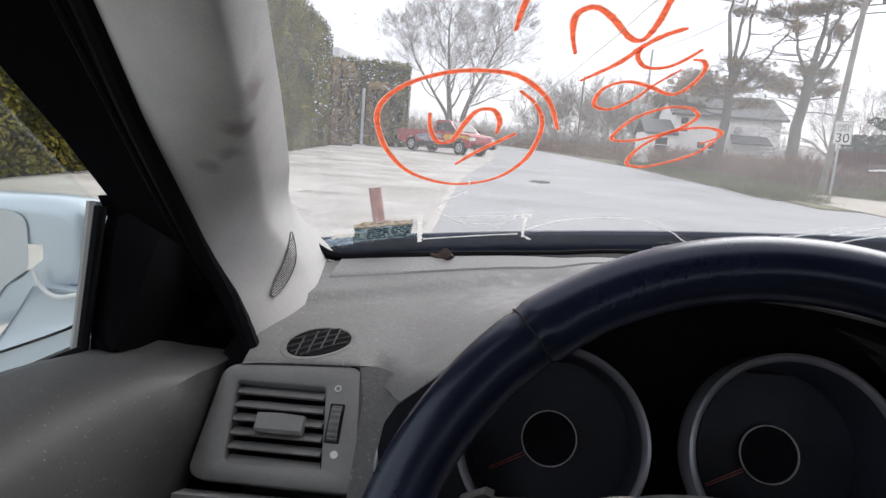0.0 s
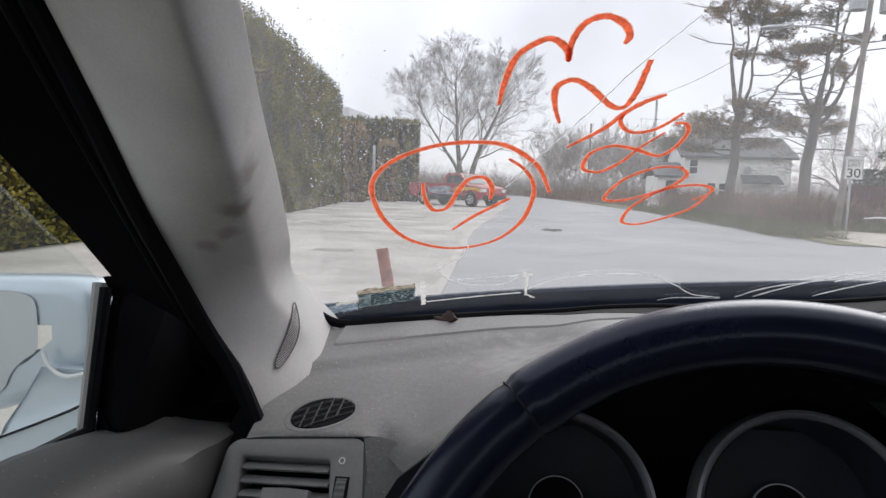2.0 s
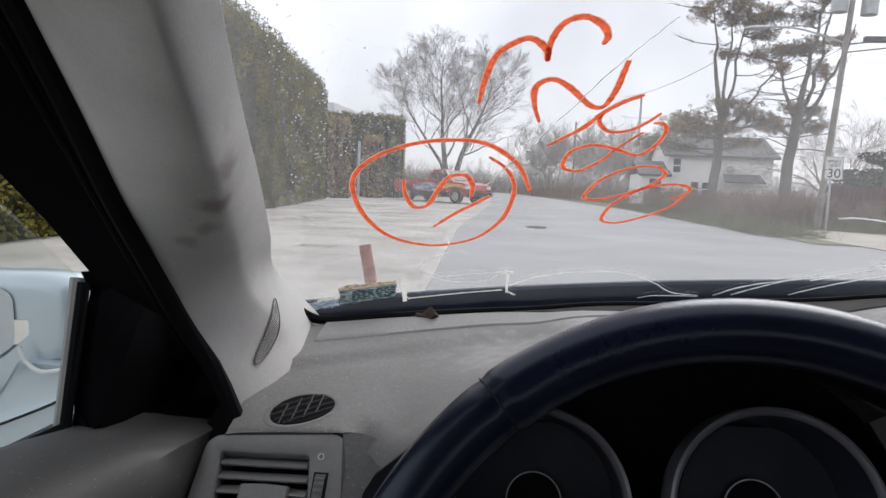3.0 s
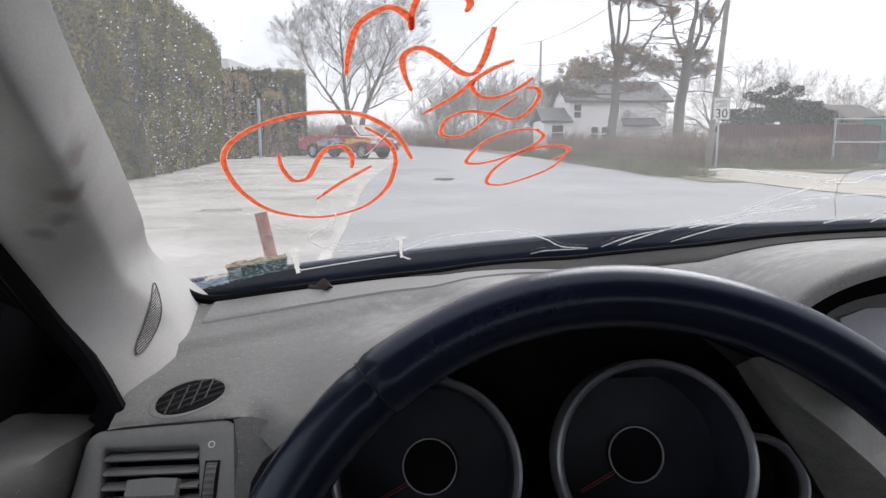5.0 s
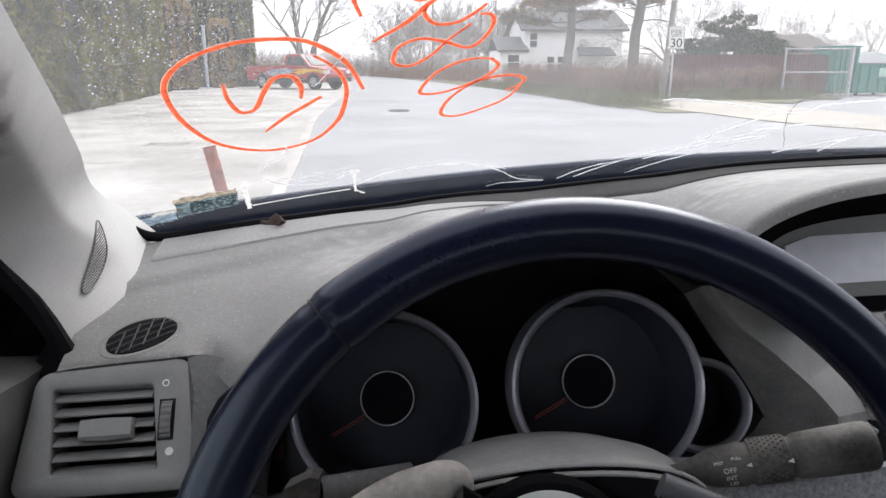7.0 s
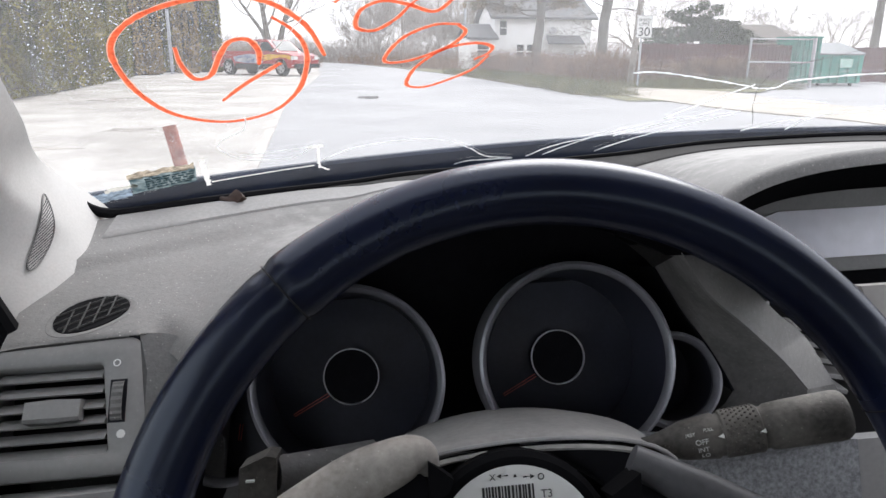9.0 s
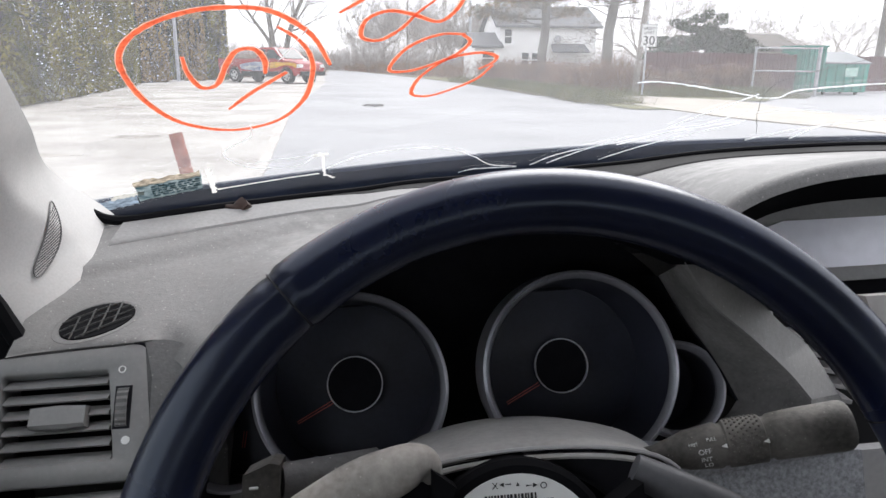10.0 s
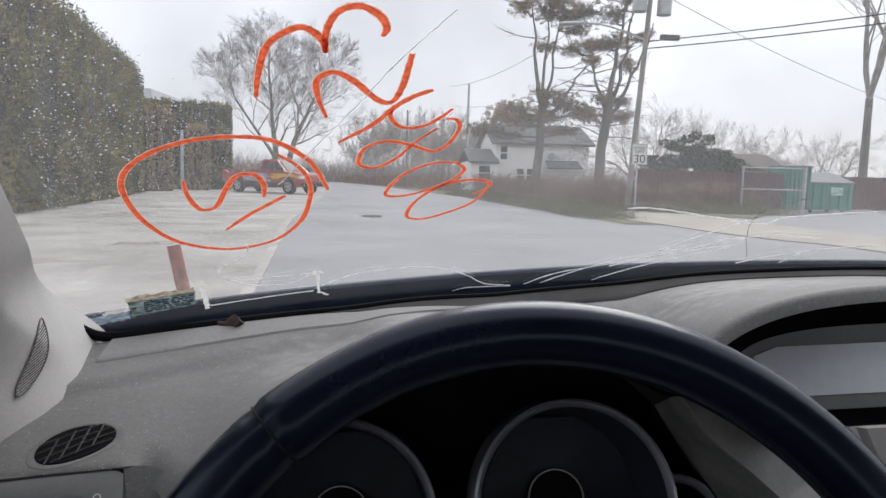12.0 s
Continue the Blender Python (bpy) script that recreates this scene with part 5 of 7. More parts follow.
def make_glass_bits():
    # registration sticker, torn
    s = thing("inspection_sticker", on_glass(-0.2, 0.83), "faded torn teal sticker low on the windscreen", "sticker", car=True)
    TL, TR, BR, BL = (-0.229, 0.787), (-0.167, 0.799), (-0.179, 0.846), (-0.243, 0.839)
    G = lambda u, v, k=0.0: on_glass((TL[0] * (1 - u) + TR[0] * u) * (1 - v) + (BL[0] * (1 - u) + BR[0] * u) * v, (TL[1] * (1 - u) + TR[1] * u) * (1 - v) + (BL[1] * (1 - u) + BR[1] * u) * v, k + 0.0022)  # noqa: E731
    def sheet(bm, u0, u1, v0, v1, k, rag=0.0, n=16):
        top = [G(u0 + (u1 - u0) * j / n, v0 + rnd(-rag, rag), k) for j in range(n + 1)]
        bot = [G(u0 + (u1 - u0) * j / n, v1 + rnd(-rag, rag), k) for j in range(n + 1)]
        loft(bm, [top, bot])
        loft(bm, [[p + Vector((0, 0.0002, 0.0006)) for p in top], top])
        return bm
    part("sticker_face", sheet(B(), 0, 1, 0.22, 1.0, 0.0012, 0.03), STICKER, s, "teal printed face")
    part("torn_top", sheet(B(), -0.02, 0.98, 0.0, 0.26, 0.0016, 0.06), mat("tan_backing", (0.42, 0.36, 0.28), 0.85, var=0.5, scale=150, fine=600, trans=0.5), s, "frayed tan paper backing")
    bm = B()
    for r in range(5):
        u = 0.22
        while u < 0.93:
            wd = rnd(0.04, 0.13)
            sheet(bm, u, min(0.97, u + wd), 0.36 + 0.12 * r, 0.41 + 0.12 * r, 0.0018, 0.0, 2)
            u += wd + 0.035
    part("print_bars", bm, mat("dark_print", (0.05, 0.10, 0.12), 0.7, var=0.3), s, "bars of unreadable print")
    part("torn_scrap", sheet(B(), -0.75, -0.02, 0.66, 1.05, 0.0014, 0.05), mat("blueish_scrap", (0.30, 0.37, 0.44), 0.6, var=0.6, scale=120, fine=400, trans=0.4), s, "blue-grey torn scrap")
    part("torn_scrap", sheet(B(), -0.40, 0.10, 0.52, 0.64, 0.0016, 0.05), PAPER, s, "white torn scrap")
    # tape residue frame next to it
    t = thing("tape_residue", on_glass(-0.11, 0.86), "torn white remains of a removed sticker", "sticker residue", car=True)
    def ragged(a, b, w0, w1, n=14):
        bm = B()
        rr = []
        for k in range(n + 1):
            f = k / n
            x, y = a[0] + (b[0] - a[0]) * f, a[1] + (b[1] - a[1]) * f
            d = Vector((b[0] - a[0], b[1] - a[1])).normalized()
            rr.append([on_glass(x - d.y * (-w0 + rnd(-w1, w1)), y + d.x * (-w0 + rnd(-w1, w1)), 0.0030), on_glass(x - d.y * (w0 + rnd(-w1, w1)), y + d.x * (w0 + rnd(-w1, w1)), 0.0032)])
        return loft(bm, rr)
    part("left_strip", ragged((-0.160, 0.798), (-0.172, 0.868), 0.0026, 0.0010, 24), TAPE, t)
    part("right_strip", ragged((-0.048, 0.824), (-0.053, 0.890), 0.0015, 0.0008, 20), TAPE, t)
    part("bottom_strip", ragged((-0.167, 0.860), (-0.058, 0.878), 0.0013, 0.0006, 40), TAPE, t)
    part("top_tab", ragged((-0.058, 0.824), (-0.042, 0.826), 0.003, 0.0016, 6), TAPE, t)
    part("corner_tab", ragged((-0.052, 0.885), (-0.044, 0.902), 0.0014, 0.0012, 6), TAPE, t)
    # residue high on the glass
    r = thing("glue_residue", on_glass(0.13, 0.465), "pale yellowed glue residue high on the windscreen", "residue", car=True)
    glue = mat("yellowed_glue", (0.86, 0.84, 0.72), 0.7, var=0.2, scale=200, trans=0.7)
    for k in range(26):
        a, b = rnd(0.098, 0.150), rnd(0.445, 0.475)
        bm = B()
        plate(bm, [on_glass(a + rnd(-0.001, 0.001) + 0.0016 * math.cos(q), b + 0.0010 * math.sin(q) * rnd(0.6, 1.4), 0.001) for q in (0, 1.05, 2.1, 3.14, 4.2, 5.2)], on_glass(0, 0, 1) - on_glass(0, 0, 0), 0.0003)
        part("flake", bm, glue, r)
    # dried drops over the left of the glass
    d = tagged(single("water_spots", drops(), DROP, car=True), "pale dried water spots on the windscreen", "water spots", kind="stuff")
    # dry leaf
    lf = thing("dry_leaf", (-0.14, 0.812, 1.03), "curled dry brown leaf on the dash edge", "leaf", car=True)
    bm = B()
    rr = []
    for k in range(15):
        f = k / 14
        wd = (0.0016 + 0.0046 * f ** 0.6) * (1 - 0.5 * step(0.85, 1.0, f)) * (1 + 0.2 * math.sin(9 * f))
        cx = -0.152 + 0.026 * f
        rr.append([Vector((cx + 0.004 * math.sin(2 * a + 3 * f), 0.812 + wd * math.cos(a) * 1.1, 1.0265 + wd * 0.9 + wd * math.sin(a) * (1 + 0.25 * math.sin(3 * a + 4 * f)))) for a in (radians(-60 + 24 * j) for j in range(13))])
    loft(bm, rr)
    part("blade", bm, LEAF_DRY, lf, "curled brown blade", smooth=True)
    bm = B()
    tube(bm, spline([(-0.150, 0.810, 1.028), (-0.160, 0.803, 1.0245), (-0.171, 0.794, 1.0185)], 5), 0.0007, seg=5)
    part("stalk", bm, LEAF_DRY, lf)


def drops():
    bm = B()
    k = 0
    while k < 5600:
        x, y = rnd(-0.30, 0.42) if k % 3 else rnd(-0.30, -0.08), rnd(0.30, 0.86)
        if x < -0.150 - 0.16 * step(0.30, 1.0, y):
            continue
        far = x > 0.18 and 0.62 < y < 0.80 and random.random() < 0.04
        if not far and (random.random() > 0.97 - 5.5 * max(0, x + 0.13) or y < 0.40 + 1.1 * max(0, x + 0.16) or (y < 0.52 and random.random() < 0.5)):
            continue
        r = rnd(0.00018, 0.00048) * (1.7 if random.random() < 0.07 else 1)
        c = on_glass(x, y, -0.002)
        n = (on_glass(x, y, 0) - on_glass(x, y, 1)).normalized()
        u = n.orthogonal().normalized()
        v = n.cross(u)
        ring = [bm.verts.new(c + r * (math.cos(a) * u + rnd(0.8, 1.3) * math.sin(a) * v)) for a in (2 * math.pi * j / 6 for j in range(6))]
        top = bm.verts.new(c + n * r * 0.5)
        for j in range(6):
            bm.faces.new((ring[j], ring[(j + 1) % 6], top))
        k += 1
    return bm


def make_display():
    d = thing("centre_display", (0.5, 0.66, 0.93), "grey blank dash display under a black hood", "display", car=True)
    o, n, up = Vector((0.0, 0.72, 0.99)), Vector((0, -0.95, 0.30)).normalized(), Vector((0, 0.30, 0.95)).normalized()
    Q = lambda x, s, k=0.0: Vector((x, 0, 0)) + Vector((0, o.y, o.z)) + up * s + n * k  # noqa: E731
    top = lambda x: 0.041 * max(0, 1 - abs((x - 0.54) / 0.19) ** 3.0) ** 0.35  # noqa: E731
    bm = B()
    plate(bm, [Q(0.35, -0.048), Q(0.73, -0.048)] + [Q(0.73 - 0.38 * k / 24, -0.012 + 1.15 * top(0.73 - 0.38 * k / 24)) for k in range(25)], n, 0.008)
    part("backing", bm, TRIM, d, "grey display surround")
    bm = B()
    plate(bm, [Q(0.368, -0.032, 0.003), Q(0.70, -0.032, 0.003), Q(0.70, 0.016, 0.003), Q(0.40, 0.016, 0.003), Q(0.375, 0.008, 0.003)], n, 0.003)
    part("screen", bm, SCREEN, d, "pale grey lcd panel")
    bm = B()
    xs = [0.276 + 0.488 * k / 40 for k in range(41)]
    lip = [Vector((x, 0.655, display_hood(x) - 0.004)) for x in xs]
    und = [Vector((x, 0.650, display_hood(x) - 0.012)) for x in xs]
    inn = [Q(0.54 + (x - 0.52) * 0.80, -0.014 + 1.18 * top(0.54 + (x - 0.52) * 0.80) - 0.028 * (abs(x - 0.52) > 0.235), 0.004) for x in xs]
    loft(bm, [[p + Vector((0, 0.006, 0.001)) for p in lip], lip, und, [p.lerp(q, 0.5) + Vector((0, 0, 0.002)) for p, q in zip(und, inn)], inn])
    part("hood", bm, SAIL, d, "matt black hood lip", smooth=True, sharp=60)
    bm = B()
    plate(bm, [Q(0.30, -0.046, 0.006), Q(0.76, -0.046, 0.006), Q(0.76, -0.060, 0.020), Q(0.30, -0.060, 0.020)], n, 0.01)
    part("lower_bezel", bm, SAIL, d, bevel=0.002)
    bm = B()
    plate(bm, [Q(0.30, -0.061, 0.022), Q(0.80, -0.061, 0.022), Q(0.80, -0.13, 0.06), Q(0.30, -0.13, 0.06)], n, 0.02)
    part("radio_panel", bm, DASH_LOW, d, "pale grey panel below the display", bevel=0.003)
    v = thing("centre_vent", (0.345, 0.56, 0.93), "black slatted centre air vent beside the wheel", "air vent", car=True)
    bm = B()
    box(bm, (0.318, 0.575, 0.885), (0.372, 0.59, 0.970))
    part("frame", bm, BLACK, v, bevel=0.003)
    for k in range(7):
        bm = B()
        box(bm, (0.320, 0.556, -0.0016), (0.370, 0.577, 0.0016), Matrix.Translation((0.345, 0, 0.893 + 0.0115 * k)) @ Matrix.Rotation(radians(14), 4, 'Y') @ Matrix.Translation((-0.345, 0, 0)))
        part("slat", bm, DASH_LOW, v, bevel=0.0006)
    t = thing("silver_trim", (0.35, 0.50, 0.88), "satin silver trim pieces by the centre console", "trim", car=True)
    bm = B()
    plate(bm, spline([(0.372, 0.56, 0.985), (0.384, 0.553, 0.95), (0.392, 0.545, 0.90), (0.398, 0.535, 0.85)], 3) + [Vector((0.46, 0.535, 0.85)), Vector((0.46, 0.56, 0.985))], (0, -0.97, 0.22), 0.012)
    part("trim_piece", bm, GALVTRIM, t, bevel=0.003)
    bm = B()
    plate(bm, [(0.335, 0.50, 0.893), (0.385, 0.50, 0.893), (0.392, 0.485, 0.80), (0.340, 0.485, 0.80)], (0, -0.97, 0.22), 0.012)
    part("trim_piece", bm, DASH_LOW, t, bevel=0.003)


def make_front():
    """The nose of the car, below the view over the dash, with the rod that stands on it."""
    f = thing("car_hood", (0.4, 1.6, 0.6), "pale silver-blue car bonnet", "bonnet", car=True)
    bm = B()
    rings = []
    for k in range(16):
        y = 1.10 + 0.95 * k / 15
        rings.append([Vector((0.4 + 0.78 * (2 * j / 16 - 1), y, 0.86 - 0.10 * (k / 15) ** 1.6 - 0.05 * abs(2 * j / 16 - 1) ** 3)) for j in range(17)])
    loft(bm, rings)
    loft(bm, [rings[-1], [p + Vector((0, 0.06, -0.12)) for p in rings[-1]], [p + Vector((0, 0.08, -0.5)) for p in rings[-1]]])
    for side in (0, -1):
        loft(bm, [[r[side] for r in rings], [Vector((r[side].x, r[side].y, 0.25)) for r in rings]])
    part("bonnet_panel", bm, SILVER, f, smooth=True)
    r = thing("rusty_rod", (-0.33, 1.44, 0.84), "rusty reddish pipe standing up from the bonnet", "pipe", car=True)
    bm = B()
    cyl(bm, (-0.325, 1.44, 0.80), (-0.368, 1.447, 1.058), 0.0125, 0.0125, 18)
    part("pipe", bm, RUST, r, smooth=True)
    bm = B()
    cyl(bm, (-0.368, 1.447, 1.058), (-0.3683, 1.447, 1.0595), 0.0120, 0.0105, 18)
    part("pipe_end", bm, PAPER, r)
    c = thing("cowl", (0.4, 1.02, 0.9), "black plastic cowl between bonnet and windscreen", "cowl", car=True, kind="structure")
    bm = B()
    loft(bm, [[Vector((-0.38 + 1.56 * j / 30, 1.06, 0.975)) for j in range(31)], [Vector((-0.38 + 1.56 * j / 30, 1.08, 0.93)) for j in range(31)], [Vector((-0.38 + 1.56 * j / 30, 1.12, 0.80)) for j in range(31)]])
    part("cowl_panel", bm, BLACK, c, smooth=True)
    # rear lip of the cowl, seen through the foot of the glass; placed to fit the camera's view
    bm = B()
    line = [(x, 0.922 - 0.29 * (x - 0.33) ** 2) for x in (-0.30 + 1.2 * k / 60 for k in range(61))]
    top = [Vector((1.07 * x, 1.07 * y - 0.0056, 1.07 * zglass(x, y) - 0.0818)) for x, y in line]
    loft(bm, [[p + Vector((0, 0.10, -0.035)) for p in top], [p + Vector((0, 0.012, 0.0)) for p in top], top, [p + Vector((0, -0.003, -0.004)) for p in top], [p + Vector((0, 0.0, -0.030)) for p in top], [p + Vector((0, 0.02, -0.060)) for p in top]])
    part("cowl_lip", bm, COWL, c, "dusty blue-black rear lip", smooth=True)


make_dash()
make_binnacle()
gauge(-0.0170, 0.936, 0.575, 0.0595, 0.0662, 0.058, (-0.034, 0.571, 0.925), (-0.0605, 0.568, 0.9115), 0.0208)
gauge(0.1405, 0.939, 0.575, 0.061, 0.0688, 0.060, (0.122, 0.571, 0.9275), (0.0965, 0.568, 0.9145), 0.0208)
gauge(0.2160, 0.918, 0.572, 0.031, 0.0350, 0.045, (0.225, 0.57, 0.90), (0.220, 0.57, 0.895), 0.01, True)
gauge(-0.104, 0.908, 0.572, 0.034, 0.0385, 0.045, (-0.099, 0.568, 0.908), (-0.1015, 0.566, 0.896), 0.01, True)
wheel, WL = make_wheel()
make_column(WL)
make_side_vent()
make_oval_vent()
make_pillar()
make_door()
make_mirror()
make_shell()
screen = make_windscreen()
make_markings(screen)
make_glass_bits()
make_display()
make_front()


# ======== outside ========
def strip(bm, left, right, z=0.0):
    """A sheet between two lines of ground points."""
    return loft(bm, [[Vector((x, y, z)) for x, y in left], [Vector((x, y, z)) for x, y in right]])


ROAD_R = [(7.4, -60), (7.2, 0), (6.6, 12), (6.3, 17.5), (6.0, 21.5), (5.6, 28.5), (4.9, 40), (2.6, 57), (-1.0, 80), (-6, 110), (-14, 150)]
ROAD_L = [(-0.6, -60), (-0.9, 0), (-1.25, 8), (-1.7, 13), (-2.0, 17.5), (-2.3, 28.5), (-2.7, 40), (-4.0, 57), (-7.6, 80), (-13, 110), (-22, 150)]


def make_ground():
    bm = B()
    rings = [[Vector((-1500 + 3000 * i / 30, -1500 + 3000 * j / 30, 0)) for j in range(31)] for i in range(31)]
    loft(bm, rings)
    single("ground", bm, EARTH, "winter ground reaching the horizon", "ground", kind="structure")
    bm = B()
    strip(bm, ROAD_L, ROAD_R, 0.006)
    single("road", bm, ASPHALT, "worn grey asphalt street", "road", kind="structure")
    bm = B()
    lot = [(-14, -60), (-13, 0), (-9.0, 8), (-9.0, 13), (-9.4, 17.5), (-11, 28.5), (-13, 40), (-7, 58), (-8.4, 80), (-14, 110), (-23, 150)]
    strip(bm, lot, [(x - 0.0, y) for x, y in ROAD_L], 0.004)
    single("gravel_lot", bm, GRAVEL, "pale dusty gravel forecourt", "lot", kind="structure")
    # concrete strip along the lot
    bm = B()
    pts = [(-0.95, 4.0), (-1.20, 7.5), (-1.46, 10.5), (-1.72, 13.5), (-1.95, 16), (-2.05, 18.5)]
    w = [0.055, 0.055, 0.062, 0.07, 0.08, 0.08]
    loft(bm, [[Vector((x - q, y, 0.004)) for (x, y), q in zip(pts, w)], [Vector((x - q, y, 0.03)) for (x, y), q in zip(pts, w)], [Vector((x + q, y, 0.03)) for (x, y), q in zip(pts, w)], [Vector((x + q, y, 0.004)) for (x, y), q in zip(pts, w)]])
    single("kerb_strip", bm, KERB, "pale concrete kerb strip between lot and street", "kerb", kind="structure")
    # side street mouth, sandy pavement round its corner, and grass up to the fence
    bm = B()
    strip(bm, [(7.1, -10), (6.9, 6), (6.5, 12), (6.2, 17.5), (6.0, 21.0), (5.8, 25.0)], [(40, -10), (40, 6), (40, 14), (40, 20), (30, 33), (17.6, 33)], 0.010)
    single("drive_apron", bm, ASPHALT, "worn grey asphalt drive mouth", "drive", kind="structure")
    bm = B()
    a = [(8.9, 8.0), (8.7, 12.0), (8.2, 13.2), (7.75, 15.0), (7.6, 17.0), (7.35, 20.0), (7.9, 23.6)]
    b = [(12.8, 8.0), (12.0, 12.0), (11.3, 14.8), (11.0, 16.6), (11.2, 19.4), (11.4, 22.0), (9.5, 24.9)]
    a, b = ([(p.x, p.y) for p in spline([(x, y, 0) for x, y in e], 4)] for e in (a, b))
    loft(bm, [[Vector((x, y, 0.0)) for x, y in a], [Vector((x, y, 0.036)) for x, y in a], [Vector((x, y, 0.044)) for x, y in b], [Vector((x, y, 0.0)) for x, y in b]])
    single("pavement", bm, CONCRETE, "sandy concrete pavement curving round the corner", "pavement", kind="structure")
    bm = B()
    g = [(9.4, 25.0), (10.2, 24.2), (11.4, 22.2), (12.4, 21.6)]
    h = [(10.4, 27.2), (12.0, 27.3), (14.2, 27.5), (17.2, 27.8)]
    strip(bm, g, h, 0.05)
    single("lawn", bm, GRASS, "patchy winter grass before the fence", "grass", kind="structure")
    bm = B()
    rg = list(ROAD_R[3:8])
    strip(bm, [(x + 0.25, y) for x, y in rg], [(x + 4.4, y) for x, y in rg], 0.03)
    single("verge", bm, GRASS, "grassy verge beside the street", "grass", kind="structure")
    bm = B()
    for k in range(6):
        c = Vector((rnd(-0.2, 0.2), 19.1 + rnd(-0.6, 0.8), 0.007))
        plate(bm, [c + Vector((rnd(0.06, 0.3) * 0.7 * math.cos(q), rnd(0.3, 0.6) * math.sin(q), 0.012 * rnd(0, 1))) for q in (2 * math.pi * j / 9 for j in range(9))], (0, 0, 1), 0.01)
    single("pothole_patch", bm, mat("dark_patch", (0.045, 0.043, 0.04), 0.95, var=0.3, scale=3), "dark broken patch in the asphalt", "pothole")
    damp = mat("damp_earth", (0.32, 0.295, 0.26), 0.95, var=0.4, scale=1.5, fine=12)
    random.seed(17)
    for k in range(24):
        y = rnd(8, 34)
        x = rnd(-2.6, -6.6) - 0.06 * y + 0.6
        l, q0 = rnd(0.2, 0.75), rnd(0, 9)
        bm = B()
        plate(bm, [Vector((x + l * (0.55 + 0.75 * noise.noise((2 * math.cos(q), 2 * math.sin(q), q0))) * math.cos(q), y + 0.5 * l * (0.5 + 0.9 * abs(noise.noise((q0, 2 * math.cos(q), 2 * math.sin(q))))) * math.sin(q), 0.009)) for q in (2 * math.pi * j / 30 for j in range(30))], (0, 0, 1), 0.004)
        tagged(single("mud_patch", bm, damp, "damp brown patch on the gravel", "mud patch"), group="mud patches")
    for k in range(26):
        bm = B()
        y = rnd(22, 34)
        x = 6.2 + rnd(0.3, 2.4) - 0.06 * (y - 22)
        r = rnd(0.03, 0.075)
        bmesh.ops.create_icosphere(bm, subdivisions=1, radius=r, matrix=Matrix.Translation((x, y, 0.03 + r * 0.3)) @ Matrix.Diagonal((1.3, 1, 0.6, 1)))
        for v in bm.verts:
            v.co += Vector((rnd(-1, 1), rnd(-1, 1), rnd(-0.5, 0.5))) * r * 0.25
        single("pale_stone", bm, STONE, "pale stone or litter in the verge", "stone", "verge stones", base=(x, y, 0.03))


def leaves(bm, pts, size, flat=0.0, tall=1.0, slim=0.5):
    """Small leaf quads at points."""
    for p in pts:
        d = Vector((rnd(-1, 1), rnd(-1, 1), rnd(-1, 1) * (1 - flat))).normalized()
        u = d.orthogonal().normalized()
        w = d.cross(u)
        a = rnd(0, 6.28)
        s = size * rnd(0.6, 1.3)
        u, w = math.cos(a) * u + math.sin(a) * w, (-math.sin(a) * u + math.cos(a) * w) * slim
        q = [p - u * s, p + w * s, p + u * s * tall, p - w * s]
        bm.faces.new([bm.verts.new(x) for x in q])
    return bm


def hedge(name, line, thick, height, label, count, size, material=HEDGE, ragged=0.35):
    """A clipped row of conifers: a near-black core for the shade within, and many small sprays over its faces."""
    h = thing(name, (*line[0], 0), label, "hedge")
    bm = B()
    L = [Vector((x, y, 0)) for x, y in line]
    q = spline(L, 14)
    wob = lambda k, z: 0.26 * noise.noise((k * 0.7, z * 0.45, 3.1)) + 0.16 * noise.noise((k * 2.1, z * 1.3, 9.0))  # noqa: E731
    def hh(k):
        return height * (1 + 0.035 * noise.noise((k * 0.9, 0.3, 0.0)))
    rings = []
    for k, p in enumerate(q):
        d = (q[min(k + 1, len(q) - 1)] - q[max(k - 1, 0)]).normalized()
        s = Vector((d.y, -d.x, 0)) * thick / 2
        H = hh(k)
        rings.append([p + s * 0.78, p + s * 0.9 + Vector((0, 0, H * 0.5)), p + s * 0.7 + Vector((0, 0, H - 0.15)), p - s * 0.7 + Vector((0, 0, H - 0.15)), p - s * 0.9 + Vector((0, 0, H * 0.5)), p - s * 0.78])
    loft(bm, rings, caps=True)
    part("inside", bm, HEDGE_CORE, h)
    bm = B()
    pts = []
    for _ in range(count):
        f = random.random() * (len(q) - 1)
        k = int(f)
        p = q[k].lerp(q[min(k + 1, len(q) - 1)], f - k)
        d = (q[min(k + 1, len(q) - 1)] - q[max(k - 1, 0)]).normalized()
        s = Vector((d.y, -d.x, 0))
        H = hh(f)
        w = random.random()
        if w < 0.70:
            z = rnd(0.05, H)
            taper = 1 - 0.22 * (z / H) ** 3
            pts.append(p + s * (thick / 2 * taper + wob(f, z) + rnd(-0.22, 0.06)) + Vector((0, 0, z)))
        elif w < 0.80:
            e = q[0] if random.random() < 0.4 else q[-1]
            dd = (q[1] - q[0]).normalized() * -1 if e is q[0] else (q[-1] - q[-2]).normalized()
            z = rnd(0.05, H)
            pts.append(e + dd * rnd(-0.1, 0.12) + s * rnd(-thick / 2, thick / 2) + Vector((0, 0, z)))
        else:
            pts.append(p + s * rnd(-thick / 2, thick / 2) * 0.85 + Vector((0, 0, H + rnd(-0.2, ragged) * random.random())))
    leaves(bm, pts, size)
    part("foliage", bm, material, h, "many small green sprays").data.materials[0] = material
    return h


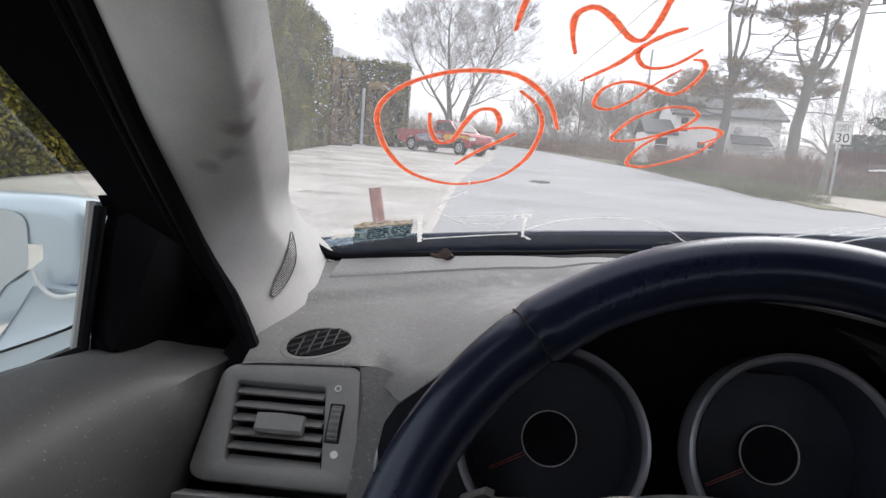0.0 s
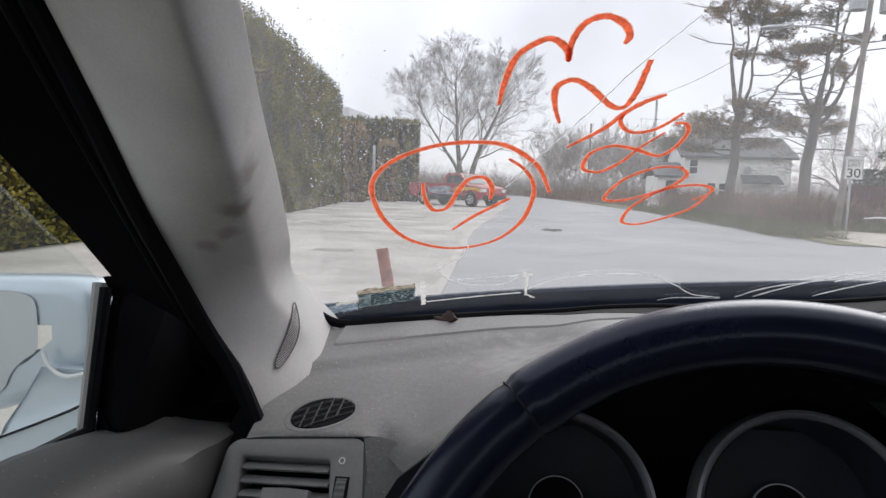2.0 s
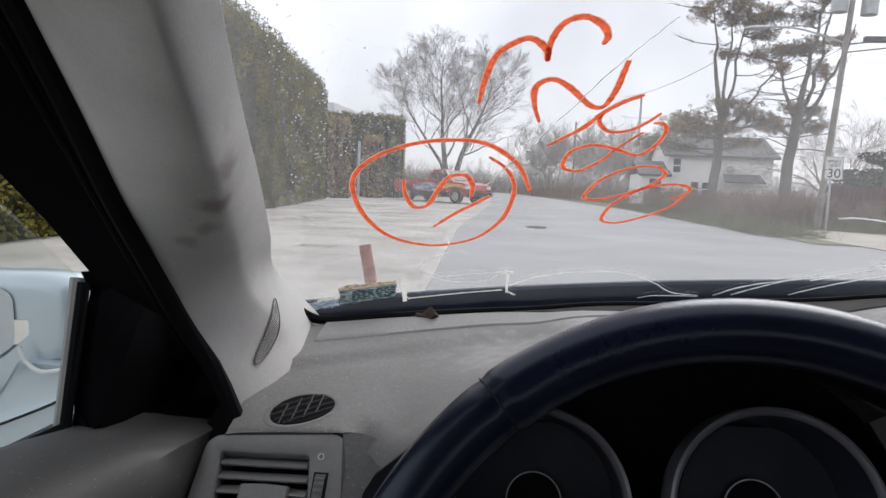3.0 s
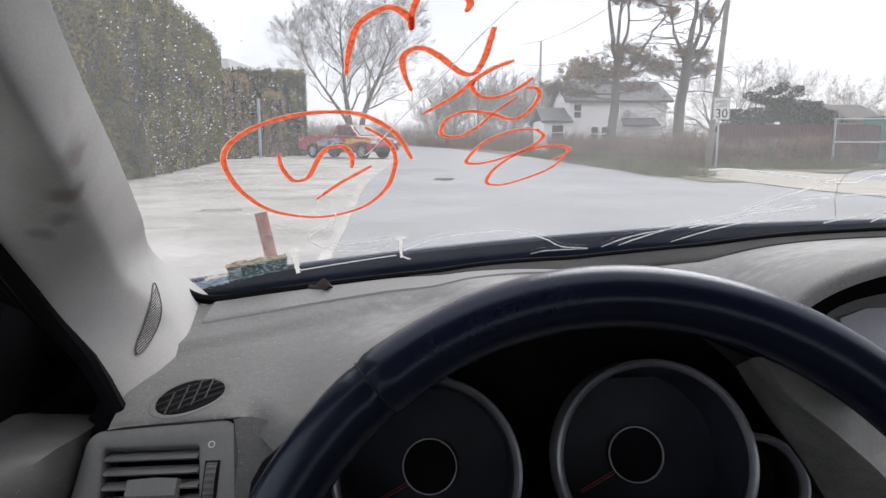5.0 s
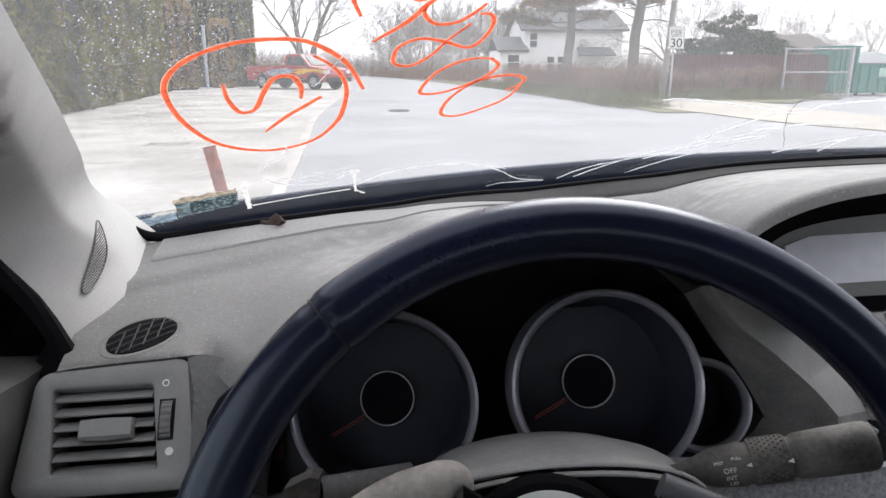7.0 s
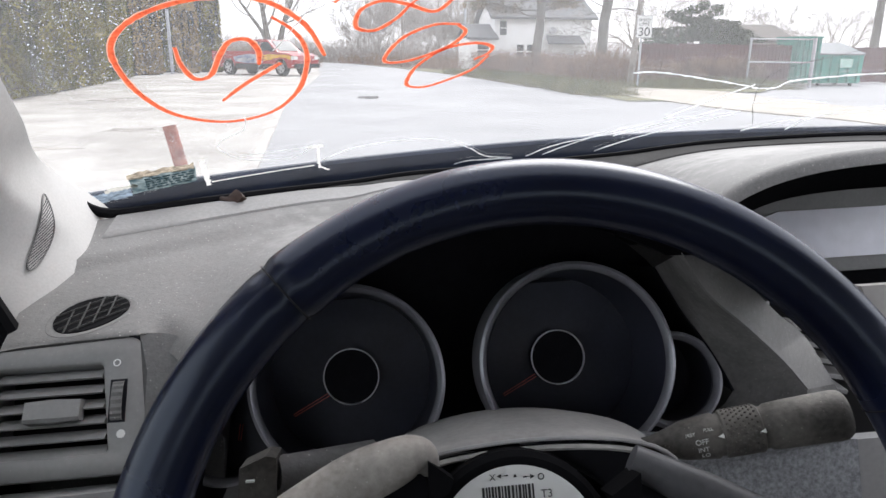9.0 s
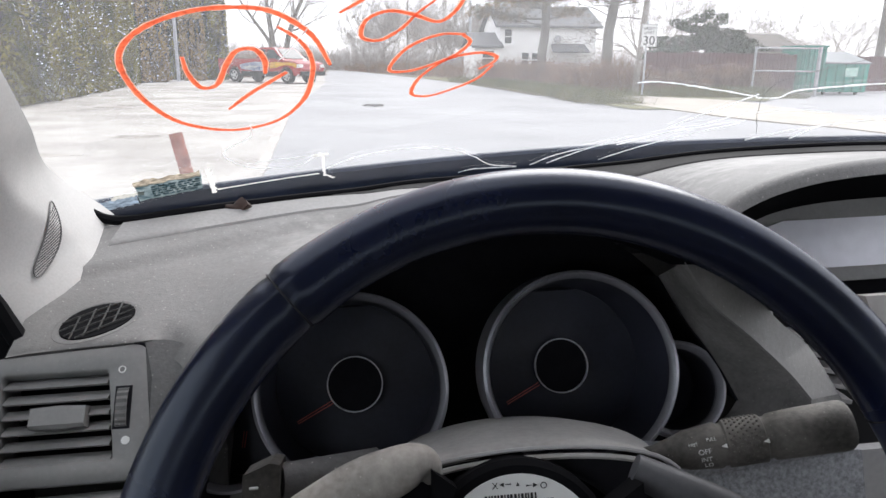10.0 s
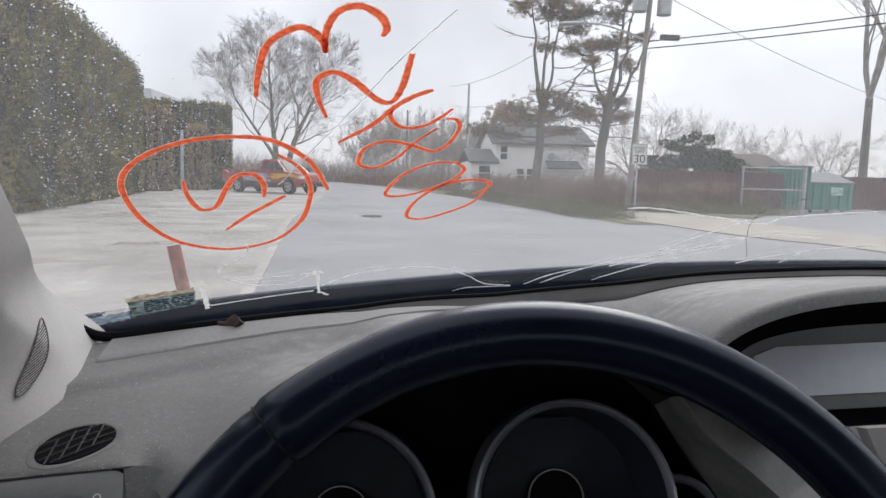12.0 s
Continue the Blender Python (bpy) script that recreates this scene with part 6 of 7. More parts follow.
def branch(bm, p, d, r, l, depth, spread, up, min_r):
    """One branch and those that grow from it."""
    n = 3 if depth > 1 else 2
    pts, rs = [p], [r]
    for k in range(n):
        d = (d + Vector((rnd(-1, 1), rnd(-1, 1), rnd(-1, 1))) * 0.17 + Vector((0, 0, up * 0.07))).normalized()
        p = p + d * l / n
        pts.append(p)
        rs.append(max(min_r, r * (1 - 0.4 * (k + 1) / n)))
    tube(bm, pts, rs, seg=6 if depth > 3 else 4 if depth > 1 else 3, up=d.orthogonal())
    if depth == 0:
        return
    for k in range(3 if depth > 1 else 4):
        a = rnd(0, 6.28)
        o = d.orthogonal().normalized()
        o = (math.cos(a) * o + math.sin(a) * d.cross(o)) * rnd(0.45, 1.0) * spread * (0.5 if k == 0 else 1)
        q = pts[-1] if k < 2 else pts[random.choice(range(1, n))] if n > 1 else pts[-1]
        branch(bm, q, (d + o).normalized(), max(min_r, rs[-1] * rnd(0.6, 0.82)), l * rnd(0.62, 0.86), depth - 1, spread, up, min_r)


def bare_tree(x, y, height, trunk_r, label, seed, depth=6, spread=0.75, up=1.0, fork=0.2, group="bare trees", limbs=4, out=0.55, twig=0.010):
    """A leafless tree: a trunk, a few limbs and several ranks of thinner branches."""
    random.seed(seed)
    t = thing("bare_tree", (x, y, 0), label, "tree", group)
    bm = B()
    top = Vector((x, y, height * fork))
    tube(bm, [Vector((x, y, -0.1)), Vector((x, y, height * fork * 0.35)), top], [trunk_r * 1.5, trunk_r * 1.05, trunk_r * 0.9], seg=9)
    part("trunk", bm, BARK, t, smooth=True)
    bm = B()
    reach = height * (1 - fork) / sum(0.74**k for k in range(depth)) * 1.12
    for k in range(limbs):
        a = 6.28 * k / limbs + rnd(-0.4, 0.4)
        branch(bm, top - Vector((0, 0, 0.3 * k / limbs)), Vector((math.cos(a) * out, math.sin(a) * out, 1)).normalized(), trunk_r * rnd(0.5, 0.7), reach * rnd(0.9, 1.15), depth - 1, spread, up, twig)
    part("crown", bm, TWIG, t, "bare grey branches")
    return t


def street_tree(x, y):
    """A twin-stemmed leafless tree with a domed crown of fine upright twigs."""
    random.seed(23)
    t = thing("bare_tree", (x, y, 0), "large bare spreading street tree with twin stems", "tree", "bare trees")
    stems = [
        [(-0.25, 0, -0.1), (-0.35, 0, 1.6), (-0.55, 0.1, 3.4), (-0.75, 0.1, 5.2), (-0.85, 0.2, 7.2), (-1.0, 0.1, 9.2), (-0.9, 0, 10.9)],
        [(0.25, 0, -0.1), (0.4, 0, 1.5), (0.75, -0.1, 3.2), (1.3, 0, 4.8), (2.0, 0, 6.4), (2.6, 0.2, 8.0), (3.0, 0.2, 9.6)],
        [(-0.3, 0.1, 0.8), (-0.7, 0.1, 2.6), (-1.7, 0.2, 4.2), (-2.7, 0.1, 5.8), (-3.5, 0, 7.2), (-4.1, 0.1, 8.8)],
    ]
    tr, cr = B(), B()
    stems = [[(a, b, 0.93 * z) for a, b, z in st] for st in stems]
    for n, st in enumerate(stems):
        q = spline([(x + a, y + b, z) for a, b, z in st], 6)
        r = [(0.34, 0.34, 0.2)[n] * (1 - 0.92 * (k / (len(q) - 1)) ** 0.75) for k in range(len(q))]
        tube(tr, q, r, seg=8)
        for k in range(11, len(q)):
            f = k / (len(q) - 1)
            for _ in range(1 if k % 2 or f > 0.8 else 0):
                a = rnd(0, 6.28)
                side = (-0.3, 0.5, -0.6)[n]
                d = Vector((math.cos(a) * 1.1 + side, math.sin(a) * 0.8, rnd(0.15, 0.75) + 0.6 * f)).normalized()
                branch(cr, q[k], d, r[k] * rnd(0.28, 0.45) + 0.012, rnd(2.1, 2.9) * (1.12 - 0.72 * f), 5, 0.78, 0.75, 0.0055)
    part("trunk", tr, BARK, t, smooth=True)
    part("crown", cr, STREET_TWIG, t, "fine grey branches")
    return t


def clump(bm, c, rx, ry, rz, n, size, flat=0.3, slim=0.5):
    pts = []
    for _ in range(n):
        d = Vector((rnd(-1, 1), rnd(-1, 1), rnd(-1, 1)))
        if d.length > 1:
            d = d.normalized() * rnd(0.7, 1)
        pts.append(Vector(c) + Vector((d.x * rx, d.y * ry, d.z * rz)))
    leaves(bm, pts, size, flat, slim=slim)


def pine(x, y, top, r, label, seed, fork, stems, pads, bare):
    """A pitch pine: a bare crooked trunk, near-parallel rising stems, round clumps of needle tufts and bare twigs."""
    random.seed(seed)
    t = thing("pine_tree", (x, y, 0), label, "tree", "pines by the white house")
    bm = B()
    wob = lambda z: Vector((0.14 * noise.noise((z * 0.55, seed, 0)), 0.16 * noise.noise((z * 0.55, 0, seed)), 0))  # noqa: E731
    L = lambda z: Vector((x + fork[0] * max(0, z / fork[1]) ** 1.2, y, z)) + wob(z)  # noqa: E731
    tube(bm, [L(fork[1] * k / 6) - Vector((0, 0, 0.1 if k == 0 else 0)) for k in range(7)], [r * (1.25, 1.05, 1, 0.96, 0.92, 0.9, 0.85)[k] for k in range(7)], seg=9)
    nodes = []
    for k, (dx, dy, z1) in enumerate(stems):
        b = L(fork[1] * (0.98 - 0.06 * k))
        e = Vector((x + dx, y + dy, z1))
        q = [b]
        for j in range(1, 10):
            f = j / 9
            p = b.lerp(e, f)
            p.x = b.x + (e.x - b.x) * f ** 0.7
            q.append(p + Vector((rnd(-1, 1), rnd(-1, 1), 0)) * 0.11)
        tube(bm, q, [r * (0.62 - 0.5 * (j / 9) ** 0.8) * (1 if k == 0 else 0.78) for j in range(10)], seg=6)
        nodes += q[1:]
    part("trunk", bm, BARK, t, smooth=True)
    lb, fb = B(), B()
    for px, pz, rx, rz in pads:
        c = Vector((x + px, y + rnd(-0.5, 0.5), pz))
        base = L(max(1.6, pz - 0.35)) if pz < fork[1] + 0.4 else min(nodes, key=lambda p: (p - c + Vector((0, 0, 0.4))).length)
        limb = spline([base, base.lerp(c, 0.4) + Vector((rnd(-0.1, 0.1), rnd(-0.1, 0.1), -0.10)), base.lerp(c, 0.75) + Vector((rnd(-0.1, 0.1), 0, 0.08)), c], 4)
        tube(lb, limb, [r * (0.24 - 0.19 * j / (len(limb) - 1)) for j in range(len(limb))], seg=5)
        for _ in range(int(34 + 260 * rx * rz)):
            w = Vector((random.gauss(0, 0.56) * rx, random.gauss(0, 0.56) * rx, random.gauss(0, 0.56) * rz))
            e = c + w + Vector((0, 0, 0.22 * rz * noise.noise((w.x * 3, w.y * 3, pz))))
            if random.random() < 0.4:
                s0 = limb[random.randrange(len(limb) // 3, len(limb))]
                tube(lb, [s0, s0.lerp(e, 0.55) + Vector((0, 0, -0.05)), e], [0.02, 0.012, 0.005], seg=3)
            g = rnd(0.07, 0.17)
            clump(fb, e, g * 1.2, g * 1.2, g, 34, 0.062, 0.0, 0.16)
    for _ in range(bare):
        s0 = random.choice(nodes) if random.random() < 0.7 else L(fork[1] * rnd(0.55, 1))
        a = random.choice((-1, 1)) * rnd(0.7, 2.2)
        e = s0 + Vector((a, rnd(-0.8, 0.8), rnd(-0.2, 0.9)))
        q = spline([s0, s0.lerp(e, 0.5) + Vector((0, 0, rnd(-0.25, 0.15))), e], 4)
        tube(lb, q, [0.035 - 0.027 * k / (len(q) - 1) for k in range(len(q))], seg=4)
        for k in range(5):
            u = q[rnd(0, 1) < 0.5 and len(q) // 2 or len(q) * 3 // 4]
            tube(lb, [u, u + Vector((a * rnd(0.1, 0.4), rnd(-0.3, 0.3), rnd(-0.2, 0.5)))], [0.014, 0.005], seg=3)
    part("limbs", lb, BARK, t)
    part("needles", fb, PINE, t, "clumped olive and rusty needle tufts")


def brush_row(name, line, width, height, count, label, seed, stem=0.014, material=BRUSH):
    random.seed(seed)
    bm = B()
    q = spline([(x, y, 0) for x, y in line], 10)
    for _ in range(count):
        f = random.random() * (len(q) - 1)
        k = int(f)
        p = q[k].lerp(q[k + 1], f - k) + Vector((rnd(-1, 1) * width / 2, rnd(-1, 1) * width / 2, 0))
        d = Vector((rnd(-0.5, 0.5), rnd(-0.5, 0.5), 1)).normalized()
        h = height * rnd(0.35, 1.1) * (0.75 + 0.5 * noise.noise((p.x * 0.5, p.y * 0.3, 0)))
        m = p + d * h * 0.55
        e = p + d * h + Vector((rnd(-0.3, 0.3), rnd(-0.3, 0.3), 0))
        tube(bm, [p, m, e], [stem, stem * 0.7, stem * 0.3], seg=3)
        for _ in range(3):
            a = p.lerp(e, rnd(0.3, 0.9))
            tube(bm, [a, a + Vector((rnd(-0.4, 0.4), rnd(-0.4, 0.4), rnd(0.05, 0.4))) * max(1, height / 2.5)], [stem * 0.43, stem * 0.21], seg=3)
    return single(name, bm, material, label, "brush", kind="stuff", base=(*line[0], 0))


def make_truck():
    """A red pickup with flames and graphics along its side."""
    f, r = Vector((-4.35, 37.3, 0)), Vector((-7.45, 39.5, 0))
    ahead = (f - r).normalized()
    side = Vector((ahead.y, -ahead.x, 0))  # towards the camera
    o = (f + r) / 2 + side * -0.80
    m = Matrix((ahead, -side, Vector((0, 0, 1)))).transposed().to_4x4()
    m.translation = o
    t = thing("pickup_truck", o, "red pickup truck with flame graphics parked on the lot", "pickup truck")
    X = lambda x, y, z: m @ Vector((x, y, z))  # noqa: E731
    hw = 0.95
    def prism(bm, prof, y0, y1, inset=0.0, zc=0.0):
        a = [bm.verts.new(X(x, y0 + (inset if z > zc else 0), z)) for x, z in prof]
        b = [bm.verts.new(X(x, y1 - (inset if z > zc else 0), z)) for x, z in prof]
        bm.faces.new(a[::-1])
        bm.faces.new(b)
        for k in range(len(a)):
            q = (k + 1) % len(a)
            bm.faces.new((a[k], a[q], b[q], b[k]))
        return bm
    def arch(cx, rr):
        return [(cx + rr * math.cos(a), 0.40 + rr * math.sin(a)) for a in (math.pi - math.pi * k / 9 for k in range(10))]
    wb = 1.84
    low = [(-2.95, 0.55), *arch(-wb, 0.47), *arch(wb, 0.47), (2.70, 0.45), (2.76, 0.75), (2.68, 1.02), (2.3, 1.12), (1.66, 1.17), (1.6, 1.17), (-0.20, 1.20), (-0.24, 1.22), (-2.98, 1.22), (-3.0, 0.9)]
    body = part("body", prism(B(), low, -hw, hw), RED, t, "red painted body", bevel=0.03)
    cab = [(1.66, 1.17), (0.98, 1.74), (0.78, 1.80), (0.02, 1.80), (-0.16, 1.72), (-0.22, 1.20)]
    part("cab", prism(B(), cab, -hw + 0.03, hw - 0.03, 0.14, 1.3), RED, t, "red cab", bevel=0.03)
    for s0, s1 in ((hw - 0.16, hw - 0.024), (-hw + 0.024, -hw + 0.16)):
        bm = B()
        prism(bm, [(1.44, 1.24), (0.94, 1.68), (0.46, 1.70), (0.46, 1.24)], s0, s1, 0.0)
        for v in bm.verts:
            p = m.inverted() @ v.co
            v.co = m @ Vector((p.x, p.y - math.copysign(0.125 * max(0, (p.z - 1.24) / 0.46), p.y), p.z))
        part("side_window", bm, GLASSDARK, t, "dark side window")
        bm = B()
        prism(bm, [(0.38, 1.24), (0.38, 1.70), (0.06, 1.68), (-0.08, 1.24)], s0, s1, 0.0)
        for v in bm.verts:
            p = m.inverted() @ v.co
            v.co = m @ Vector((p.x, p.y - math.copysign(0.125 * max(0, (p.z - 1.24) / 0.46), p.y), p.z))
        part("rear_side_window", bm, GLASSDARK, t, "small dark window")
    bm = B()
    plate(bm, [X(1.60, -0.74, 1.24), X(1.60, 0.74, 1.24), X(1.02, 0.64, 1.73), X(1.02, -0.64, 1.73)], (m.to_3x3() @ Vector((0.65, 0, 0.76))), 0.02)
    bmesh.ops.translate(bm, verts=bm.verts, vec=m.to_3x3() @ Vector((0.02, 0, 0.02)))
    part("windscreen", bm, GLASSDARK, t)
    # solid dark block in place of the bed's shaded inside
    bm = B()
    box(bm, (-2.85, -hw + 0.10, 1.0), (-0.34, hw - 0.10, 1.225), m)
    part("bed_opening", bm, CAVITY, t, "dark block for the shade in the load bed")
    for x in (-wb, wb):
        for s in (-1, 1):
            bm = B()
            c0, c1 = X(x, s * (hw - 0.26), 0.39), X(x, s * (hw - 0.01), 0.39)
            cyl(bm, c0, c1, 0.39, 0.385, 28)
            wh = part("wheel", bm, TYRE, t, "black tyre", bevel=0.02)
            bm = B()
            cyl(bm, X(x, s * (hw - 0.05), 0.39), X(x, s * hw + s * 0.004, 0.39), 0.25, 0.235, 24)
            part("rim", bm, RIM, wh, "alloy rim")
            for k in range(5):
                a = 6.28 * k / 5
                bm = B()
                cyl(bm, X(x + 0.15 * math.cos(a), s * (hw + 0.001), 0.39 + 0.15 * math.sin(a)), X(x + 0.15 * math.cos(a), s * (hw + 0.008), 0.39 + 0.15 * math.sin(a)), 0.052, 0.05, 8)
                part("rim_hole", bm, CAVITY, wh)
    n = m.to_3x3() @ Vector((0, -1, 0))
    def decal(name, prof, material, label):
        bm = B()
        plate(bm, [X(x, -hw - 0.006, z) for x, z in prof], n, 0.006)
        part(name, bm, material, body, label)
    decal("flame_graphic", [(2.55, 0.98), (2.2, 1.06), (1.7, 1.05), (1.1, 1.08), (0.5, 1.0), (0.95, 0.95), (0.3, 0.86), (0.9, 0.84), (0.6, 0.74), (1.25, 0.80), (1.36, 0.86), (1.75, 0.92), (2.2, 0.9), (2.5, 0.8)], FLAME, "yellow flames")
    decal("side_graphic", [(0.4, 1.04), (-0.2, 1.08), (-0.9, 1.02), (-1.45, 0.92), (-1.3, 0.70), (-0.5, 0.62), (0.5, 0.62), (0.7, 0.70), (0.15, 0.80), (0.5, 0.92)], BLUEG, "blue and white graphic")
    decal("sill_band", [(1.33, 0.60), (-1.33, 0.60), (-1.33, 0.46), (1.33, 0.46)], BLACK, "black lower band")
    decal("side_graphic", [(-1.2, 0.82), (-0.6, 0.9), (0.1, 0.86), (-0.4, 0.74), (-1.0, 0.70)], SIGNWHITE, "white graphic patch")
    bm = B()
    box(bm, (2.66, -hw + 0.05, 0.42), (2.86, hw - 0.05, 0.62), m)
    part("front_bumper", bm, BLACK, t, "black front bumper", bevel=0.03)
    bm = B()
    box(bm, (-3.08, -hw + 0.1, 0.48), (-2.92, hw - 0.1, 0.66), m)
    part("rear_bumper", bm, BLACK, t, bevel=0.03)
    bm = B()
    box(bm, (-1.35, -hw - 0.04, 0.34), (1.35, -hw + 0.1, 0.46), m)
    part("side_step", bm, BLACK, t, "black side step", bevel=0.02)
    for s in (-1, 1):
        bm = B()
        box(bm, (2.56, s * hw - 0.28 if s > 0 else s * hw - 0.01, 0.80), (2.74, s * hw + 0.01 if s > 0 else s * hw + 0.28, 0.98), m)
        part("headlight", bm, SIGNWHITE, t, "pale headlight", bevel=0.02)
        bm = B()
        box(bm, (1.36, s * (hw + 0.12) - 0.09, 1.2), (1.48, s * (hw + 0.12) + 0.09, 1.38), m)
        part("door_mirror", bm, BLACK, t, bevel=0.02)


def wall_house(t, name, x0, x1, y0, y1, h, material, name2="wall"):
    bm = B()
    box(bm, (x0, y0, -0.1), (x1, y1, h))
    wall = part(name, bm, material, t, "white clapboard wall")
    # clapboard laps on the street side
    bm = B()
    k = 0.3
    while k < h:
        box(bm, (x0 - 0.012, y0 - 0.014, k), (x1 + 0.012, y0 - 0.001, k + 0.02))
        k += 0.24
    part("clapboard_lap", bm, material, wall)
    return wall


def house_window(t, x, y, z, w, h):
    bm = B()
    box(bm, (x - w / 2, y - 0.05, z), (x + w / 2, y + 0.03, z + h))
    win = part("window", bm, HOUSE_WHITE, t, "white window frame")
    bm = B()
    box(bm, (x - w / 2 + 0.08, y - 0.06, z + 0.08), (x + w / 2 - 0.08, y - 0.04, z + h / 2 - 0.03))
    part("pane", bm, GLASSDARK, win)
    bm = B()
    box(bm, (x - w / 2 + 0.08, y - 0.06, z + h / 2 + 0.03), (x + w / 2 - 0.08, y - 0.04, z + h - 0.08))
    part("pane", bm, GLASSDARK, win)
    bm = B()
    box(bm, (x - w / 2 - 0.06, y - 0.1, z - 0.06), (x + w / 2 + 0.06, y, z))
    part("sill", bm, HOUSE_WHITE, win)


def gable(bm, x0, x1, y0, y1, z, top, over=0.35):
    ym = (y0 + y1) / 2
    prof = [(y0 - over, z - 0.1), (ym, top), (y1 + over, z - 0.1), (y1 + over, z - 0.26), (ym, top - 0.18), (y0 - over, z - 0.26)]
    loft(bm, [[Vector((x0 - over, y, q)) for y, q in prof], [Vector((x1 + over, y, q)) for y, q in prof]], closed=True, caps=True)
    return bm


def make_houses():
    t = thing("white_house", (11, 50, 0), "white clapboard house with a grey shingle roof", "house")
    wall_house(t, "wall", 8.4, 15.0, 48.0, 55.0, 3.6, HOUSE_WHITE)
    bm = B()
    gable(bm, 8.4, 15.0, 48.0, 55.0, 3.7, 5.1)
    part("roof", bm, ROOFGREY, t, "grey shingle roof")
    bm = B()
    for x in (8.4, 14.98):
        plate(bm, [(x, 48.0, 3.55), (x, 51.5, 4.9), (x, 55.0, 3.55)], (1, 0, 0), 0.05)
    part("gable_end", bm, HOUSE_WHITE, t)
    wall_house(t, "wing", 6.6, 8.4, 47.2, 53.0, 2.25, HOUSE_WHITE)
    bm = B()
    gable(bm, 6.6, 8.3, 47.2, 53.0, 2.35, 3.2, 0.2)
    part("wing_roof", bm, ROOFGREY, t)
    for x, z in ((8.95, 2.35), (10.15, 0.85), (10.85, 0.85)):
        house_window(t, x, 48.0, z, 0.62, 1.05)
    house_window(t, 7.5, 47.2, 0.9, 0.9, 1.1)
    bm = B()
    loft(bm, [[Vector((11.9, 48.0, 2.45)), Vector((14.2, 48.0, 2.45))], [Vector((11.8, 46.9, 1.95)), Vector((14.3, 46.9, 1.95))], [Vector((11.8, 46.9, 1.85)), Vector((14.3, 46.9, 1.85))], [Vector((11.9, 48.0, 2.35)), Vector((14.2, 48.0, 2.35))]])
    part("awning", bm, AWNING, t, "dark grey sloping awning")
    bm = B()
    cyl(bm, (12.3, 47.98, 2.70), (12.3, 47.72, 2.75), 0.22, 0.24, 16)
    part("satellite_dish", bm, GALV, t, "small grey dish")
    g = thing("grey_roof_house", (-17, 60, 0), "grey gabled house beyond the hedge", "house")
    bm = B()
    box(bm, (-22, 58, 0), (-17.7, 66, 6.2))
    part("wall", bm, HOUSE_WHITE, g)
    bm = B()
    box(bm, (-22.2, 57.8, 6.2), (-17.6, 66.2, 7.45))
    part("roof", bm, mat("pale_grey_roof", (0.62, 0.63, 0.66), 0.85, var=0.1, scale=1), g, "pale grey roof", bevel=0.1)
    h = thing("brown_roof_house", (24, 42, 0), "low house with a brown shingle roof", "house")
    bm = B()
    box(bm, (22.2, 41, 0), (25.2, 46, 2.1))
    part("wall", bm, mat("tan_siding", (0.30, 0.27, 0.235), 0.85, var=0.12, scale=1.5), h, "tan siding")
    bm = B()
    gable(bm, 22.2, 25.2, 41, 46, 2.2, 3.1, 0.25)
    part("roof", bm, ROOFBROWN, h, "brown shingle roof")


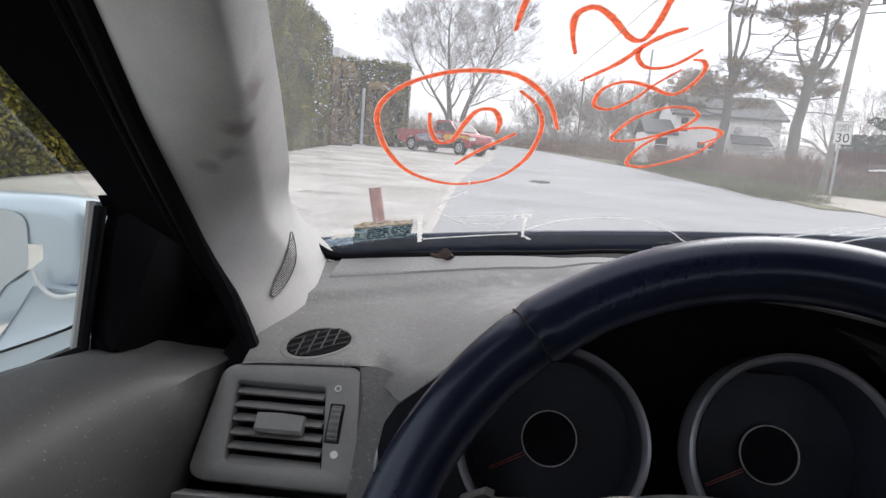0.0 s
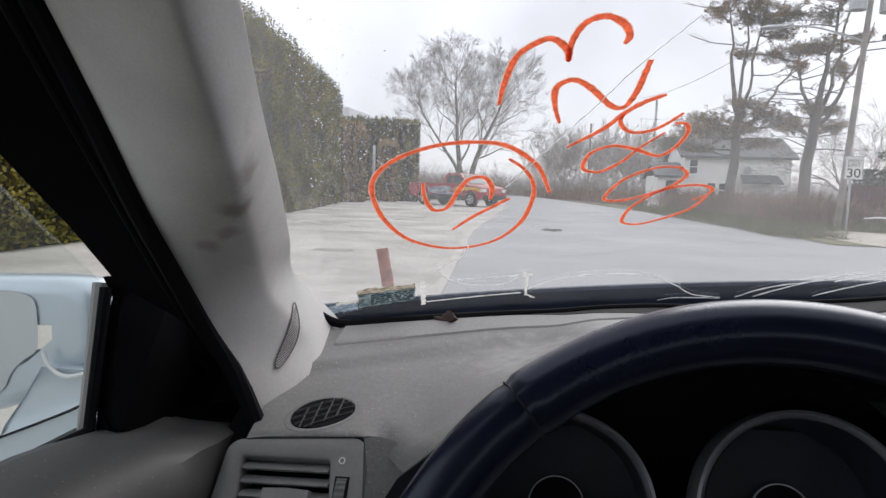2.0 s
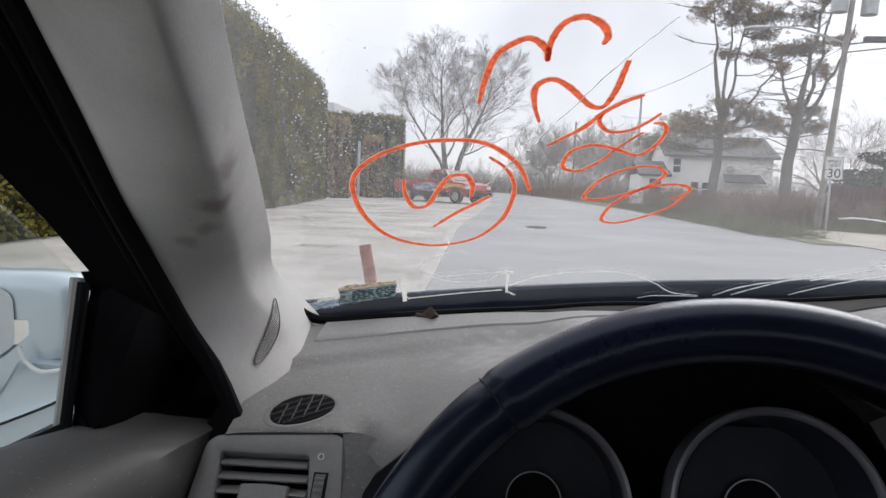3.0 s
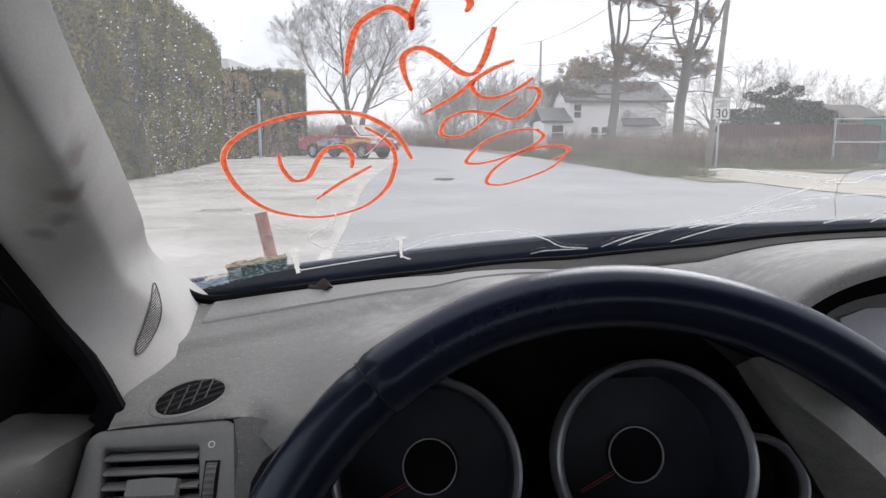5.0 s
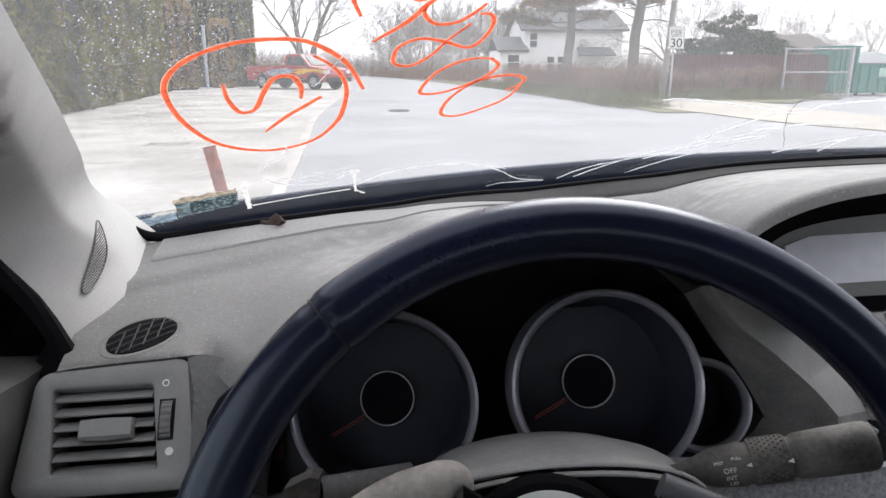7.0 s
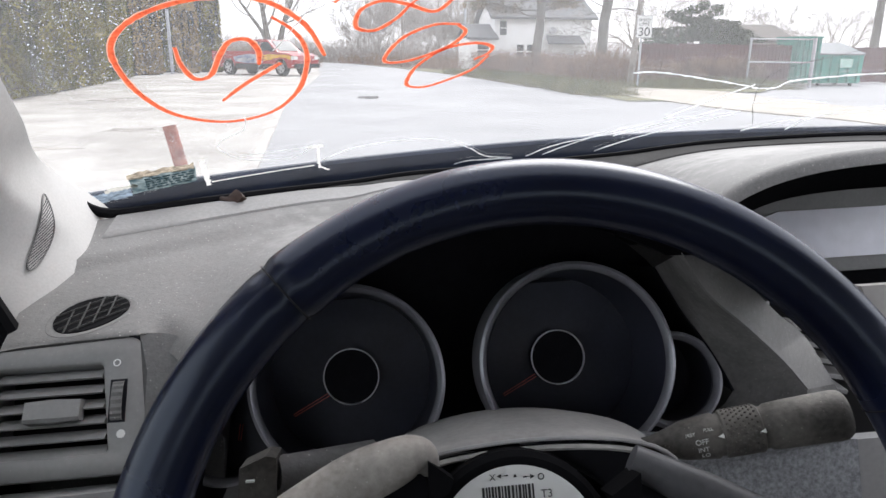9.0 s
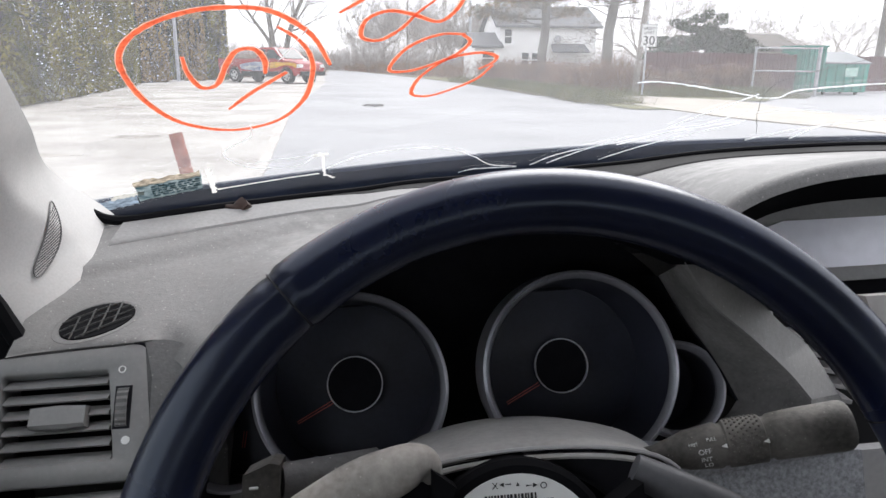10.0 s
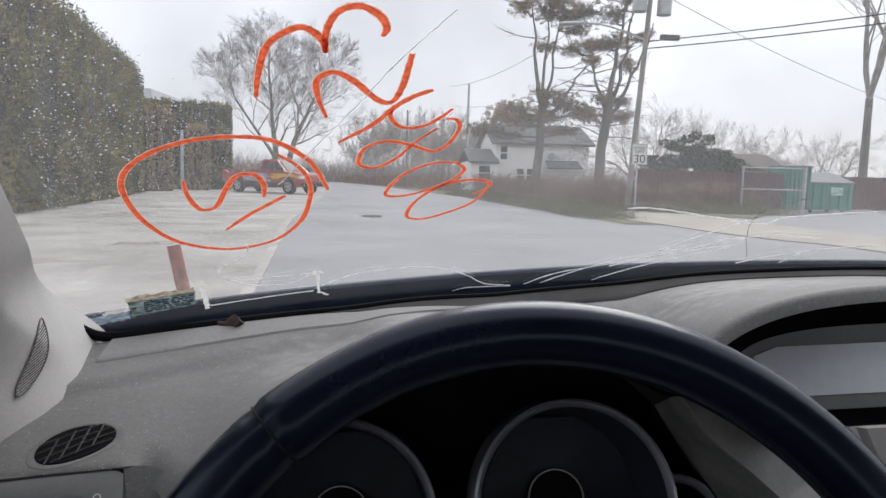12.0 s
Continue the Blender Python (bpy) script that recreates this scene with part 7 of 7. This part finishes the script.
def make_pole():
    b, top = Vector((9.42, 25.2, 0)), Vector((9.88, 25.05, 8.4))
    t = thing("utility_pole", b, "weathered wooden utility pole with a street lamp arm", "utility pole")
    bm = B()
    cyl(bm, b - Vector((0, 0, 0.1)), top, 0.115, 0.085, 14)
    part("shaft", bm, POLEWOOD, t, "weathered wooden shaft", smooth=True)
    at = lambda z: b.lerp(top, z / 8.4)  # noqa: E731
    bm = B()
    a = at(8.0)
    box(bm, (-1.5, -0.16, -0.06), (1.6, -0.06, 0.06), Matrix.Translation(a) @ Matrix.Rotation(radians(4), 4, "Y"))
    part("crossarm", bm, POLEWOOD, t, "wooden crossarm", bevel=0.01)
    for x, dz in ((-0.46, -0.80), (0.46, -0.88)):
        bm = B()
        c = at(8.0) + Vector((x, -0.12, dz))
        cyl(bm, c, c + Vector((0.02, 0, 0.60)), 0.255, 0.255, 20)
        tr = part("transformer", bm, GALV, t, "grey transformer can", bevel=0.02)
        bm = B()
        for q in (-0.08, 0.08):
            cyl(bm, c + Vector((q, 0, 0.60)), c + Vector((q, 0, 0.74)), 0.03, 0.02, 8)
        part("bushing", bm, POLEWOOD, tr)
    bm = B()
    for x in (-1.4, -0.7, 0.7, 1.5):
        c = at(8.05) + Vector((x, -0.1, 0.05 - 0.07 * x))
        cyl(bm, c, c + Vector((0, 0, 0.16)), 0.035, 0.05, 8)
    part("insulator", bm, GALV, t)
    bm = B()
    r0, r1 = at(6.25), Vector((7.45, 26.0, 6.95))
    tube(bm, spline([r0, r0.lerp(r1, 0.5) + Vector((0, 0, 0.15)), r0.lerp(r1, 0.8) + Vector((0, 0, 0.10)), r1], 6), 0.035, seg=8)
    arm = part("lamp_arm", bm, GALV, t, "bent steel lamp arm", smooth=True)
    bm = B()
    d = (r1 - r0).normalized()
    mm = Matrix.Translation(r1) @ Matrix((Vector((d.x, d.y, 0)).normalized(), Vector((-d.y, d.x, 0)).normalized(), Vector((0, 0, 1)))).transposed().to_4x4()
    loft(bm, [[mm @ Vector((x, w * math.cos(q), hgt * math.sin(q) - 0.02)) for q in (2 * math.pi * j / 14 for j in range(14))] for x, w, hgt in ((-0.1, 0.05, 0.05), (0.1, 0.12, 0.08), (0.45, 0.15, 0.08), (0.68, 0.10, 0.05))], closed=True, caps=True)
    part("lamp_head", bm, GALV, arm, "grey cobra lamp head", smooth=True)
    bm = B()
    c = at(6.3) + Vector((0.85, -0.1, 0.05))
    box(bm, (-0.34, -0.1, -0.09), (0.34, 0.1, 0.09), Matrix.Translation(c))
    part("cable_box", bm, BLACK, t, "black cable splice box", bevel=0.03)
    # speed sign in front of the pole
    s = thing("speed_sign", (9.55, 24.7, 0), "white 30 speed limit sign on a steel post", "road sign")
    bm = B()
    box(bm, (9.52, 24.72, 0.0), (9.58, 24.77, 2.6))
    part("post", bm, GALV, s)
    n = Vector((-0.30, -0.954, 0)).normalized()
    rt = Vector((0.954, -0.30, 0)).normalized()
    c = Vector((9.60, 24.66, 2.12))
    S = lambda u, v, q=0.0: c + rt * u + Vector((0, 0, v)) + n * q  # noqa: E731
    bm = B()
    plate(bm, [S(-0.27, -0.38), S(0.27, -0.38), S(0.27, 0.38), S(-0.27, 0.38)], n, 0.006)
    pn = part("panel", bm, SIGNWHITE, s, "white sign panel", bevel=0.002)
    bm = B()
    for u0, u1, v0, v1 in ((-0.255, 0.255, 0.355, 0.365), (-0.255, 0.255, -0.365, -0.355), (-0.255, -0.245, -0.365, 0.365), (0.245, 0.255, -0.365, 0.365)):
        plate(bm, [S(u0, v0, 0.004), S(u1, v0, 0.004), S(u1, v1, 0.004), S(u0, v1, 0.004)], n, 0.003)
    part("border", bm, SIGNBLACK, pn)
    turn = Matrix((rt, Vector((0, 0, 1)), n)).transposed().to_4x4()
    for txt, v, size in (("30", -0.31, 0.42), ("SPEED", 0.17, 0.15), ("LIMIT", 0.04, 0.15)):
        letters("sign_text", txt, size, Matrix.Translation(S(0, v, 0.005)) @ turn, SIGNBLACK, pn, "CENTER")
    # cables
    for k, (p, q, sag) in enumerate((((9.78, 25.1, 6.2), (30, 8.5, 8.4), 0.5), ((9.78, 25.1, 5.95), (30, 8.3, 8.0), 0.5), ((9.85, 25.1, 8.1), (38, 44, 6.0), 0.5), ((9.2, 25.2, 8.1), (6.4, 60, 8.8), 0.8), ((9.7, 25.2, 6.1), (6.4, 60, 7.2), 0.9))):
        p, q = Vector(p), Vector(q)
        bm = B()
        tube(bm, [p.lerp(q, i / 24) - Vector((0, 0, sag * 4 * (i / 24) * (1 - i / 24))) for i in range(25)], 0.022 if k < 2 else 0.012, seg=5)
        single("overhead_cable", bm, CABLE, "black sagging overhead cable between poles", "cable", "overhead cables", base=tuple(p))
    for x, y, h, r in ((7.9, 59.5, 9.0, 0.13), (3.05, 66, 7.2, 0.12)):
        u = thing("utility_pole", (x, y, 0), "distant thin utility pole", "utility pole", "far poles")
        bm = B()
        cyl(bm, (x, y, 0), (x, y, h), r, r * 0.7, 10)
        part("shaft", bm, GALV if x > 5 else POLEWOOD, u, smooth=True)


def make_right_side():
    # red slat fence
    for a, b in ((Vector((10.6, 27.4, 0)), Vector((17.3, 27.95, 0))), (Vector((20.6, 31.2, 0)), Vector((31.0, 31.9, 0)))):
        f = thing("red_fence", a, "dark red wooden slat fence", "fence", "red fences")
        d = (b - a).normalized()
        turn = Matrix.Rotation(math.atan2(d.y, d.x), 4, "Z")
        bm = B()
        box(bm, (0, -0.012, 0.05), (0.145, 0.012, 1.62))
        bm.transform(turn)
        first = part("slat", bm, FENCERED, f)
        first.data.transform(Matrix.Translation(BASE[f.name]))
        for k in range(int((b - a).length / 0.16)):
            o = first if k == 0 else first.copy()
            if k:
                scene.collection.objects.link(o)
            o.location = d * 0.16 * k + Vector((0, 0, rnd(-0.03, 0.03)))
        for z in (0.4, 1.3):
            bm = B()
            box(bm, (0, 0, -0.04), ((b - a).length, 0.04, 0.04), Matrix.Translation(a + Vector((0, 0.03, z))) @ turn)
            part("rail", bm, FENCERED, f)
    # wire gate
    g = thing("chain_link_gate", (15.0, 26.4, 0), "galvanised chain link gate frame", "gate")
    p0, p1 = Vector((14.5, 26.3, 0)), Vector((16.9, 26.0, 0))
    for p in (p0, p1):
        bm = B()
        cyl(bm, p, p + Vector((0, 0, 1.85)), 0.04 if p is p0 else 0.07, None, 10)
        part("post", bm, GALV, g, smooth=True)
    for z in (0.12, 0.95, 1.8):
        bm = B()
        cyl(bm, p0 + Vector((0, 0, z)), p1 + Vector((0, 0, z)), 0.025, None, 8)
        part("rail", bm, GALV, g, smooth=True)
    bm = B()
    e = (p1 - p0)
    for s in (-1, 1):
        k = -1.8
        while k < e.length:
            q = [(k, 0.12), (k + 1.68, 1.8)] if s > 0 else [(k, 1.8), (k + 1.68, 0.12)]
            (u0, z0), (u1, z1) = q
            c0, c1 = max(0, (0 - u0) / (u1 - u0)), min(1, (e.length - u0) / (u1 - u0))
            if c1 > c0:
                P2 = lambda c: p0 + e.normalized() * (u0 + (u1 - u0) * c) + Vector((0, 0, z0 + (z1 - z0) * c))  # noqa: E731
                tube(bm, [P2(c0), P2(c1)], 0.003, seg=3)
            k += 0.12
    part("wire_mesh", bm, GALV, g, "diamond wire mesh")
    # dumpsters
    for x, y, w, h, lid, lab in ((17.70, 28.3, 1.0, 1.9, 0.0, "tall dark green metal container"), (19.35, 28.6, 2.0, 1.25, 0.45, "green dumpster with a sloping lid")):
        t = thing("dumpster", (x, y, 0), lab, "dumpster", "green containers")
        bm = B()
        prof = [(-0.7, 0.12), (0.7, 0.12), (0.8, h + lid), (-0.75, h)]
        loft(bm, [[Vector((x + s * w / 2, y + q, z)) for q, z in prof] for s in (-1, 1)], closed=True, caps=True)
        part("body", bm, DUMP, t, "green painted steel", bevel=0.02)
        bm = B()
        for k in range(5):
            u = x - w / 2 + w * (k + 0.5) / 5
            box(bm, (u - 0.04, y - 0.83, 0.15), (u + 0.04, y - 0.72, h - 0.05))
        part("rib", bm, DUMP, t)
        bm = B()
        loft(bm, [[Vector((x + s * (w / 2 + 0.03), y + q, z)) for q, z in ((-0.82, h), (0.84, h + lid), (0.84, h + lid + 0.05), (-0.82, h + 0.05))] for s in (-1, 1)], closed=True, caps=True)
        part("lid", bm, DUMP if lid == 0 else mat("grey_lid", (0.12, 0.14, 0.15), 0.6), t, "hinged lid")
        bm = B()
        for sx in (-1, 1):
            cyl(bm, (x + sx * w * 0.36 - 0.04, y - 0.5, 0.07), (x + sx * w * 0.36 + 0.04, y - 0.5, 0.07), 0.07, None, 10)
            cyl(bm, (x + sx * w * 0.36 - 0.04, y + 0.5, 0.07), (x + sx * w * 0.36 + 0.04, y + 0.5, 0.07), 0.07, None, 10)
        part("caster", bm, RUBBER, t)
        if lid:
            bm = B()
            plate(bm, [(x - 0.1, y - 0.86, 0.75), (x + 0.45, y - 0.86, 0.75), (x + 0.45, y - 0.86, 1.1), (x - 0.1, y - 0.86, 1.1)], (0, -1, 0), 0.006)
            part("panel_label", bm, mat("pale_green_label", (0.3, 0.5, 0.42), 0.6), t, "pale green label")
    # dark yew behind the fence
    random.seed(21)
    y = thing("yew_shrub", (14.2, 30, 0), "large dark green spreading evergreen shrub", "shrub")
    bm = B()
    for k in range(14):
        a = rnd(0, 6.28)
        tube(bm, [(14.2, 30, 0), (14.2 + 0.7 * math.cos(a), 30 + 0.5 * math.sin(a), 1.2), (14.2 + rnd(1.0, 1.9) * math.cos(a), 30 + math.sin(a), rnd(1.7, 2.6))], [0.09, 0.05, 0.015], seg=5)
    part("stems", bm, BARK, y)
    bm = B()
    for k in range(130):
        u = rnd(-2.4, 2.4)
        zt = 3.0 - 0.32 * abs(u) ** 1.4 + rnd(-0.55, 0.5)
        clump(bm, (14.2 + u, 30 + rnd(-0.8, 0.8), rnd(0.5, 1) * zt), rnd(0.2, 0.5), 0.4, rnd(0.10, 0.24), 120, 0.065)
    part("foliage", bm, YEW, y, "dark green foliage")


make_ground()
random.seed(5)
hedge("tall_hedge", [(-7.7, 3.0), (-8.2, 9), (-8.8, 15), (-9.5, 21.5), (-10.7, 28.5), (-11.8, 34.8)], 1.7, 5.55, "tall clipped green arborvitae hedge, browned in places", 170000, 0.052, ragged=0.6)
hedge("far_hedge", [(-13.6, 43.2), (-11.2, 43.9), (-8.9, 44.6)], 1.6, 5.0, "dark clipped hedge behind the pickup truck", 26000, 0.07)
hedge("browned_shrub", [(-11.9, 37.0), (-11.0, 38.4)], 1.2, 4.2, "browned shrub at the end of the hedge", 9000, 0.07, BROWNED)
hedge("browned_shrub", [(-10.7, 41.6), (-9.6, 41.9)], 1.1, 3.5, "browned shrub at the end of the hedge", 7000, 0.07, BROWNED)
hp = thing("steel_post", (-10.5, 39.7, 0), "thin galvanised steel post by the hedge", "post")
bm = B()
cyl(bm, (-10.5, 39.7, 0), (-10.5, 39.7, 3.3), 0.085, 0.085, 12)
part("pipe", bm, GALV, hp, smooth=True)
make_truck()
make_houses()
make_pole()
make_right_side()
street_tree(-7.0, 54.5)
bare_tree(27.0, 36.3, 20.0, 0.21, "tall bare trees beyond the fence", 11, 6, 0.6, 1.2, 0.30, limbs=4, out=0.34)
bare_tree(28.3, 35.4, 18.0, 0.17, "tall bare trees beyond the fence", 12, 6, 0.6, 1.2, 0.34, limbs=4, out=0.34)
for k, (x, y, h) in enumerate(((25, 60, 6.6), (30, 61, 7.2), (35, 60, 6.8), (16.4, 42, 6.4), (33, 48, 5.6))):
    bare_tree(x, y, h, 0.14, "distant bare winter tree", 40 + k, 6, 0.95, 0.1, 0.16, "far trees", 5, 0.9, 0.006)
for k in range(15):
    random.seed(70 + k)
    x = -1.2 + 0.95 * k + rnd(-0.6, 0.6)
    y = 84 + rnd(-8, 10) - 1.2 * k
    bare_tree(x, y, (5.2 + 3.4 * math.exp(-(((x - 3) / 3.5) ** 2))) * rnd(0.85, 1.15), 0.13, "hazy bare trees at the end of the street", 80 + k, 5, 0.85, 0.8, 0.10, "street end trees", 4, 0.7, 0.02)
pine(8.25, 35.1, 10.6, 0.23, "tall pine with rusty needle clumps on parallel stems", 31, (0.16, 4.9), [(-0.45, 0.1, 9.8), (0.3, -0.3, 10.2), (1.05, 0.3, 9.9), (2.5, 0, 7.4)], [
    (-1.0, 9.6, 0.58, 0.38), (-0.2, 10.35, 0.6, 0.42), (0.75, 10.2, 0.7, 0.45), (0.4, 9.5, 0.8, 0.45), (1.15, 9.3, 0.8, 0.45), (2.15, 9.5, 0.75, 0.38), (1.85, 8.7, 0.7, 0.34), (0.2, 7.75, 0.5, 0.2), (1.8, 7.8, 0.7, 0.28), (2.75, 7.9, 0.65, 0.25),
    (1.3, 4.9, 0.95, 0.4), (2.5, 4.6, 0.7, 0.32), (-0.85, 4.15, 1.1, 0.5), (-2.0, 4.1, 0.8, 0.38), (1.2, 3.6, 0.8, 0.25), (-1.3, 4.7, 0.8, 0.34), (-2.9, 3.6, 0.75, 0.32), (-1.5, 3.35, 0.7, 0.24), (0.3, 5.3, 0.7, 0.32), (0.4, 4.3, 0.9, 0.32)], 14)
pine(11.2, 34.3, 11.2, 0.26, "tall pine leaning over the fence with bare limbs", 32, (0.42, 5.3), [(1.05, 0, 10.6), (1.75, 0.3, 10.8), (-0.7, -0.2, 7.3), (2.6, 0.1, 9.0)], [
    (0.55, 9.3, 0.65, 0.28), (0.75, 8.0, 0.9, 0.32), (-0.6, 7.0, 0.34, 0.22), (0.05, 7.9, 0.55, 0.22), (1.45, 7.0, 0.42, 0.42), (1.1, 5.1, 0.45, 0.18), (0.1, 5.2, 0.45, 0.22), (2.2, 8.4, 0.45, 0.18), (1.0, 10.1, 0.6, 0.4), (1.2, 4.4, 0.6, 0.25), (-0.7, 4.3, 0.6, 0.3)], 34)
brush_row("roadside_brush", [(9.6, 27.5), (9.3, 32), (8.4, 38), (7.6, 45)], 2.4, 1.65, 4200, "tangled brown dead brush beside the street", 51)
brush_row("fence_brush", [(9.9, 26.4), (12.0, 26.7), (13.6, 26.9), (15.2, 27.1)], 0.9, 1.55, 1500, "brown brambles along the red fence", 52)
brush_row("verge_grass", [(6.9, 20.0), (6.8, 24), (6.9, 29), (6.2, 36), (5.4, 44)], 1.8, 0.17, 2600, "short winter grass tufts beside the street", 56, 0.010, GRASS)
brush_row("lawn_grass", [(10.2, 26.0), (12.2, 25.0), (14.6, 25.6)], 2.6, 0.15, 2000, "short patchy grass before the fence", 57, 0.010, GRASS)
brush_row("street_end_brush", [(7.6, 47), (5.4, 62), (1.5, 78), (-3, 92)], 4, 1.8, 1500, "brown brush at the end of the street", 53)
brush_row("far_woods", [(-34, 78), (-16, 88), (-4, 100), (12, 104), (30, 92), (52, 74)], 7, 4.6, 5200, "hazy bare woods and scrub on the horizon", 54, 0.035, TWIG)
brush_row("scrub_by_tree", [(-12.5, 50), (-8, 53), (-5.0, 60)], 2.5, 2.4, 900, "brown scrub under the bare street tree", 55, 0.02)
